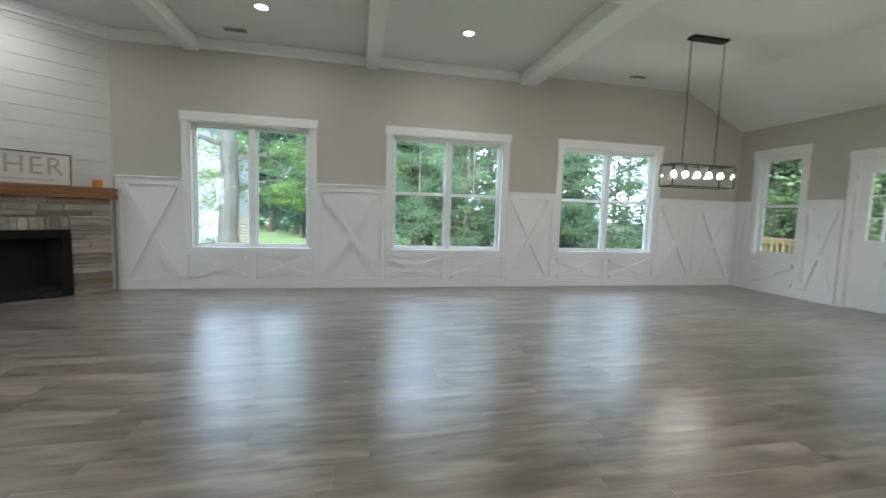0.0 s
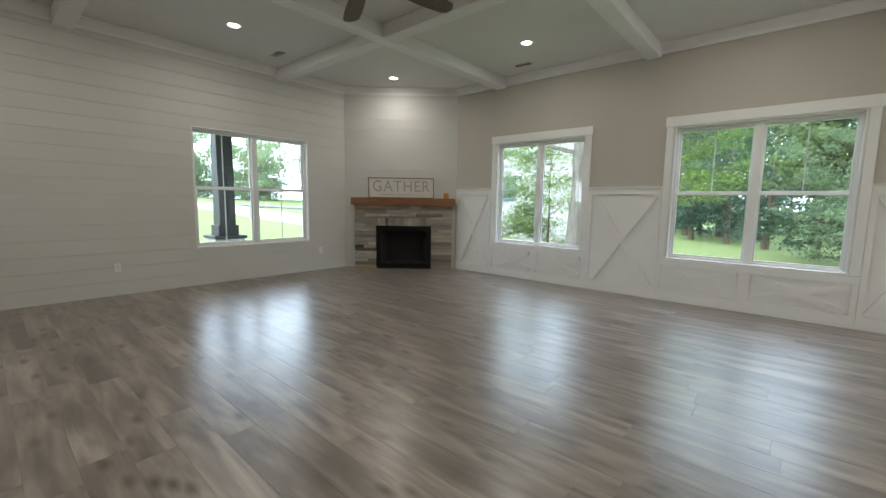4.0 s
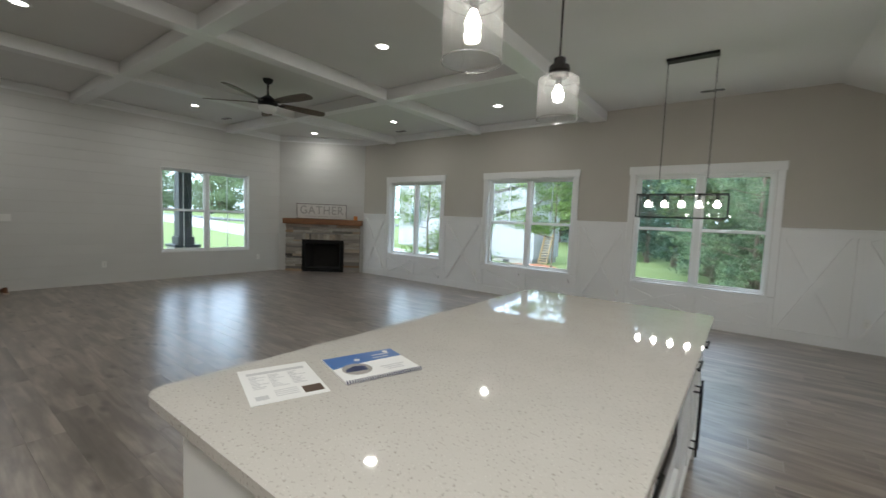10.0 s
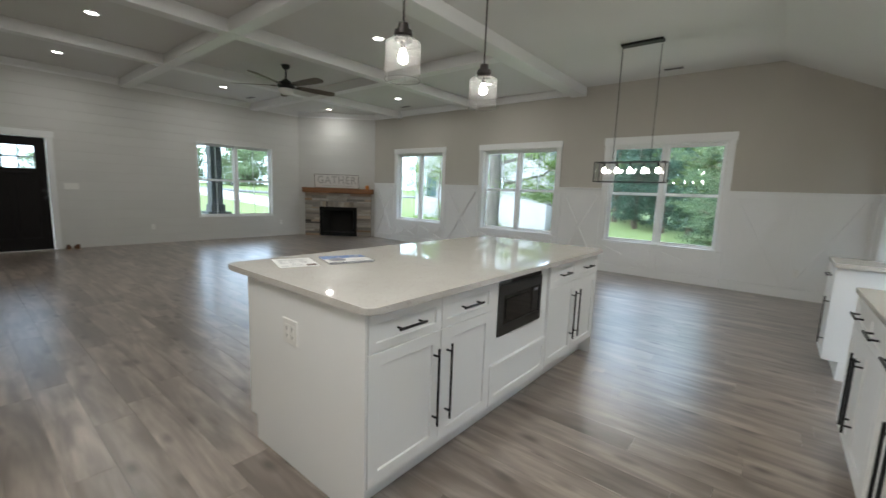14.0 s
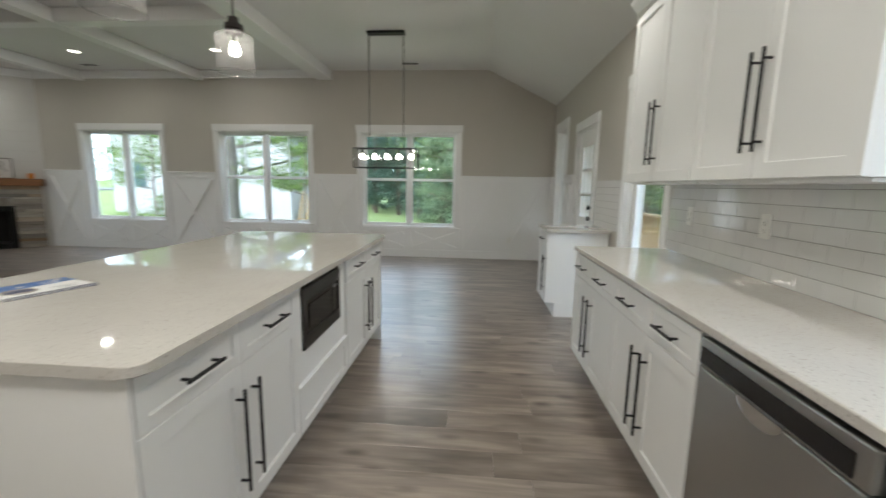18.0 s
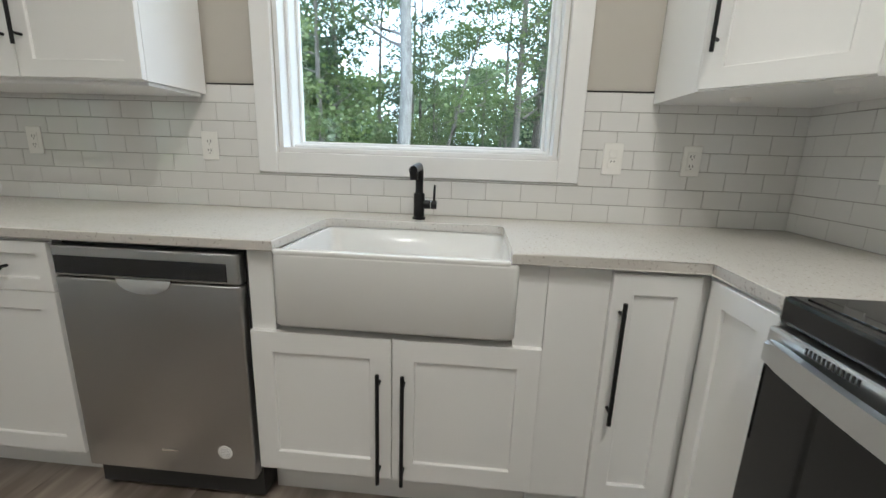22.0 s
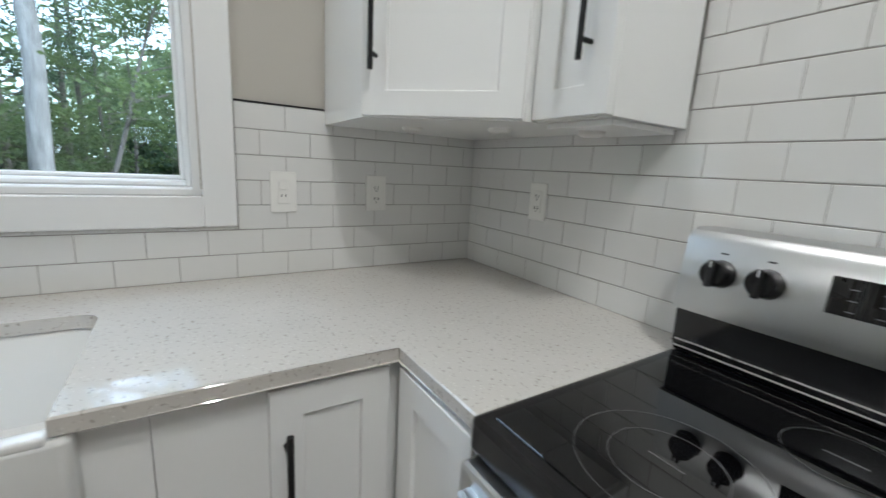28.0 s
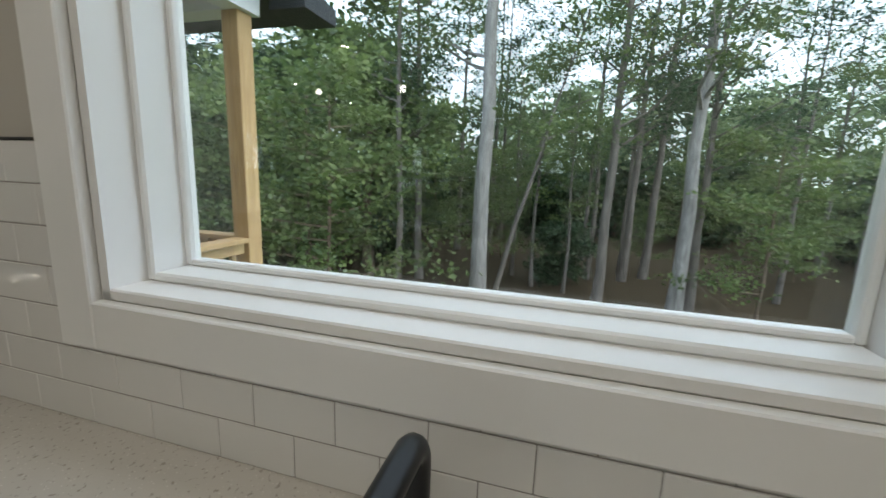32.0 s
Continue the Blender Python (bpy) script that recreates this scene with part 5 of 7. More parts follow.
part("toe_kick", boxed(0.0, 0.165, -0.505, -0.002, 0.0, 0.144), "cabinet_paint", filler)
# corner unit with its folding pair of doors
corner = thing("corner_cabinet", "white corner base cabinet with a folding pair of doors", "corner cabinet", pose(0, 0, 0))
bm = bmesh.new()
extrude_poly(bm, [(-0.014, -7.79), (-0.597, -7.79), (-0.597, -8.04), (-0.878, -8.04), (-0.878, YB + 0.002), (-0.014, YB + 0.002)], "z", 0.145, CH)
part("body", bm, "cabinet_paint", corner)
bm = bmesh.new()
extrude_poly(bm, [(-0.014, -7.792), (-0.517, -7.792), (-0.517, -8.12), (-0.876, -8.12), (-0.876, YB + 0.004), (-0.014, YB + 0.004)], "z", 0.0, 0.144)
part("toe_kick", bm, "cabinet_paint", corner)
h = CH - 0.012 - 0.16
bm = shaker(0.225, h)
bm.transform(pose(-0.598, -7.785, 0.16, 0, 0, EAST))
leaf = part("door", bm, "cabinet_paint", corner)
bm = bmesh.new()
bar_pull(leaf, 0, 0, 0.36, True, 0)
hd = leaf.children[0]
hd.matrix_basis = pose(-0.617, -7.812, 0.62, 0, 0, EAST)
bm = shaker(0.24, h)
bm.transform(pose(-0.634, -8.041, 0.16, 0, 0, SOUTH))
part("door", bm, "cabinet_paint", corner)
# right of the range
filler = thing("filler_panel", "plain white cabinet filler panel beside the range", "filler panel", pose(-1.622, YB + 0.012, 0, 0, 0, SOUTH))
part("panel", boxed(0.0, 0.108, -0.535, -0.002, 0.145, CH), "cabinet_paint", filler)
part("toe_kick", boxed(0.0, 0.108, -0.455, -0.002, 0.0, 0.144), "cabinet_paint", filler)
base_cabinet(pose(-1.7315, YB + 0.012, 0, 0, 0, SOUTH), 0.55, "D", "white shaker base cabinet beside the range, one drawer", depth=0.53)

# small side cabinet by the back door
base_cabinet(pose(-0.012, -2.83, 0, 0, 0, EAST), 0.50, "D", "narrow white shaker cabinet beside the back door")

# island: its fronts look at the sink
IB = -2.745
base_cabinet(pose(IB, -6.655, 0, 0, 0, 90), 0.875, "DD", "white island cabinet with two drawers and two doors")
mw = thing("microwave_cabinet", "white island cabinet with a microwave opening and a lower drawer", "microwave cabinet", pose(IB, -5.779, 0, 0, 0, 90))
w = 0.705
bm = boxed(0.001, w - 0.001, -0.30, -0.002, 0.145, CH)
holed(bm, "y", -0.585, -0.30, 0.001, w - 0.001, 0.145, CH, [(0.08, 0.606, 0.532, 0.868)])
part("body", bm, "cabinet_paint", mw)
part("toe_kick", boxed(0.001, w - 0.001, -0.505, -0.002, 0, 0.144), "cabinet_paint", mw)
front(mw, 0.003, 0.149, w - 0.006, 0.235, "drawer", None, -0.585, rail=0.05)
oven = thing("microwave", "black and steel built-in microwave in the island", "microwave", pose(IB, -5.779, 0, 0, 0, 90))
x0, x1, z0, z1 = 0.083, 0.603, 0.535, 0.865
bm = bmesh.new()
holed(bm, "y", -0.595, -0.32, x0, x1, z0, z1 - 0.032, [(x0 + 0.045, x1 - 0.03, z0 + 0.06, z1 - 0.095)])
part("steel_surround", bm, "microwave_steel", oven, "dark brushed steel surround")
part("door_glass", boxed(x0 + 0.045, x1 - 0.122, -0.590, -0.57, z0 + 0.06, z1 - 0.095, bevel=0.002), "oven_glass", oven)
part("window_frame", boxed(x0 + 0.075, x1 - 0.155, -0.593, -0.5895, z0 + 0.09, z1 - 0.12, bevel=0.0005), "oven_glass", oven)
part("vent_strip", boxed(x0, x1, -0.588, -0.32, z1 - 0.031, z1, bevel=0.001), "oven_glass", oven, "black vent strip")
part("control_panel", boxed(x1 - 0.12, x1 - 0.03, -0.591, -0.57, z0 + 0.06, z1 - 0.095, bevel=0.002), "oven_glass", oven)
part("clock_display", boxed(x1 - 0.10, x1 - 0.05, -0.5918, -0.5908, z1 - 0.125, z1 - 0.108), "print_faint", oven, "small grey clock display")
base_cabinet(pose(IB, -5.071, 0, 0, 0, 90), 0.905, "DD", "white island cabinet beside the microwave, two drawers, two doors")
back = thing("kitchen_island", "white panelled back and ends of the kitchen island", "kitchen island", pose(0, 0, 0))
bm = bmesh.new()
extrude_poly(bm, [(-2.142, 0.0), (-3.02, 0.0), (-3.02, 0.13), (-3.085, 0.13), (-3.085, CH), (-2.142, CH)], "y", -6.668, -6.657)
part("end_panel", bm, "cabinet_paint", back)
bm = bmesh.new()
extrude_poly(bm, [(-2.142, 0.0), (-3.02, 0.0), (-3.02, 0.13), (-3.085, 0.13), (-3.085, CH), (-2.142, CH)], "y", -4.164, -4.153)
part("end_panel", bm, "cabinet_paint", back)
part("back_panel", boxed(-3.085, IB - 0.003, -6.656, -4.165, 0.13, CH), "cabinet_paint", back)
part("back_toe", boxed(-3.02, IB - 0.003, -6.656, -4.165, 0.0, 0.129), "cabinet_paint", back)


# ---- worktops ----
def rounded_slab(bm, x0, x1, y0, y1, z0, z1, r):
    pts = []
    for cx, cy, a0 in ((x1 - r, y1 - r, 0), (x0 + r, y1 - r, 90), (x0 + r, y0 + r, 180), (x1 - r, y0 + r, 270)):
        for k in range(6):
            a = radians(a0 + 18 * k)
            pts.append((cx + r * math.cos(a), cy + r * math.sin(a)))
    extrude_poly(bm, pts, "z", z0, z1)
    bmesh.ops.bevel(bm, geom=[e for e in bm.edges if abs(e.verts[0].co.z - e.verts[1].co.z) < 1e-5], offset=0.003, segments=1, affect="EDGES")


CT = 0.914
def worktop(name, label, bm):
    ob = part(name, bm, "quartz")
    return tagged(ob, label, "worktop")


bm = bmesh.new()
rounded_slab(bm, -3.32, -2.10, -6.685, -4.12, CH, CT, 0.055)
worktop("island_worktop", "speckled cream quartz island top with rounded corners", bm)
bm = bmesh.new()
extrude_poly(bm, [(-0.012, -2.80), (-0.625, -2.80), (-0.625, -3.36), (-0.012, -3.36)], "z", CH, CT)
worktop("side_worktop", "speckled cream quartz top on the narrow side cabinet", bm)
# sink run worktop: a L with the sink notch
SX, SY0, SY1 = -0.20, -7.515, -6.855
SEAM = -7.19
def arc(cx, cy, r, a0, a1, n=6):
    return [(cx + r * math.cos(radians(a0 + (a1 - a0) * k / n)), cy + r * math.sin(radians(a0 + (a1 - a0) * k / n))) for k in range(n + 1)]
kw = thing("kitchen_worktop", "speckled cream quartz worktop round the apron sink", "worktop", pose(0, 0, 0))
NR = 0.035
for outline in ([(-0.003, -4.50), (-0.628, -4.50), (-0.628, SY1)] + arc(SX - NR, SY1 - NR, NR, 90, 0) + [(SX, SEAM + 0.0004), (-0.003, SEAM + 0.0004)],
                [(-0.003, SEAM - 0.0004), (SX, SEAM - 0.0004)] + arc(SX - NR, SY0 + NR, NR, 0, -90) + [(-0.628, SY0), (-0.628, -8.022), (-0.881, -8.022), (-0.881, YB + 0.003), (-0.003, YB + 0.003)]):
    bm = bmesh.new()
    extrude_poly(bm, outline, "z", CH, CT)
    bmesh.ops.bevel(bm, geom=[e for e in bm.edges if abs(e.verts[0].co.z - e.verts[1].co.z) < 1e-5 and abs((e.verts[0].co.y + e.verts[1].co.y) / 2 - SEAM) > 0.01], offset=0.003, segments=1, affect="EDGES")
    part("slab", bm, "quartz", kw)
bm = bmesh.new()
extrude_poly(bm, [(-1.606, YB + 0.003), (-1.606, -8.058), (-2.30, -8.058), (-2.30, YB + 0.003)], "z", CH, CT)
bmesh.ops.bevel(bm, geom=[e for e in bm.edges if abs(e.verts[0].co.z - e.verts[1].co.z) < 1e-5], offset=0.003, segments=1, affect="EDGES")
worktop("range_side_worktop", "speckled cream quartz top beside the black range", bm)

# ---- apron sink ----
sink = thing("apron_sink", "white fireclay farmhouse sink with an apron front", "sink", pose(0, 0, 0))
def ring_sink():
    bm = bmesh.new()
    def rr(x0, x1, y0, y1, r, z, n=5):
        out = []
        for cx, cy, a0 in ((x1 - r, y1 - r, 0), (x0 + r, y1 - r, 90), (x0 + r, y0 + r, 180), (x1 - r, y0 + r, 270)):
            for k in range(n):
                a = radians(a0 + 90 * k / (n - 1))
                out.append(bm.verts.new((cx + r * math.cos(a), cy + r * math.sin(a), z)))
        return out
    a, b, c, d2 = -0.634, -0.165, -7.537, -6.853
    loops = [rr(a + 0.008, b, c + 0.008, d2 - 0.008, 0.012, 0.662), rr(a, b, c, d2, 0.016, 0.672), rr(a, b, c, d2, 0.016, 0.872), rr(a, b, c + 0.001, d2 - 0.001, 0.016, 0.876),
             rr(a + 0.004, b, c + 0.004, d2 - 0.004, 0.016, 0.882), rr(a + 0.022, b - 0.03, c + 0.014, d2 - 0.014, 0.03, 0.882), rr(a + 0.028, b - 0.036, c + 0.018, d2 - 0.018, 0.035, 0.874),
             rr(a + 0.036, b - 0.045, c + 0.027, d2 - 0.027, 0.05, 0.69), rr(a + 0.066, b - 0.075, c + 0.06, d2 - 0.06, 0.05, 0.668)]
    for p, q in zip(loops, loops[1:]):
        n = len(p)
        for i in range(n):
            bm.faces.new((p[i], p[(i + 1) % n], q[(i + 1) % n], q[i]))
    bm.faces.new(loops[-1])
    bm.faces.new(loops[0][::-1])
    return bm
part("basin", ring_sink(), "porcelain", sink, smooth=50)
bm = bmesh.new()
lathe(bm, [(0.0, 0.672), (0.03, 0.672), (0.045, 0.669), (0.045, 0.667)], 24, (-0.41, -7.18, 0))
part("drain", bm, "steel", sink, "steel drain", smooth=50)
bm = boxed(-0.634, -0.607, SY0 + 0.0015, SY1 - 0.0015, 0.876, 0.891, bevel=0.005, seg=3)
part("front_rim", bm, "porcelain", sink, "raised white front rim", smooth=50)

# ---- faucet ----
fa = thing("faucet", "matte black pull-out kitchen faucet with a side lever", "faucet", pose(-0.122, -7.192, CT) @ Matrix.Diagonal((0.9, 0.9, 0.92, 1)))
bm = bmesh.new()
lathe(bm, [(0.0, 0.0), (0.029, 0.0), (0.029, 0.008), (0.0235, 0.012), (0.0235, 0.105), (0.020, 0.11), (0.0, 0.11)], 24)
part("body", bm, "matte_black", fa, smooth=40)
bm = bmesh.new()
pts = [(0, 0, 0.10), (0, 0, 0.185)] + [(-0.03 + 0.03 * math.cos(a), 0, 0.188 + 0.03 * math.sin(a)) for a in [radians(20 * k) for k in range(1, 5)]]
pts += [(-0.06, 0, 0.217), (-0.10, 0, 0.2145), (-0.176, 0, 0.208)]
tube(bm, pts, 0.0168, 16)
part("spout", bm, "matte_black", fa, smooth=40)
bm = bmesh.new()
cyl(bm, (-0.154, 0, 0.203), (-0.154, 0, 0.172), 0.0175, 0.0165, n=20)
part("spray_head", bm, "matte_black", fa, smooth=40)
part("spray_button", boxed(-0.128, -0.116, -0.006, 0.006, 0.186, 0.199, bevel=0.002), "matte_black", fa)
bm = bmesh.new()
cyl(bm, (0, -0.018, 0.062), (0, -0.075, 0.062), 0.0185, n=20)
part("valve", bm, "matte_black", fa, smooth=40)
bm = bmesh.new()
cyl(bm, (0, -0.050, 0.062), (0, -0.0525, 0.062), 0.0192, n=20)
part("valve_ring", bm, "chrome", fa, "thin chrome ring", smooth=40)
bm = bmesh.new()
cyl(bm, (0, -0.064, 0.075), (0, -0.066, 0.145), 0.0055, 0.0045, n=10)
part("lever", bm, "matte_black", fa, smooth=40)

# ---- dishwasher ----
dwm = thing("dishwasher", "stainless steel dishwasher with a pocket handle", "dishwasher", pose(-0.012, -6.168, 0, 0, 0, EAST))
w = 0.585
part("tub", boxed(0.002, w, -0.57, -0.01, 0.02, CH - 0.008), "slot_dark", dwm)
bm = bmesh.new()
box(bm, 0.004, w - 0.004, -0.610, -0.571, 0.115, 0.772, bevel=0.006, seg=2)
part("door_panel", bm, "dark_steel", dwm, "brushed steel door")
bm = boxed(0.004, w - 0.004, -0.610, -0.571, 0.775, 0.868, bevel=0.006, seg=2)
part("control_strip", bm, "dark_steel", dwm)
part("control_display", boxed(0.012, w - 0.04, -0.6125, -0.6095, 0.783, 0.838, bevel=0.001), "black_enamel", dwm, "dark control strip")
bm = bmesh.new()
pts = [(0.205 + 0.085 * (1 - math.cos(math.pi * k / 12)), 0.778 - 0.045 * math.sin(math.pi * k / 12)) for k in range(13)]
extrude_poly(bm, pts, "y", -0.618, -0.6095)
part("pocket_handle", bm, "chrome", dwm, "bright recessed pocket handle")
part("kick_plate", boxed(0.004, w - 0.004, -0.545, -0.52, 0.012, 0.108), "black_enamel", dwm)
bm = bmesh.new()
cyl(bm, (w - 0.10, -0.6105, 0.21), (w - 0.10, -0.6118, 0.21), 0.024, n=24)
part("round_sticker", bm, "paper", dwm, "round white sticker with grey lines")
bm = bmesh.new()
for k in range(5):
    hw = 0.017 - 0.002 * abs(k - 2)
    box(bm, w - 0.10 - hw, w - 0.10 + hw, -0.6124, -0.6117, 0.197 + 0.006 * k, 0.1995 + 0.006 * k)
part("sticker_lines", bm, "print_grey", dwm)
part("badge", boxed(0.27, 0.325, -0.6115, -0.6099, 0.195, 0.203, bevel=0.0005), "chrome", dwm, "small bright badge")

# ---- electric range ----
ra = thing("range", "black and stainless electric range with a glass cooktop", "range", pose(-0.886, YB + 0.012, 0, 0, 0, SOUTH))
w = 0.706
part("body", boxed(0.0, w, -0.575, -0.01, 0.03, 0.865), "black_enamel", ra)
bm = boxed(-0.003, w + 0.003, -0.604, -0.085, 0.866, 0.921, bevel=0.009, seg=2)
part("cooktop_frame", bm, "black_enamel", ra)
part("cooktop_glass", boxed(0.022, w - 0.022, -0.578, -0.10, 0.9212, 0.9235, bevel=0.001), "black_glass", ra, "black ceramic glass cooktop")
for cx, cy, r in ((0.19, -0.45, 0.108), (0.30, -0.235, 0.066), (0.565, -0.245, 0.072), (0.535, -0.455, 0.112)):
    for rad in ((r, r * 0.62) if cx < 0.3 else (r,)):
        bm = bmesh.new()
        n = 48
        o = [bm.verts.new((cx + rad * math.cos(2 * math.pi * i / n), cy + rad * math.sin(2 * math.pi * i / n), 0.9239)) for i in range(n)]
        q = [bm.verts.new((cx + (rad - 0.0009) * math.cos(2 * math.pi * i / n), cy + (rad - 0.0009) * math.sin(2 * math.pi * i / n), 0.9239)) for i in range(n)]
        for i in range(n):
            bm.faces.new((o[i], o[(i + 1) % n], q[(i + 1) % n], q[i]))
        part("burner_ring", bm, "burner_mark", ra, "thin grey burner ring")
    part("burner_mark", boxed(cx - 0.022, cx + 0.022, cy - 0.001, cy + 0.001, 0.9236, 0.924), "burner_mark", ra)
# control back panel, leaning back
bm = bmesh.new()
extrude_poly(bm, [(-0.088, 0.921), (-0.098, 0.94), (-0.10, 1.013), (-0.012, 1.013), (-0.012, 0.921)], "x", 0.0, w)
part("back_riser", bm, "black_enamel", ra, "glossy black riser")
bm = bmesh.new()
for k in range(2):
    box(bm, 0.006, w - 0.006, -0.105, -0.09, 0.932 + 0.014 * k, 0.937 + 0.014 * k, bevel=0.002)
part("riser_trim", bm, "chrome", ra)
bm = bmesh.new()
extrude_poly(bm, [(-0.112, 1.014), (-0.116, 1.03), (-0.100, 1.154), (-0.088, 1.170), (-0.06, 1.174), (-0.014, 1.174), (-0.014, 1.014)], "x", -0.004, w + 0.004)
bmesh.ops.bevel(bm, geom=[e for e in bm.edges if abs(e.verts[0].co.x - e.verts[1].co.x) < 1e-5 and e.verts[0].co.z > 1.145], offset=0.006, segments=2, affect="EDGES")
panel = part("control_panel", bm, "steel", ra, "stainless control panel", smooth=35)
TILT = math.atan2(0.016, 0.124)
def on_panel(bm, x, z):
    y = -0.116 + (z - 1.03) * 0.016 / 0.124
    bm.transform(Matrix.Translation((x, y, z)) @ Matrix.Rotation(-TILT, 4, "X"))
    return bm
part("display", on_panel(boxed(-0.1325, 0.1325, -0.003, 0.003, -0.029, 0.029, bevel=0.001), 0.350, 1.104), "black_glass", panel, "black touch display")
SEG = {"1": "bc", "2": "abged", "4": "fgbc"}
for n, ch7 in enumerate("244"):
    bm = bmesh.new()
    x0 = -0.019 + 0.013 * n
    for sgm in SEG[ch7]:
        a, b, c, e = {"a": (0, 0.008, 0.0146, 0.016), "g": (0, 0.008, 0.0073, 0.0087), "d": (0, 0.008, 0, 0.0014), "f": (0, 0.0014, 0.008, 0.016),
                      "b": (0.0066, 0.008, 0.008, 0.016), "e": (0, 0.0014, 0, 0.008), "c": (0.0066, 0.008, 0, 0.008)}[sgm]
        box(bm, x0 + a, x0 + b, -0.0042, -0.0031, 0.006 + c, 0.006 + e)
    part("clock_digit", on_panel(bm, 0.350, 1.104), "blue_digits", panel, "lit blue clock digit")
for i in range(7):
    for j in range(3):
        x = -0.105 + 0.034 * i
        if abs(x) < 0.03 and j == 2:
            continue
        part("touch_mark", on_panel(boxed(x - 0.005, x + 0.005, -0.0036, -0.003, -0.022 + 0.017 * j, -0.0205 + 0.017 * j), 0.350, 1.104), "print_faint", panel)
for x in (0.068, 0.140, 0.560, 0.632):
    bm = bmesh.new()
    lathe(bm, [(0.0, 0.034), (0.02, 0.034), (0.023, 0.03), (0.024, 0.006), (0.026, 0.0), (0.0, 0.0)], 24)
    bm.transform(Matrix.Rotation(radians(90), 4, "X"))
    k = part("knob", on_panel(bm, x, 1.097), "black_enamel", panel, "black burner knob", smooth=40)
    part("knob_grip", on_panel(boxed(-0.006, 0.006, -0.046, -0.03, -0.024, 0.024, bevel=0.002), x, 1.097), "black_enamel", k)
    part("knob_mark", on_panel(boxed(-0.001, 0.001, -0.0468, -0.046, 0.012, 0.023), x, 1.097), "paper", k)
    part("print_dot", on_panel(boxed(-0.006, 0.006, -0.0008, 0.001, 0.036, 0.039), x, 1.097), "slot_dark", panel)
# oven door
bm = boxed(0.004, w - 0.004, -0.618, -0.576, 0.215, 0.782, bevel=0.006, seg=2)
odoor = part("oven_door", bm, "oven_glass", ra, "black glass oven door")
bm = boxed(0.004, w - 0.004, -0.623, -0.577, 0.785, 0.862, bevel=0.008, seg=2)
part("vent_trim", bm, "steel", ra, "stainless strip with vent slots")
slot_mesh = mesh_of("vent_slot", boxed(0, 0.004, -0.6245, -0.622, 0.846, 0.858), "slot_dark")
for grp in (0.10, 0.31, 0.52):
    for k in range(12):
        sl = new("vent_slot", slot_mesh)
        sl.parent = ra
        sl.location.x = grp + 0.009 * k
bm = bmesh.new()
n = 14
path = [(0.03 + (w - 0.06) * i / n, -0.641 - 0.024 * math.sin(math.pi * i / n)) for i in range(n + 1)]
inner = [(x, y + 0.017) for x, y in reversed(path)]
extrude_poly(bm, path + inner, "z", 0.796, 0.842)
bmesh.ops.bevel(bm, geom=[e for e in bm.edges if abs(e.verts[0].co.z - e.verts[1].co.z) < 1e-5], offset=0.005, segments=2, affect="EDGES")
hnd = part("oven_handle", bm, "steel", odoor, "wide bowed steel handle", smooth=40)
for x in (0.045, w - 0.045):
    part("handle_post", boxed(x - 0.016, x + 0.016, -0.643, -0.616, 0.800, 0.838, bevel=0.003), "steel", hnd)
part("drawer_front", boxed(0.004, w - 0.004, -0.616, -0.576, 0.05, 0.21, bevel=0.006, seg=2), "blue_film", ra, "lower drawer still under blue protective film")
part("badge", boxed(w / 2 - 0.03, w / 2 + 0.03, -0.6195, -0.6178, 0.245, 0.255), "chrome", odoor, "small bright badge")
for x in (0.04, w - 0.04):
    for y in (-0.53, -0.06):
        bm = bmesh.new()
        cyl(bm, (x, y, 0.0), (x, y, 0.031), 0.015, n=10)
        part("foot", bm, "black_enamel", ra)


# ---- wall cabinets ----
def wall_cabinet(at, w, doors, label, z0=1.370, z1=2.43, depth=0.305):
    cab = thing("wall_cabinet", label, "wall cabinet", at, "white wall cabinets")
    part("body", boxed(0.001, w - 0.001, -depth, -0.002, z0, z1, bevel=0.001), "cabinet_paint", cab)
    part("light_rail", boxed(0.015, w - 0.015, -depth + 0.02, -0.02, z0 - 0.012, z0 - 0.001), "cabinet_paint", cab)
    g = 0.003
    dw = (w - g) / doors - g
    for k in range(doors):
        x = g + k * (dw + g)
        px = dw - 0.032 if (doors == 2 and k == 0) else (dw - 0.05 if doors == 1 else 0.032)
        front(cab, x, z0 + 0.003, dw, z1 - z0 - 0.006, "door", (px, 0.275, 0.36, True), -depth)
    prof = [(0.0, z1), (0.0, z1 + 0.02), (0.045, z1 + 0.075), (0.05, z1 + 0.09), (0.0, z1 + 0.09)]
    bm = bmesh.new()
    extrude_poly(bm, [(-depth - 0.019 - u, z) for u, z in prof] + [(-0.002, z1 + 0.09), (-0.002, z1)], "x", -0.0, w)
    part("crown", bm, "cabinet_paint", cab)
    return cab


wall_cabinet(pose(-0.010, -4.53, 0, 0, 0, EAST), 0.872, 2, "white shaker wall cabinet with two doors over the counter end")
wall_cabinet(pose(-0.010, -5.403, 0, 0, 0, EAST), 0.89, 2, "white shaker wall cabinet with two doors beside the sink window")
diag = thing("corner_wall_cabinet", "white diagonal corner wall cabinet", "wall cabinet", pose(0, 0, 0), "white wall cabinets")
z0, z1 = 1.370, 2.43
P1, P2 = Vector((-0.315, -8.06, 0)), Vector((-0.594, -8.33, 0))
bm = bmesh.new()
extrude_poly(bm, [(-0.010, -8.055), (P1.x, -8.055), (P2.x, P2.y), (P2.x, YB + 0.010), (-0.010, YB + 0.010)], "z", z0, z1)
part("body", bm, "cabinet_paint", diag)
dv = (P2 - P1)
lng = dv.length
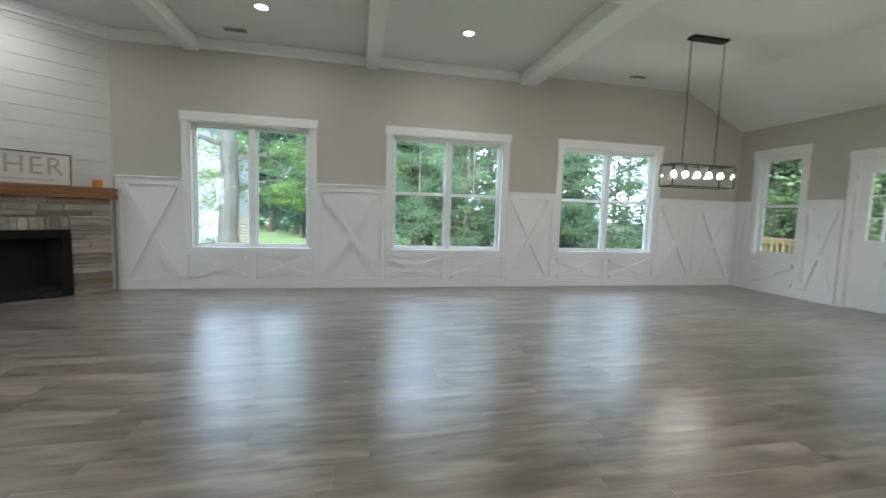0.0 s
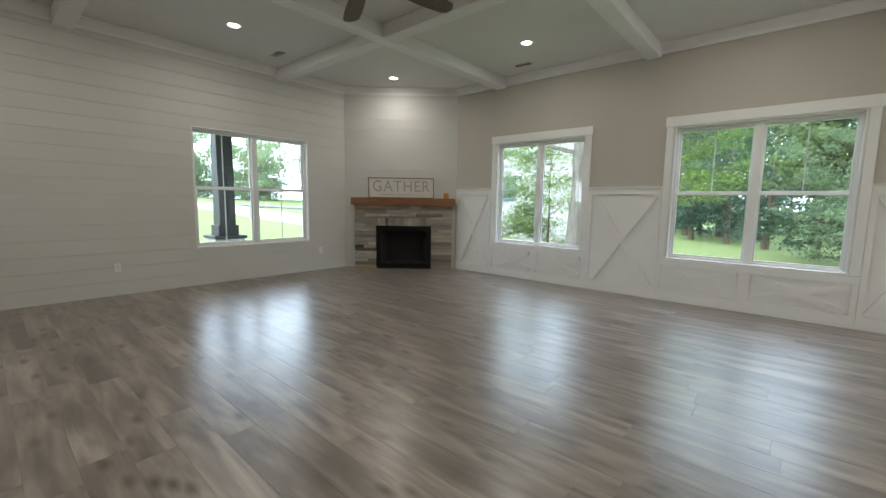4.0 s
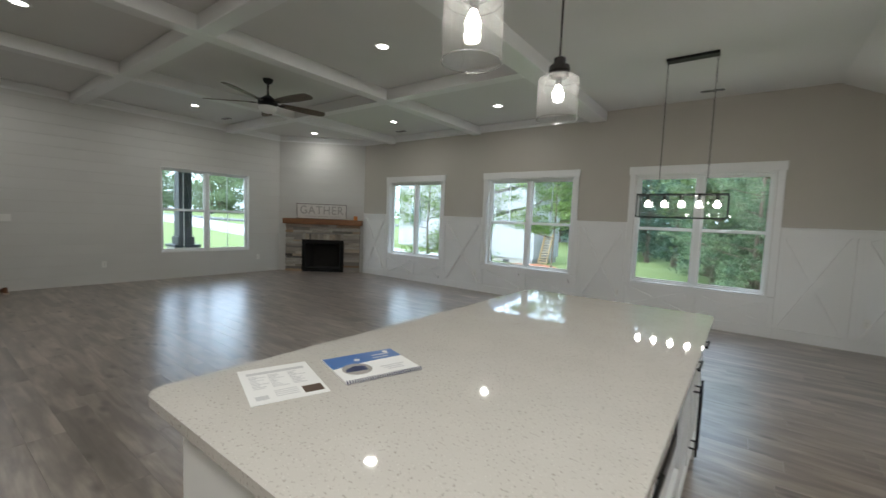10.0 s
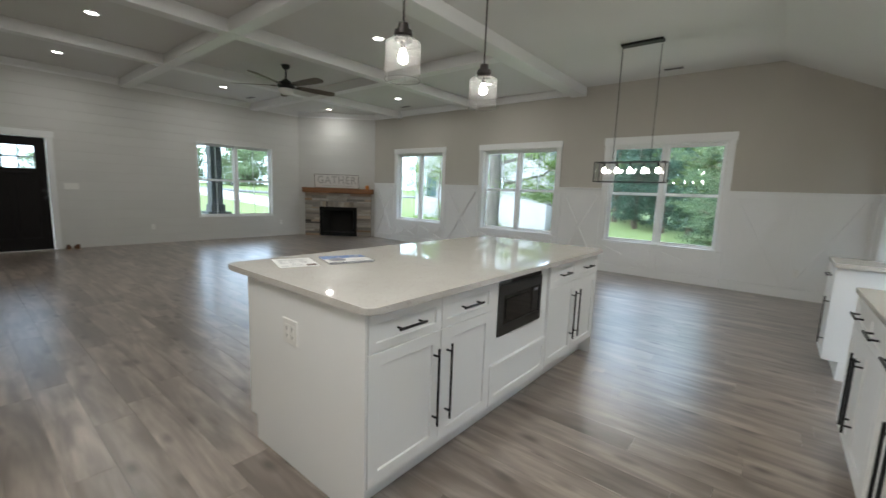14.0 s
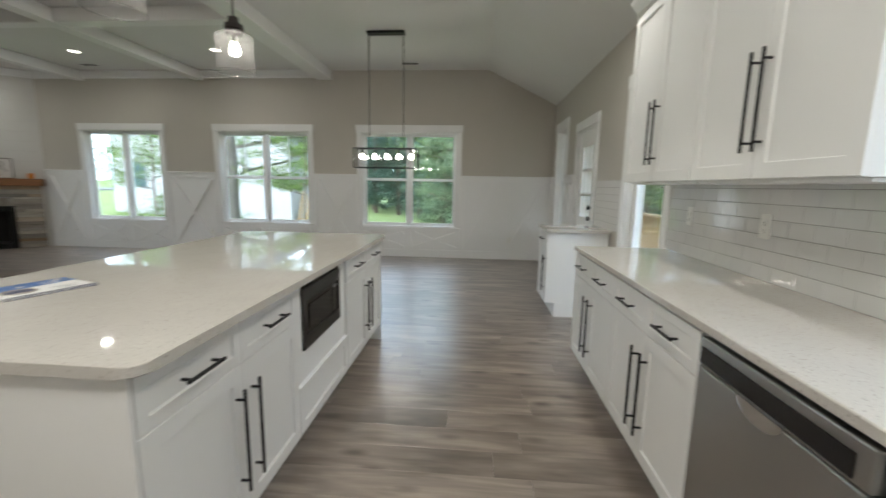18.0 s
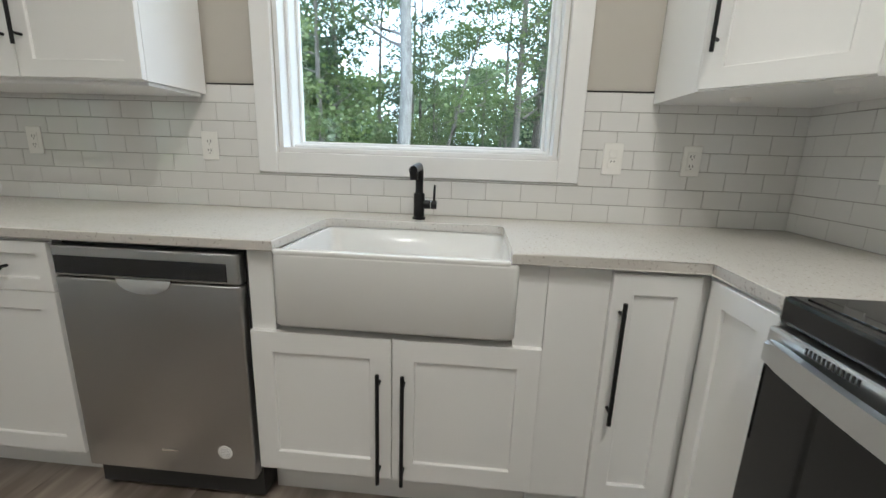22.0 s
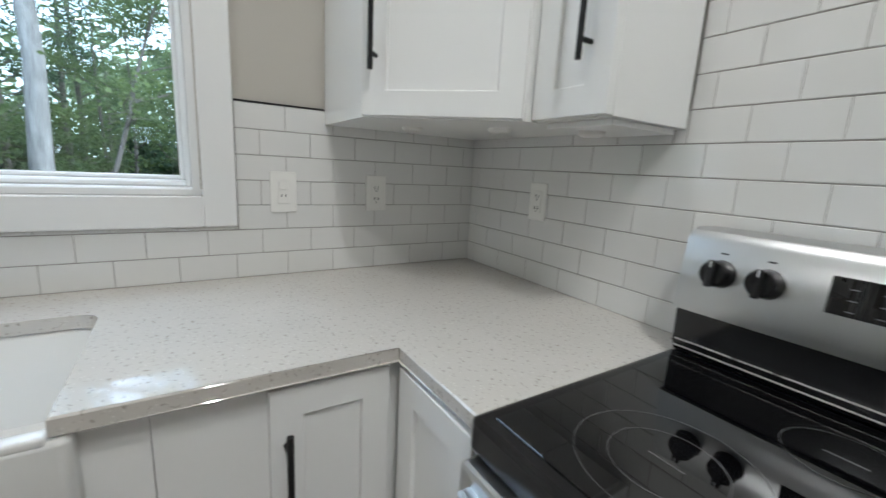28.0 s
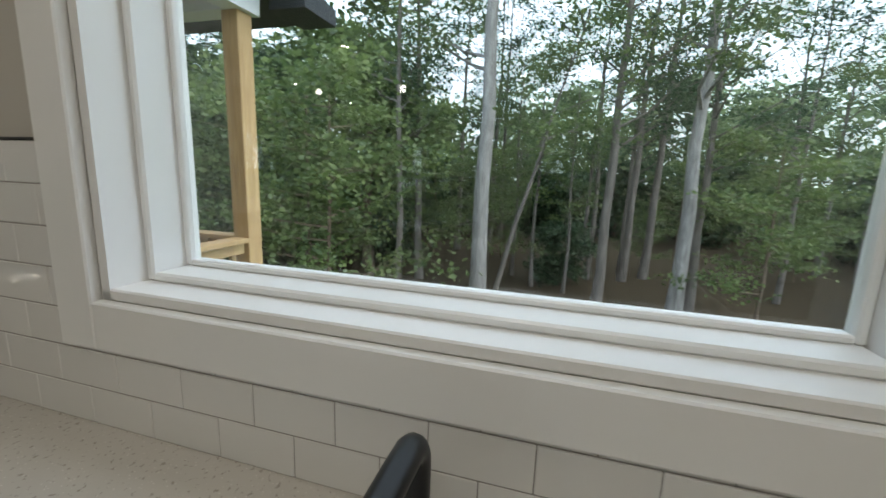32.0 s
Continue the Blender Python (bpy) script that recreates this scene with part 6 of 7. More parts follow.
bm = shaker(lng - 0.014, z1 - z0 - 0.006)
M = Matrix.Translation(P1 + dv.normalized() * 0.007 + Vector((0, 0, z0 + 0.003))) @ Matrix.Rotation(math.atan2(dv.y, dv.x), 4, "Z")
M = M @ Matrix.Translation((0, -0.001, 0)) if (M.to_3x3() @ Vector((0, -1, 0))).dot(Vector((-1, 1, 0))) > 0 else M
bm.transform(M)
dd = part("door", bm, "cabinet_paint", diag)
bar_pull(dd, 0, 0, 0.36, True, 0)
dd.children[0].matrix_basis = M @ Matrix.Translation((0.032, -0.019, 0.275))
wall_cabinet(pose(-0.596, YB + 0.010, 0, 0, 0, SOUTH), 0.197, 1, "narrow white wall cabinet beside the range", depth=0.255)
wall_cabinet(pose(-1.682, YB + 0.010, 0, 0, 0, SOUTH), 0.66, 2, "white shaker wall cabinet beside the tiled range wall")
for x, y in ((-0.21, -8.25), (-0.42, -8.40), (-0.66, -8.47)):
    pk = thing("puck_light", "small round under-cabinet puck light, off", "puck light", pose(x, y, 1.370 - (0.012 if x == -0.66 else 0)), "under-cabinet puck lights")
    bm = bmesh.new()
    lathe(bm, [(0.0, -0.012), (0.022, -0.012), (0.028, -0.008), (0.03, 0.0)], 20)
    part("housing", bm, "plate_plastic", pk, smooth=40)

# ---- papers on the island ----
sheet = thing("flyer", "printed white paper flyer lying on the island top", "paper", pose(-3.096, -6.39, CT + 0.0005, 0, 0, -19.4))
part("sheet", boxed(-0.14, 0.14, -0.108, 0.108, 0, 0.0012), "paper", sheet)
rr = random.Random(8)
bm = boxed(-0.102, -0.082, -0.088, 0.088, 0.0012, 0.0015)
for y0 in (-0.085, -0.03, 0.03):
    for k in range(10):
        x = -0.07 + 0.011 * k
        box(bm, x, x + 0.0045, y0, y0 + rr.uniform(0.015, 0.05), 0.0012, 0.0015)
for k in range(4):
    x = 0.062 + 0.013 * k
    box(bm, x, x + 0.004, -0.035, 0.03, 0.0012, 0.0015)
part("print", bm, "print_grey", sheet, "grey lines of print")
part("photo", boxed(0.068, 0.118, 0.042, 0.098, 0.0012, 0.0016), "sign_frame", sheet, "small dark photo")
part("blue_logo", boxed(0.085, 0.112, -0.09, -0.055, 0.0012, 0.0016), "print_grey", sheet, "small pale mark")
book = thing("booklet", "spiral-bound blue and white brochure on the island top", "brochure", pose(-2.997, -6.112, CT + 0.0005, 0, 0, -18))
part("cover", boxed(-0.113, 0.113, -0.136, 0.136, 0, 0.008, bevel=0.001), "paper", book)
bm = bmesh.new()
extrude_poly(bm, [(-0.111, -0.134), (-0.002, -0.134)] + [(-0.002 + 0.03 * (k / 8) ** 2 - 0.055 * k / 8, -0.134 + 0.268 * k / 8) for k in range(1, 9)] + [(-0.111, 0.134)], "z", 0.0081, 0.0086)
part("blue_band", bm, "print_blue", book, "blue upper part of the cover")
bm = bmesh.new()
cyl(bm, (0.028, -0.062, 0.0083), (0.028, -0.062, 0.0090), 0.05, n=32)
pic = part("round_picture", bm, "foundation_block", book, "round grey picture of a house")
bm = bmesh.new()
extrude_poly(bm, [(0.02, -0.10), (0.045, -0.105), (0.05, -0.03), (0.012, -0.028), (0.0, -0.062)], "z", 0.00905, 0.0093)
part("picture_shape", bm, "print_navy", pic)
for x, y in ((-0.088, 0.098), (-0.052, -0.03)):
    bm = bmesh.new()
    cyl(bm, (x, y, 0.0087), (x, y, 0.0092), 0.011, n=20)
    part("cover_mark", bm, "sign_white", book)
for x, y, hw, mat in ((-0.07, 0.07, 0.035, "sign_white"), (-0.045, 0.06, 0.03, "sign_white"), (0.045, 0.06, 0.045, "print_grey"), (0.06, 0.055, 0.035, "print_grey"), (0.075, 0.06, 0.03, "print_grey")):
    part("text_bar", boxed(x - 0.003, x + 0.003, y - hw, y + hw, 0.0086, 0.0089), mat, book)
bm = bmesh.new()
for k in range(32):
    y = -0.132 + 0.0085 * k
    ring = [(0.115 + 0.006 * math.cos(a), y, 0.004 + 0.007 * math.sin(a)) for a in [j * math.pi / 4 for j in range(9)]]
    tube(bm, ring, 0.0016, 5)
part("spiral_binding", bm, "print_navy", book, "dark blue spiral binding")

# ---- ground ----
def ground_z(x, y):
    """Height of the ground: level by the front, falling away behind the sink wall and past the windows."""
    z = -0.55
    z -= 2.3 * min(1.0, max(0.0, (x + 3.0) / 14.0))
    z -= 0.05 * min(22.0, max(0.0, y))
    z += 0.05 * min(60.0, max(0.0, -x - 15))
    return z
bm = bmesh.new()
xs = [-400, -250, -160, -110, -80] + [-64 + 4 * i for i in range(34)] + [80, 110, 160, 250, 400]
grid = [[bm.verts.new((x, y, ground_z(x, y) + 0.12 * noise.noise((x * 0.13, y * 0.13, 0)))) for y in xs] for x in xs]
for i in range(len(xs) - 1):
    for j in range(len(xs) - 1):
        bm.faces.new((grid[i][j], grid[i + 1][j], grid[i + 1][j + 1], grid[i][j + 1]))
setting("ground", bm, "lawn", "green lawn with leaf litter under the trees", "ground", smooth=60)

# ---- trees ----
def leaf_cloud(name, centres, per, spread, size, mat, seed):
    """Many small folded leaves scattered round twig ends, in one mesh."""
    g = np.random.default_rng(seed)
    c = np.repeat(np.array(centres, float), per, axis=0)
    n = len(c)
    c = c + g.normal(size=(n, 3)) * np.array(spread)
    d = g.normal(size=(n, 3))
    d /= np.linalg.norm(d, axis=1)[:, None]
    d[:, 2] *= 0.55
    s = np.cross(d, g.normal(size=(n, 3)))
    s /= np.linalg.norm(s, axis=1)[:, None]
    k = (size * g.uniform(0.6, 1.35, n))[:, None]
    v = np.stack([c, c + d * k * 0.5 + s * k * 0.32, c + d * k, c + d * k * 0.5 - s * k * 0.32], 1).reshape(-1, 3)
    f = np.arange(4 * n).reshape(-1, 4)
    me = bpy.data.meshes.new(name)
    me.from_pydata(v.tolist(), [], f.tolist())
    me.materials.append(MATS[mat])
    return me


def grow(seed, height, radius, first, limbs, reach, lean=0.0, rise=0.5, twigs=4):
    """A trunk with limbs: the bars as (points, radii), and the twig ends."""
    rr = random.Random(seed)
    trunk, rad = [], []
    ox = oy = 0.0
    n = 9
    for i in range(n + 1):
        t = i / n
        trunk.append(Vector((ox + lean * t * height, oy, height * t)))
        rad.append(radius * (1.15 - 0.95 * t) + (0.35 * radius if i == 0 else 0))
        ox += rr.uniform(-1, 1) * 0.006 * height
        oy += rr.uniform(-1, 1) * 0.006 * height
    bars, ends = [(trunk, rad)], []
    for k in range(limbs):
        t = first + (0.97 - first) * (k + rr.random()) / limbs
        i = min(n - 1, int(t * n))
        p = trunk[i].lerp(trunk[i + 1], t * n - i)
        a = rr.random() * 2 * math.pi
        ln = reach * (1.1 - 0.6 * abs(t - 0.6)) * rr.uniform(0.6, 1.15)
        q = [p]
        for j in range(1, 4):
            q.append(p + Vector((math.cos(a), math.sin(a), 0)) * ln * j / 3 + Vector((rr.uniform(-0.2, 0.2), rr.uniform(-0.2, 0.2), rise * ln * (j / 3) ** 1.3)))
        r0 = radius * (1.0 - t) * 0.45 + 0.012
        bars.append((q, [r0, r0 * 0.75, r0 * 0.5, r0 * 0.2]))
        ends += [q[2], q[3]]
        for _ in range(twigs):
            s = q[rr.choice((1, 2, 3))]
            e = s + Vector((rr.uniform(-1, 1), rr.uniform(-1, 1), rr.uniform(-0.3, 0.7))) * ln * 0.4
            bars.append(([s, s.lerp(e, 0.5) + Vector((0, 0, 0.05)), e], [r0 * 0.35, r0 * 0.25, 0.004]))
            ends.append(e)
    return bars, ends


def bars_mesh(bm, bars, n=7):
    for pts, rad in bars:
        rows = []
        for i, p in enumerate(pts):
            d = (pts[min(i + 1, len(pts) - 1)] - pts[max(i - 1, 0)]).normalized()
            s = d.orthogonal().normalized()
            o = d.cross(s)
            rows.append([bm.verts.new(p + rad[i] * (math.cos(2 * math.pi * k / n) * s + math.sin(2 * math.pi * k / n) * o)) for k in range(n)])
        for a, b in zip(rows, rows[1:]):
            for k in range(n):
                bm.faces.new((a[k], a[(k + 1) % n], b[(k + 1) % n], b[k]))


def tree(label, seed, height, radius, first, limbs, reach, bark_mat, leaf_mat, per, spread, size, lean=0.0, rise=0.5, group="", twigs=4):
    tr = thing("tree", label, "tree", pose(0, 0, -60), group)
    bars, ends = grow(seed, height, radius, first, limbs, reach, lean, rise, twigs)
    bm = bmesh.new()
    bars_mesh(bm, bars[:1], 12)
    part("trunk", bm, bark_mat, tr, smooth=70)
    bm = bmesh.new()
    bars_mesh(bm, bars[1:], 4)
    part("limbs", bm, bark_mat, tr, smooth=70)
    ob = new("crown", leaf_cloud("crown", [tuple(e) for e in ends], per, spread, size, leaf_mat, seed))
    ob.parent = tr
    return tr


def plant(tr, x, y, turn, scale=1.0, sink=0.15):
    m = pose(x, y, ground_z(x, y) - sink, 0, 0, turn) @ Matrix.Diagonal((scale, scale, scale, 1))
    if tr.matrix_basis.translation.z < -50:
        tr.matrix_basis = m
        return tr
    ob = copy_thing(tr, pose(0, 0, 0))
    ob.matrix_basis = m
    return ob


rt = random.Random(21)
pale = tree("tall tree with a pale grey trunk and a thin leafy crown", 3, 17.0, 0.195, 0.36, 15, 3.2, "bark_pale", "leaf_mid", 98, (0.36, 0.36, 0.10), 0.13, 0.004, group="woodland trees", twigs=2)
slim = tree("slender leaning woodland tree with grey bark", 8, 13.0, 0.10, 0.36, 13, 2.6, "bark_grey", "leaf_mid", 98, (0.36, 0.36, 0.10), 0.13, 0.02, group="woodland trees", twigs=2)
fork = tree("grey-barked woodland tree with spreading limbs", 14, 14.5, 0.14, 0.34, 16, 3.4, "bark_grey", "leaf_dark", 88, (0.36, 0.36, 0.11), 0.14, -0.01, 0.8, group="woodland trees", twigs=2)
under = tree("low leafy understorey tree", 19, 5.5, 0.05, 0.25, 16, 2.0, "bark_brown", "leaf_mid", 52, (0.30, 0.30, 0.10), 0.13, 0.02, 0.25, group="woodland trees", twigs=4)
thicket = tree("dense dark thicket under the trees", 23, 5.0, 0.06, 0.04, 20, 2.2, "bark_brown", "leaf_dark", 50, (0.45, 0.45, 0.3), 0.34, 0.0, 0.3, group="thickets", twigs=3)
bushy = tree("dense dark green tree at the wood's edge", 27, 11.0, 0.20, 0.06, 28, 3.2, "bark_brown", "leaf_dark", 44, (0.5, 0.5, 0.28), 0.34, 0.0, 0.3, group="wood edge trees", twigs=4)
broad = tree("broad mid-green tree at the wood's edge", 31, 12.0, 0.24, 0.10, 28, 3.8, "bark_brown", "leaf_mid", 44, (0.52, 0.52, 0.3), 0.34, 0.0, 0.4, group="wood edge trees", twigs=4)
edge = tree("leafy green tree close to the house", 33, 11.0, 0.13, 0.05, 28, 3.4, "bark_brown", "leaf_edge", 120, (0.30, 0.30, 0.15), 0.14, 0.0, 0.3, group="wood edge trees", twigs=3)
pine = tree("dark conifer behind the lawn", 37, 15.0, 0.22, 0.08, 40, 2.4, "bark_brown", "leaf_pine", 44, (0.4, 0.4, 0.2), 0.26, 0.0, -0.05, group="conifers", twigs=3)

leaning = tree("thin woodland tree leaning well over", 9, 9.0, 0.075, 0.5, 9, 1.8, "bark_grey", "leaf_mid", 60, (0.4, 0.4, 0.12), 0.13, 0.27, group="woodland trees", twigs=2)
far = tree("broad far tree, leaves paled to stand for haze", 63, 12.0, 0.24, 0.02, 26, 5.5, "bark_brown", "leaf_far_hazed", 44, (0.8, 0.8, 0.45), 0.5, 0.0, 0.4, group="roadside trees", twigs=3)

# the wood behind the sink wall
plant(pale, 9.6, -5.35, 20)
plant(pale, 12.0, -10.55, 140, 0.95)
plant(fork, 12.5, -8.5, 70)
plant(slim, 11.5, -2.25, 200, 1.05)
plant(leaning, 11.2, -5.3, -90)
plant(slim, 15.5, -6.35, -20, 0.7)
plant(slim, 17.0, -5.4, 80, 0.75)
plant(slim, 15.0, -7.55, 140, 0.6)
plant(fork, 14.0, -11.5, 10, 0.9)
plant(under, 6.6, -2.9, 30, 1.0)
plant(under, 8.4, -1.2, 140, 1.1)
plant(under, 15.2, -4.4, 10, 0.95)
plant(under, 12.2, -12.6, 220, 1.0)
for k in range(16):
    x = rt.uniform(15, 27)
    plant(under if k % 3 else thicket, x, -6.5 + rt.uniform(-1, 1) * (2 + 0.9 * x), rt.uniform(0, 360), rt.uniform(0.4, 0.75))
for x, y, k, s in ((9.5, 2.2, under, 1.2), (13, 5.0, bushy, 0.8), (16, 1.0, broad, 0.9), (19, 7.5, bushy, 1.0), (21, 2.5, bushy, 1.0), (14.5, 10.5, broad, 1.0), (24, 12, bushy, 1.1)):
    plant(k, x, y, rt.uniform(0, 360), s)
for i in range(50):
    x = rt.uniform(14.5, 33)
    y = -6.5 + rt.uniform(-1.05, 1.15) * (4 + 0.95 * x)
    kind = rt.choice((slim, slim, fork, fork, slim, slim, under, fork))
    plant(kind, x, y, rt.uniform(0, 360), rt.uniform(0.75, 1.15))
for i in range(26):
    x = rt.uniform(27, 33)
    plant(thicket if i % 2 else under, x, -44 + 2.9 * i + rt.uniform(-1, 1), rt.uniform(0, 360), rt.uniform(0.8, 1.2))
# back row mixes in the paled far trees, their colour imitating depth haze
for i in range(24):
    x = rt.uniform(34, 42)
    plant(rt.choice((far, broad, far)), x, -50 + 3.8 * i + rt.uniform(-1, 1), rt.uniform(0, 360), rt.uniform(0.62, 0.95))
# the wood's edge past the three windows
for x, y, k, s in ((-1.7, 12.5, edge, 0.72), (0.5, 10.5, edge, 0.66), (3.6, 8.8, edge, 0.68), (-3.2, 17.5, edge, 0.75), (-1.4, 17.0, edge, 0.8), (2.6, 14.5, bushy, 0.85), (6.5, 12.0, edge, 0.8),
                   (5.4, 5.8, under, 1.2), (7.4, 3.2, under, 1.2), (9.5, 7.0, bushy, 0.9), (-6.5, 30, pine, 0.8), (-9.0, 33, pine, 0.75), (-11.8, 35, pine, 0.8), (-4.0, 26, pine, 0.85), (-2.6, 24, broad, 0.9),
                   (-13.2, 40, pine, 1.1), (-10.5, 41, pine, 1.2), (-16.5, 44, pine, 1.15), (-7.5, 38, pine, 1.0), (-1.5, 23, bushy, 1.1), (2.0, 21, broad, 1.2), (7.0, 18, bushy, 1.2), (-20, 48, pine, 1.2)):
    plant(k, x, y, rt.uniform(0, 360), s)
for i in range(16):
    plant(rt.choice((bushy, broad, pine)), -24 + 3.4 * i, 52 + rt.uniform(-3, 3), rt.uniform(0, 360), rt.uniform(1.0, 1.4))
# the shade tree and a sapling by the windows
shade = tree("large grey-barked shade tree close to the house", 44, 13.0, 0.27, 0.2, 16, 3.6, "bark_grey", "leaf_bright", 90, (0.42, 0.42, 0.16), 0.085, 0.0, 0.3, twigs=6)
plant(shade, -10.5, 7.2, 35)
sap = tree("slim sapling on the side lawn", 52, 5.4, 0.035, 0.3, 16, 1.6, "bark_brown", "leaf_bright", 150, (0.26, 0.26, 0.07), 0.085, 0.0, 0.4, twigs=4)
plant(sap, -7.6, 7.0, 0)
young = tree("young bright green tree beside the house", 58, 5.2, 0.05, 0.12, 20, 1.7, "bark_brown", "leaf_bright", 120, (0.28, 0.28, 0.14), 0.08, 0.0, 0.3, twigs=4)
plant(young, -13.7, 7.4, 0)
plant(young, -12.1, 8.4, 120, 0.95)
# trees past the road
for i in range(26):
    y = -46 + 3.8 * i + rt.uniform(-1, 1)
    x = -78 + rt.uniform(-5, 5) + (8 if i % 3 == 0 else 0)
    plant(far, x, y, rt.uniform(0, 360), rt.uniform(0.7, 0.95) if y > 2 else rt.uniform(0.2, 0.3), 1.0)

# ---- driveway and road ----
def strip(name, pts, width, mat, label, cat):
    """A flat strip laid on the ground along pts."""
    bm = bmesh.new()
    rows = []
    pts = [tuple(Vector(p).lerp(Vector(q), k / 4)) for p, q in zip(pts, pts[1:]) for k in range(4)] + [pts[-1]]
    for i, p in enumerate(pts):
        a, b = Vector(pts[max(i - 1, 0)]), Vector(pts[min(i + 1, len(pts) - 1)])
        s = Vector((-(b - a).y, (b - a).x)).normalized() * width / 2
        for sg, drop in ((1.06, -0.3), (1, 0.16), (-1, 0.16), (-1.06, -0.3)):
            q = Vector(p) + sg * s
            rows.append(bm.verts.new((q.x, q.y, ground_z(q.x, q.y) + drop)))
    for i in range(0, len(rows) - 4, 4):
        for k in range(3):
            bm.faces.new((rows[i + k], rows[i + k + 1], rows[i + k + 5], rows[i + k + 4]))
    setting(name, bm, mat, label, cat)
strip("driveway", [(-15, 16), (-18, 13.4), (-22, 11.6), (-26, 10.4), (-30, 9.7), (-36, 9.0), (-42, 8.4), (-48, 8)], 5.6, "concrete", "pale concrete driveway across the front lawn", "driveway")
strip("road", [(-50, -70), (-50, -20), (-50, 20), (-50, 70)], 3.6, "asphalt", "grey road beyond the front lawn", "road")

# ---- front porch ----
porch = tagged(new("porch"), "front porch slab with a pale ceiling", "porch", "", "structure")
part("slab", boxed(-14.1, XF - 0.161, -9.0, -0.6, -0.6, -0.06), "concrete", porch)
part("porch_ceiling", boxed(-14.2, XF - 0.161, -9.0, -0.4, 3.02, 3.10), "soffit_blue", porch)
part("porch_beam", boxed(-13.75, -13.5, -9.0, -0.4, 2.82, 3.02), "column_black", porch)
part("roof_edge", boxed(-14.4, XF - 0.161, -9.0, -0.3, 3.105, 3.3), "roof_shingle", porch)
def porch_column(y):
    col = thing("porch_column", "square black porch column on a stone base", "porch column", pose(-13.62, y, -0.06), "porch columns")
    bm = bmesh.new()
    extrude_poly(bm, [(-0.17, 0.62), (0.17, 0.62), (0.125, 2.88), (-0.125, 2.88)], "y", -0.15, 0.15)
    part("shaft", bm, "column_black", col)
    part("foot_trim", boxed(-0.2, 0.2, -0.19, 0.19, 0.60, 0.80, bevel=0.006), "column_black", col)
    part("cap_trim", boxed(-0.17, 0.17, -0.18, 0.18, 2.72, 2.882, bevel=0.006), "column_black", col)
    part("cap_stone", boxed(-0.31, 0.31, -0.31, 0.31, 0.535, 0.60, bevel=0.012), "column_black", col, "blue-grey cap stone")
    rs2 = random.Random(4)
    for r in range(5):
        z = 0.107 * r
        for side in range(4):
            x = -0.27
            while x < 0.26:
                e = min(x + rs2.uniform(0.12, 0.3), 0.27)
                if 0.27 - e < 0.07:
                    e = 0.27
                bm = boxed(x + 0.003, e - 0.003, -0.28 - rs2.uniform(0, 0.012), -0.2, z + 0.003, z + 0.104, bevel=0.008)
                bm.transform(Matrix.Rotation(radians(90 * side), 4, "Z"))
                part("stone", bm, "porch_stone", col)
                x = e
    return col
porch_column(-2.72)
porch_column(-5.6)

# ---- deck ----
deck = tagged(new("deck"), "pine deck outside the back doors", "deck", "", "structure")
part("frame", boxed(0.165, 2.35, -5.0, 2.1, -0.32, -0.11), "treated_pine", deck)
for k in range(50):
    y = -5.0 + 0.142 * k
    part("deck_board", boxed(0.165, 2.4, y, y + 0.136, -0.11, -0.07, bevel=0.004), "treated_pine", deck)
for x, y in ((2.25, -4.84), (2.25, 2.0), (2.25, -1.4)):
    po = thing("deck_post", "square pine deck post carrying the roof", "post", pose(x, y, 0), "deck posts")
    part("shaft", boxed(-0.075, 0.075, -0.075, 0.075, ground_z(x, y) - 0.1, 2.52, bevel=0.006), "treated_pine", po)
def railing(at, length):
    ra2 = thing("deck_railing", "pine deck railing with square balusters", "railing", at, "deck railings")
    part("top_rail", boxed(0, length, -0.07, 0.07, 0.83, 0.868, bevel=0.004), "treated_pine", ra2)
    part("upper_rail", boxed(0, length, -0.02, 0.02, 0.74, 0.829, bevel=0.003), "treated_pine", ra2)
    part("lower_rail", boxed(0, length, -0.02, 0.02, 0.0, 0.089, bevel=0.003), "treated_pine", ra2)
    n = int(length / 0.125)
    for k in range(n):
        x = (k + 0.5) * length / n
        part("baluster", boxed(x - 0.018, x + 0.018, 0.021, 0.057, 0.01, 0.82), "treated_pine", ra2)
railing(pose(2.25, -4.77, -0.04, 0, 0, 90), 3.27)
railing(pose(2.25, -1.3, -0.04, 0, 0, 90), 3.2)
railing(pose(0.17, -4.87, -0.04), 1.98)
railing(pose(0.17, 2.0, -0.04), 1.98)
dr = tagged(new("deck_roof"), "pale gabled deck roof with a dark fascia", "roof", "", "structure")
part("frieze_board", boxed(0.165, 2.36, -4.96, -4.80, 2.52, 2.80), "soffit_blue", dr)
part("side_beam", boxed(2.16, 2.34, -4.79, 2.1, 2.52, 2.78), "soffit_blue", dr)
part("roof_ceiling", boxed(0.165, 2.16, -4.79, 2.1, 2.70, 2.74), "soffit_blue", dr)
bm = bmesh.new()
extrude_poly(bm, [(0.165, 3.6), (0.165, 3.45), (2.85, 2.62), (2.85, 2.78)], "y", -5.25, 2.4)
part("roof_deck", bm, "column_black", dr)
part("fascia", boxed(2.45, 2.9, -5.3, -4.97, 2.60, 2.74, bevel=0.004), "column_black", dr)

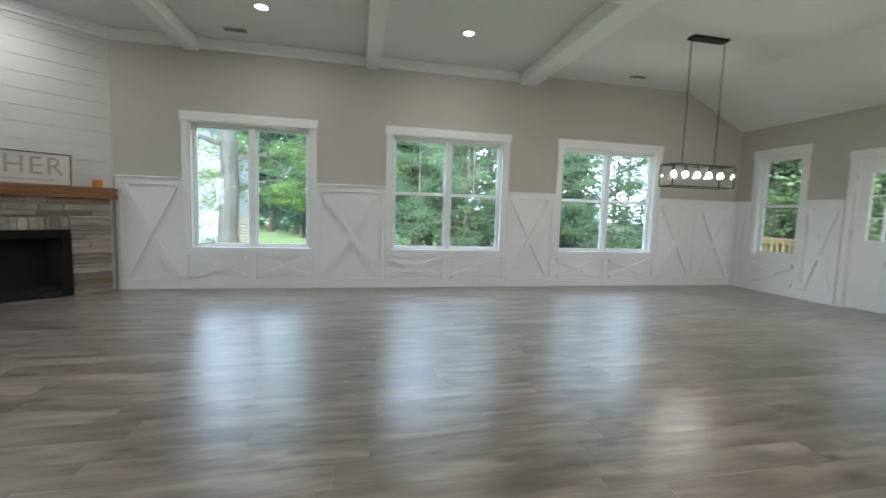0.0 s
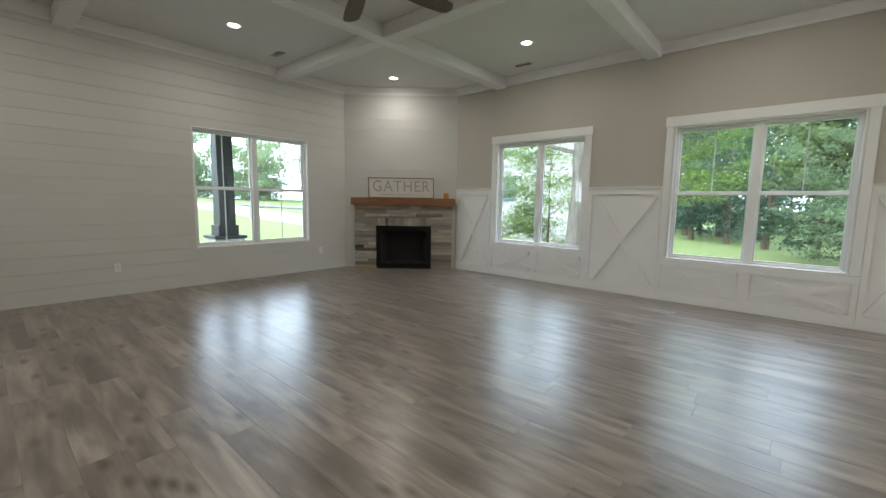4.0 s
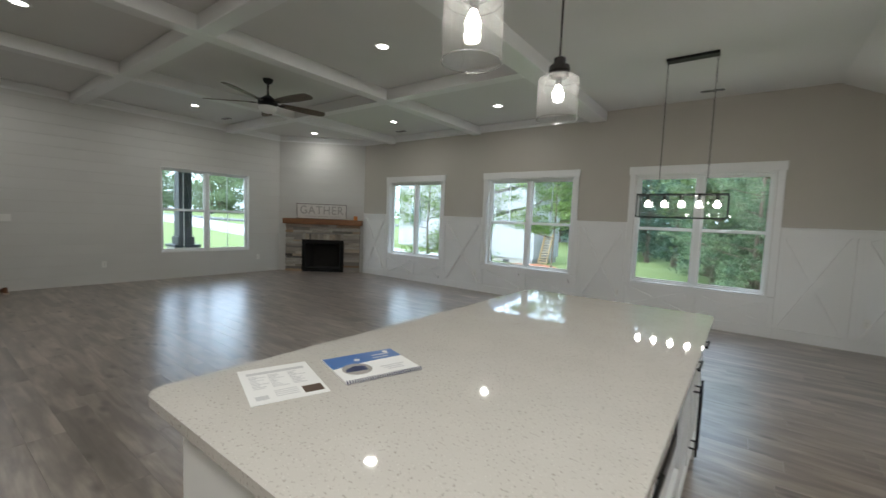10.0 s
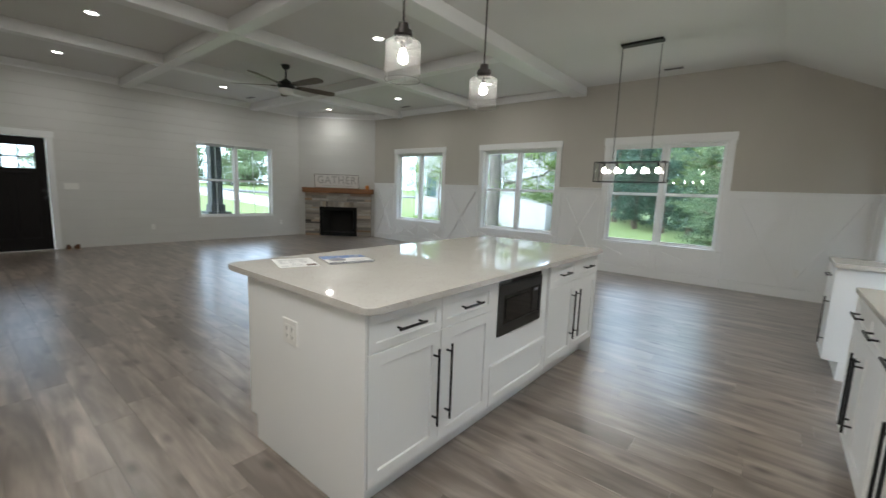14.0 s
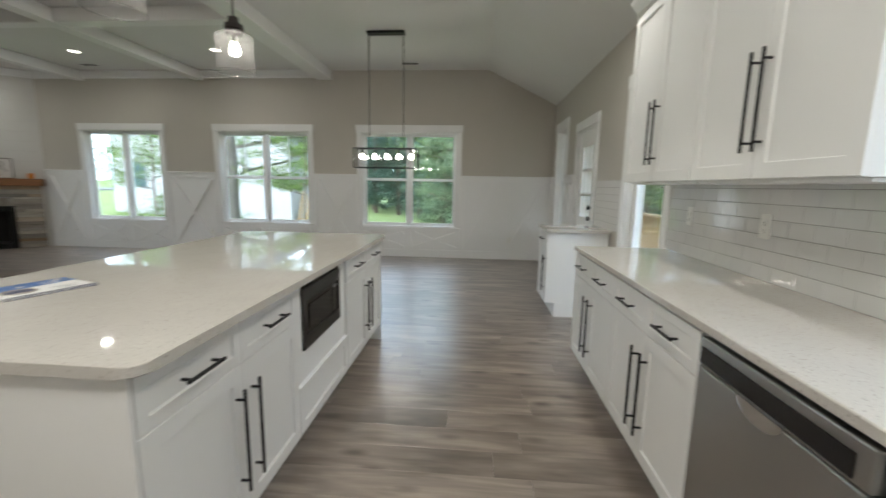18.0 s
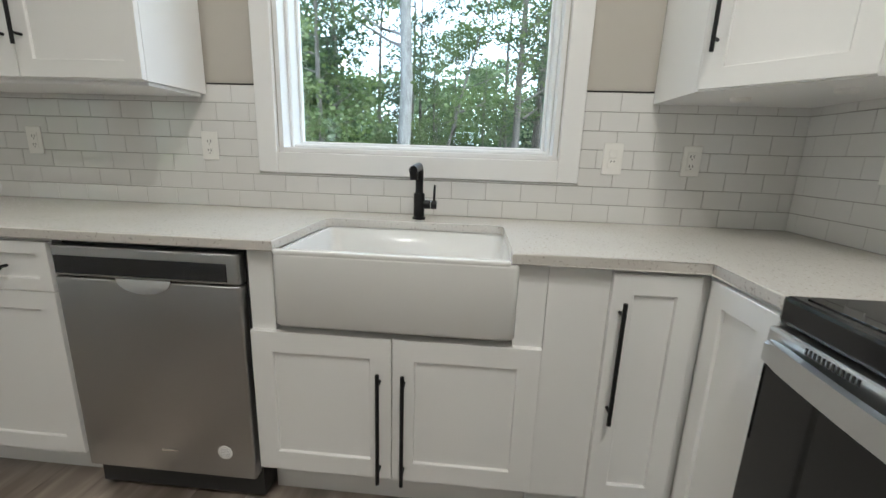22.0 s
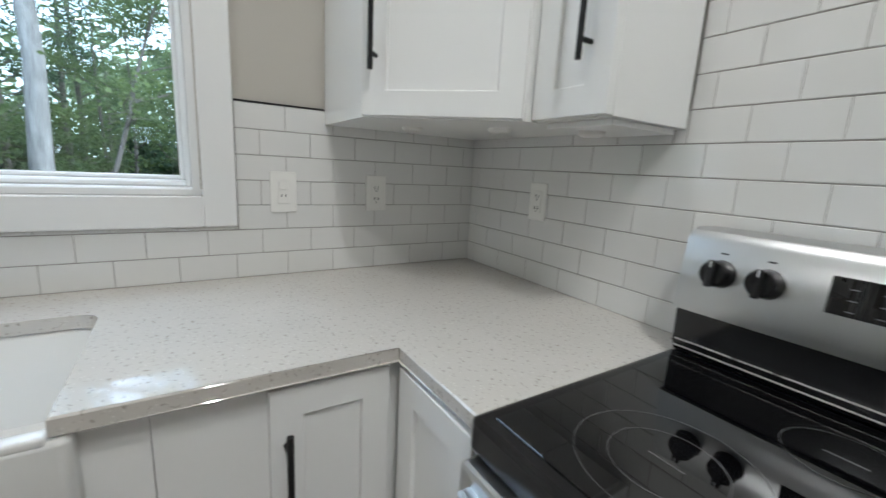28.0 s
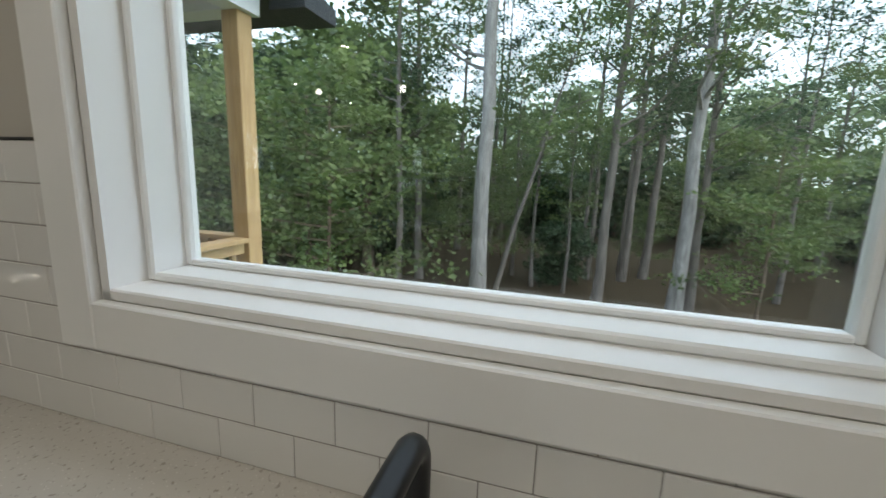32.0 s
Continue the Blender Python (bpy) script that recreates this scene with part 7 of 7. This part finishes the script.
# ---- the neighbouring house ----
house = thing("house", "white lap-sided neighbouring house with a dark shingle roof", "house", pose(-20, 24, 0))
def hb(*a, **k):
    bm = boxed(*a, **k)
    bm.transform(Matrix.Translation((20, -24, 0)))
    return bm
GZ = -1.6
part("foundation", hb(-26.9, -14.1, 19.8, 24.4, GZ - 0.6, GZ + 0.45), "foundation_block", house)
part("wall", hb(-27, -14, 19.75, 24.5, GZ + 0.45, 4.9), "siding_white", house)
for k in range(38):
    z = GZ + 0.45 + 0.17 * k
    bm = bmesh.new()
    extrude_poly(bm, [(19.75, z), (19.722, z), (19.745, z + 0.168), (19.75, z + 0.168)], "x", -27, -14)
    extrude_poly(bm, [(-14.0, z), (-13.972, z), (-13.995, z + 0.168), (-14.0, z + 0.168)], "y", 19.75, 24.5)
    bm.transform(Matrix.Translation((20, -24, 0)))
    part("siding_board", bm, "siding_white", house)
bm = bmesh.new()
extrude_poly(bm, [(-27, 4.9), (-14, 4.9), (-20.5, 8.4)], "y", 19.8, 24.4)
bm.transform(Matrix.Translation((20, -24, 0)))
part("gable", bm, "siding_white", house)
bm = bmesh.new()
extrude_poly(bm, [(-27.5, 4.6), (-20.5, 8.4), (-13.5, 4.6), (-13.5, 4.85), (-20.5, 8.7), (-27.5, 4.85)], "y", 19.3, 24.9)
bm.transform(Matrix.Translation((20, -24, 0)))
part("roof", bm, "roof_shingle", house)
for x, z0, z1, wd in ((-25.0, 0.9, 2.6, 1.1),):
    wi = part("window", hb(x - wd / 2 - 0.1, x + wd / 2 + 0.1, 19.66, 19.74, z0 - 0.1, z1 + 0.1), "siding_white", house)
    part("pane", hb(x - wd / 2, x + wd / 2, 19.64, 19.665, z0, z1), "house_window", wi)
    part("window_bar", hb(x - wd / 2, x + wd / 2, 19.63, 19.645, (z0 + z1) / 2 - 0.03, (z0 + z1) / 2 + 0.03), "siding_white", wi)
part("crawl_vent", hb(-16.4, -15.9, 19.77, 19.81, GZ + 0.1, GZ + 0.3), "slot_dark", house)
wi = part("window", hb(-22.3, -20.3, 19.66, 19.74, 1.3, 3.3), "siding_white", house)
part("pane", hb(-22.2, -20.4, 19.64, 19.665, 1.4, 3.2), "house_window", wi)
far_house = thing("house", "far white house with a slate-blue shingle roof", "house", pose(-28, 56, -2))
part("wall", boxed(-4.5, 4.3, -4, 4, -1.0, 7.0), "siding_white", far_house)
bm = bmesh.new()
extrude_poly(bm, [(-4.6, 6.9), (0, 10.6), (4.6, 6.9), (4.6, 7.15), (0, 10.9), (-4.6, 7.15)], "x", -5.0, 5.2)
part("roof", bm, "roof_shingle", far_house)
for x, z in ((-2.6, 1.4), (-2.6, 4.6), (1.4, 4.6), (3.2, 1.2)):
    wi = part("window", boxed(x - 0.6, x + 0.6, -4.09, -4.01, z - 0.1, z + 1.4), "white_trim", far_house)
    part("pane", boxed(x - 0.5, x + 0.5, -4.12, -4.085, z, z + 1.3), "house_window", wi)
st = thing("wood_steps", "unpainted wooden steps against the neighbouring house", "steps", pose(-13.4, 19.9, GZ))
for k in range(12):
    part("step", boxed(-0.3, 0.25, 0.09 * k, 0.09 * k + 0.14, 0.18 * k + 0.1, 0.18 * k + 0.14), "treated_pine", st)
for x in (-0.34, 0.25):
    bm = bmesh.new()
    extrude_poly(bm, [(0, 0), (0.14, 0), (1.2, 2.1), (1.2, 2.35), (1.08, 2.35)], "x", x, x + 0.04)
    part("stringer", bm, "treated_pine", st)
bin1 = thing("utility_box", "green utility box on the front lawn", "utility box", pose(-30, -1.4, ground_z(-30, -1.4) + 0.1))
part("body", boxed(-0.5, 0.5, -0.6, 0.6, 0, 0.75, bevel=0.05), "teal_plastic", bin1)
part("lid", boxed(-0.53, 0.53, -0.63, 0.63, 0.751, 0.82, bevel=0.02), "teal_plastic", bin1)
mb = thing("mailbox", "white mailbox on a post beside the driveway", "mailbox", pose(-33, 6.2, ground_z(-33, 6.2)))
part("post", boxed(-0.05, 0.05, -0.05, 0.05, 0, 1.15), "siding_white", mb)
part("box", boxed(-0.12, 0.12, -0.25, 0.25, 1.151, 1.42, bevel=0.04), "slot_dark", mb)
bm = bmesh.new()
cl = [bm.verts.new((-12.2 + 1.5 * math.cos(a) * (1 + 0.2 * math.sin(3 * a)), 14.5 + 2.6 * math.sin(a), ground_z(-12.2, 14.5) + 0.14)) for a in [k * math.pi / 10 for k in range(20)]]
bm.faces.new(cl)
setting("bare_soil", bm, "red_clay", "patch of bare red clay on the lawn", "ground")

# ---- subway tiles ----
TH = 0.0709
tile_cache = {}
def tile_mesh(w, h):
    key = (round(w, 3), round(h, 3))
    if key not in tile_cache:
        tile_cache[key] = mesh_of("tile", boxed(0.0007, w - 0.0007, -0.0085, -0.001, 0.0011, h - 0.0011, bevel=0.0013), "glazed_tile")
    return tile_cache[key]
def tiled(name, at, spans, label, first=0.0, TL=0.1405):
    """Runs of tile rows: (x0, x1, z0, z1) with openings taken out; local -y is the room."""
    wall = tagged(new(name), label, "tile backsplash", "", "structure")
    wall.matrix_basis = at
    rr = random.Random(2)
    for x0, x1, z0, z1, holes in spans:
        bm = bmesh.new()
        holed(bm, "y", -0.0068, 0.0, x0, x1, z0, z1, holes)
        part("grout_bed", bm, "grout", wall)
        r = round((z0 - 0.914) / TH)
        z = 0.914 + r * TH
        while z < z1 - 0.004:
            za, zb = max(z, z0), min(z + TH, z1)
            k = math.floor((x0 - first) / TL) - 1
            while True:
                a = first + k * TL + (0.5 * TL if r % 2 else 0.0)
                k += 1
                if a >= x1:
                    break
                u, v = max(a, x0), min(a + TL, x1)
                if v - u < 0.008:
                    continue
                pieces = [(u, v, za, zb)]
                for h in holes:
                    nxt = []
                    for a0, a1, b0, b1 in pieces:
                        if h[0] >= a1 or h[1] <= a0 or h[2] >= b1 or h[3] <= b0:
                            nxt.append((a0, a1, b0, b1))
                            continue
                        c0, c1 = max(a0, h[0]), min(a1, h[1])
                        nxt += [(a0, c0, b0, b1), (c1, a1, b0, b1), (c0, c1, b0, h[2]), (c0, c1, h[3], b1)]
                    pieces = [q for q in nxt if q[1] - q[0] > 0.006 and q[3] - q[2] > 0.006]
                for a0, a1, b0, b1 in pieces:
                    ob = new("tile", tile_mesh(a1 - a0, b1 - b0))
                    ob.parent = wall
                    ob.matrix_basis = pose(a0, 0, b0, rr.uniform(-0.25, 0.25), 0, 0)
            z += TH
            r += 1
    return wall
for y0, y1 in ((KW[1] + 0.088, -6.295), (-8.054, KW[0] - 0.088)):
    setting("trim", boxed(-0.0105, -0.0005, y1 if y1 < y0 else y0, y0 if y1 < y0 else y1, 1.4105, 1.4145), "matte_black", "thin dark edge strip along the tile top", "edge trim")
tiled("backsplash_sink", pose(-0.0005, 0, 0, 0, 0, -90), [(4.50, -YB, CT, 1.41, [(-KW[1] - 0.088, -KW[0] + 0.088, KW[2] - 0.087, 3.0)])], "glossy white subway tile backsplash along the sink wall", 7.94)
tiled("backsplash_side", pose(-0.0005, 0, 0, 0, 0, -90), [(2.74, 3.56, CT, 1.41, [])], "glossy white subway tiles over the side cabinet")
tiled("backsplash_range", pose(0, YB + 0.0005, 0, 0, 0, 180), [(0.010, 2.32, CT, 2.50, [(0.0, 0.794, 1.41, 2.6), (1.680, 2.4, 1.41, 2.6)])], "glossy white subway tile wall behind the range", 1.476, 0.142)

# ---- floor planks ----
floor = tagged(new("floor"), "grey-brown wood-look vinyl plank floor", "floor", "", "structure")
PL, PW = 1.22, 0.181
def plank_mesh(length):
    bm = boxed(0.0003, length - 0.0003, 0.0003, PW - 0.0003, -0.011, 0.0, bevel=0.0007)
    return mesh_of("plank", bm, "vinyl_plank")
plank_full = plank_mesh(PL)
rest = bmesh.new()
rng = random.Random(11)
rows = int((0.0 - YB) / PW) + 2
near = 0
for r in range(rows):
    y = -PW * (r + 1) + 0.02
    shift = rng.random() * PL
    x = XF - 0.02 - shift
    while x < 0.06:
        a, b = max(x, XF - 0.02), min(x + PL, 0.06)
        if b - a > 0.03:
            mx = (a + b) / 2
            close = mx > -8.4 and y < -2.4 and near < 300 and not (mx < XR and y < YH)
            if close and b - a > PL - 0.001:
                ob = new("plank", plank_full)
                ob.location = (a, y, 0)
                ob.parent = floor
                near += 1
            else:
                box(rest, a + 0.0004, b - 0.0004, y + 0.0004, y + PW - 0.0004, -0.011, 0.0)
        x += PL
ob = part("planks", rest, "vinyl_plank", floor)
ob["kind"] = "stuff"
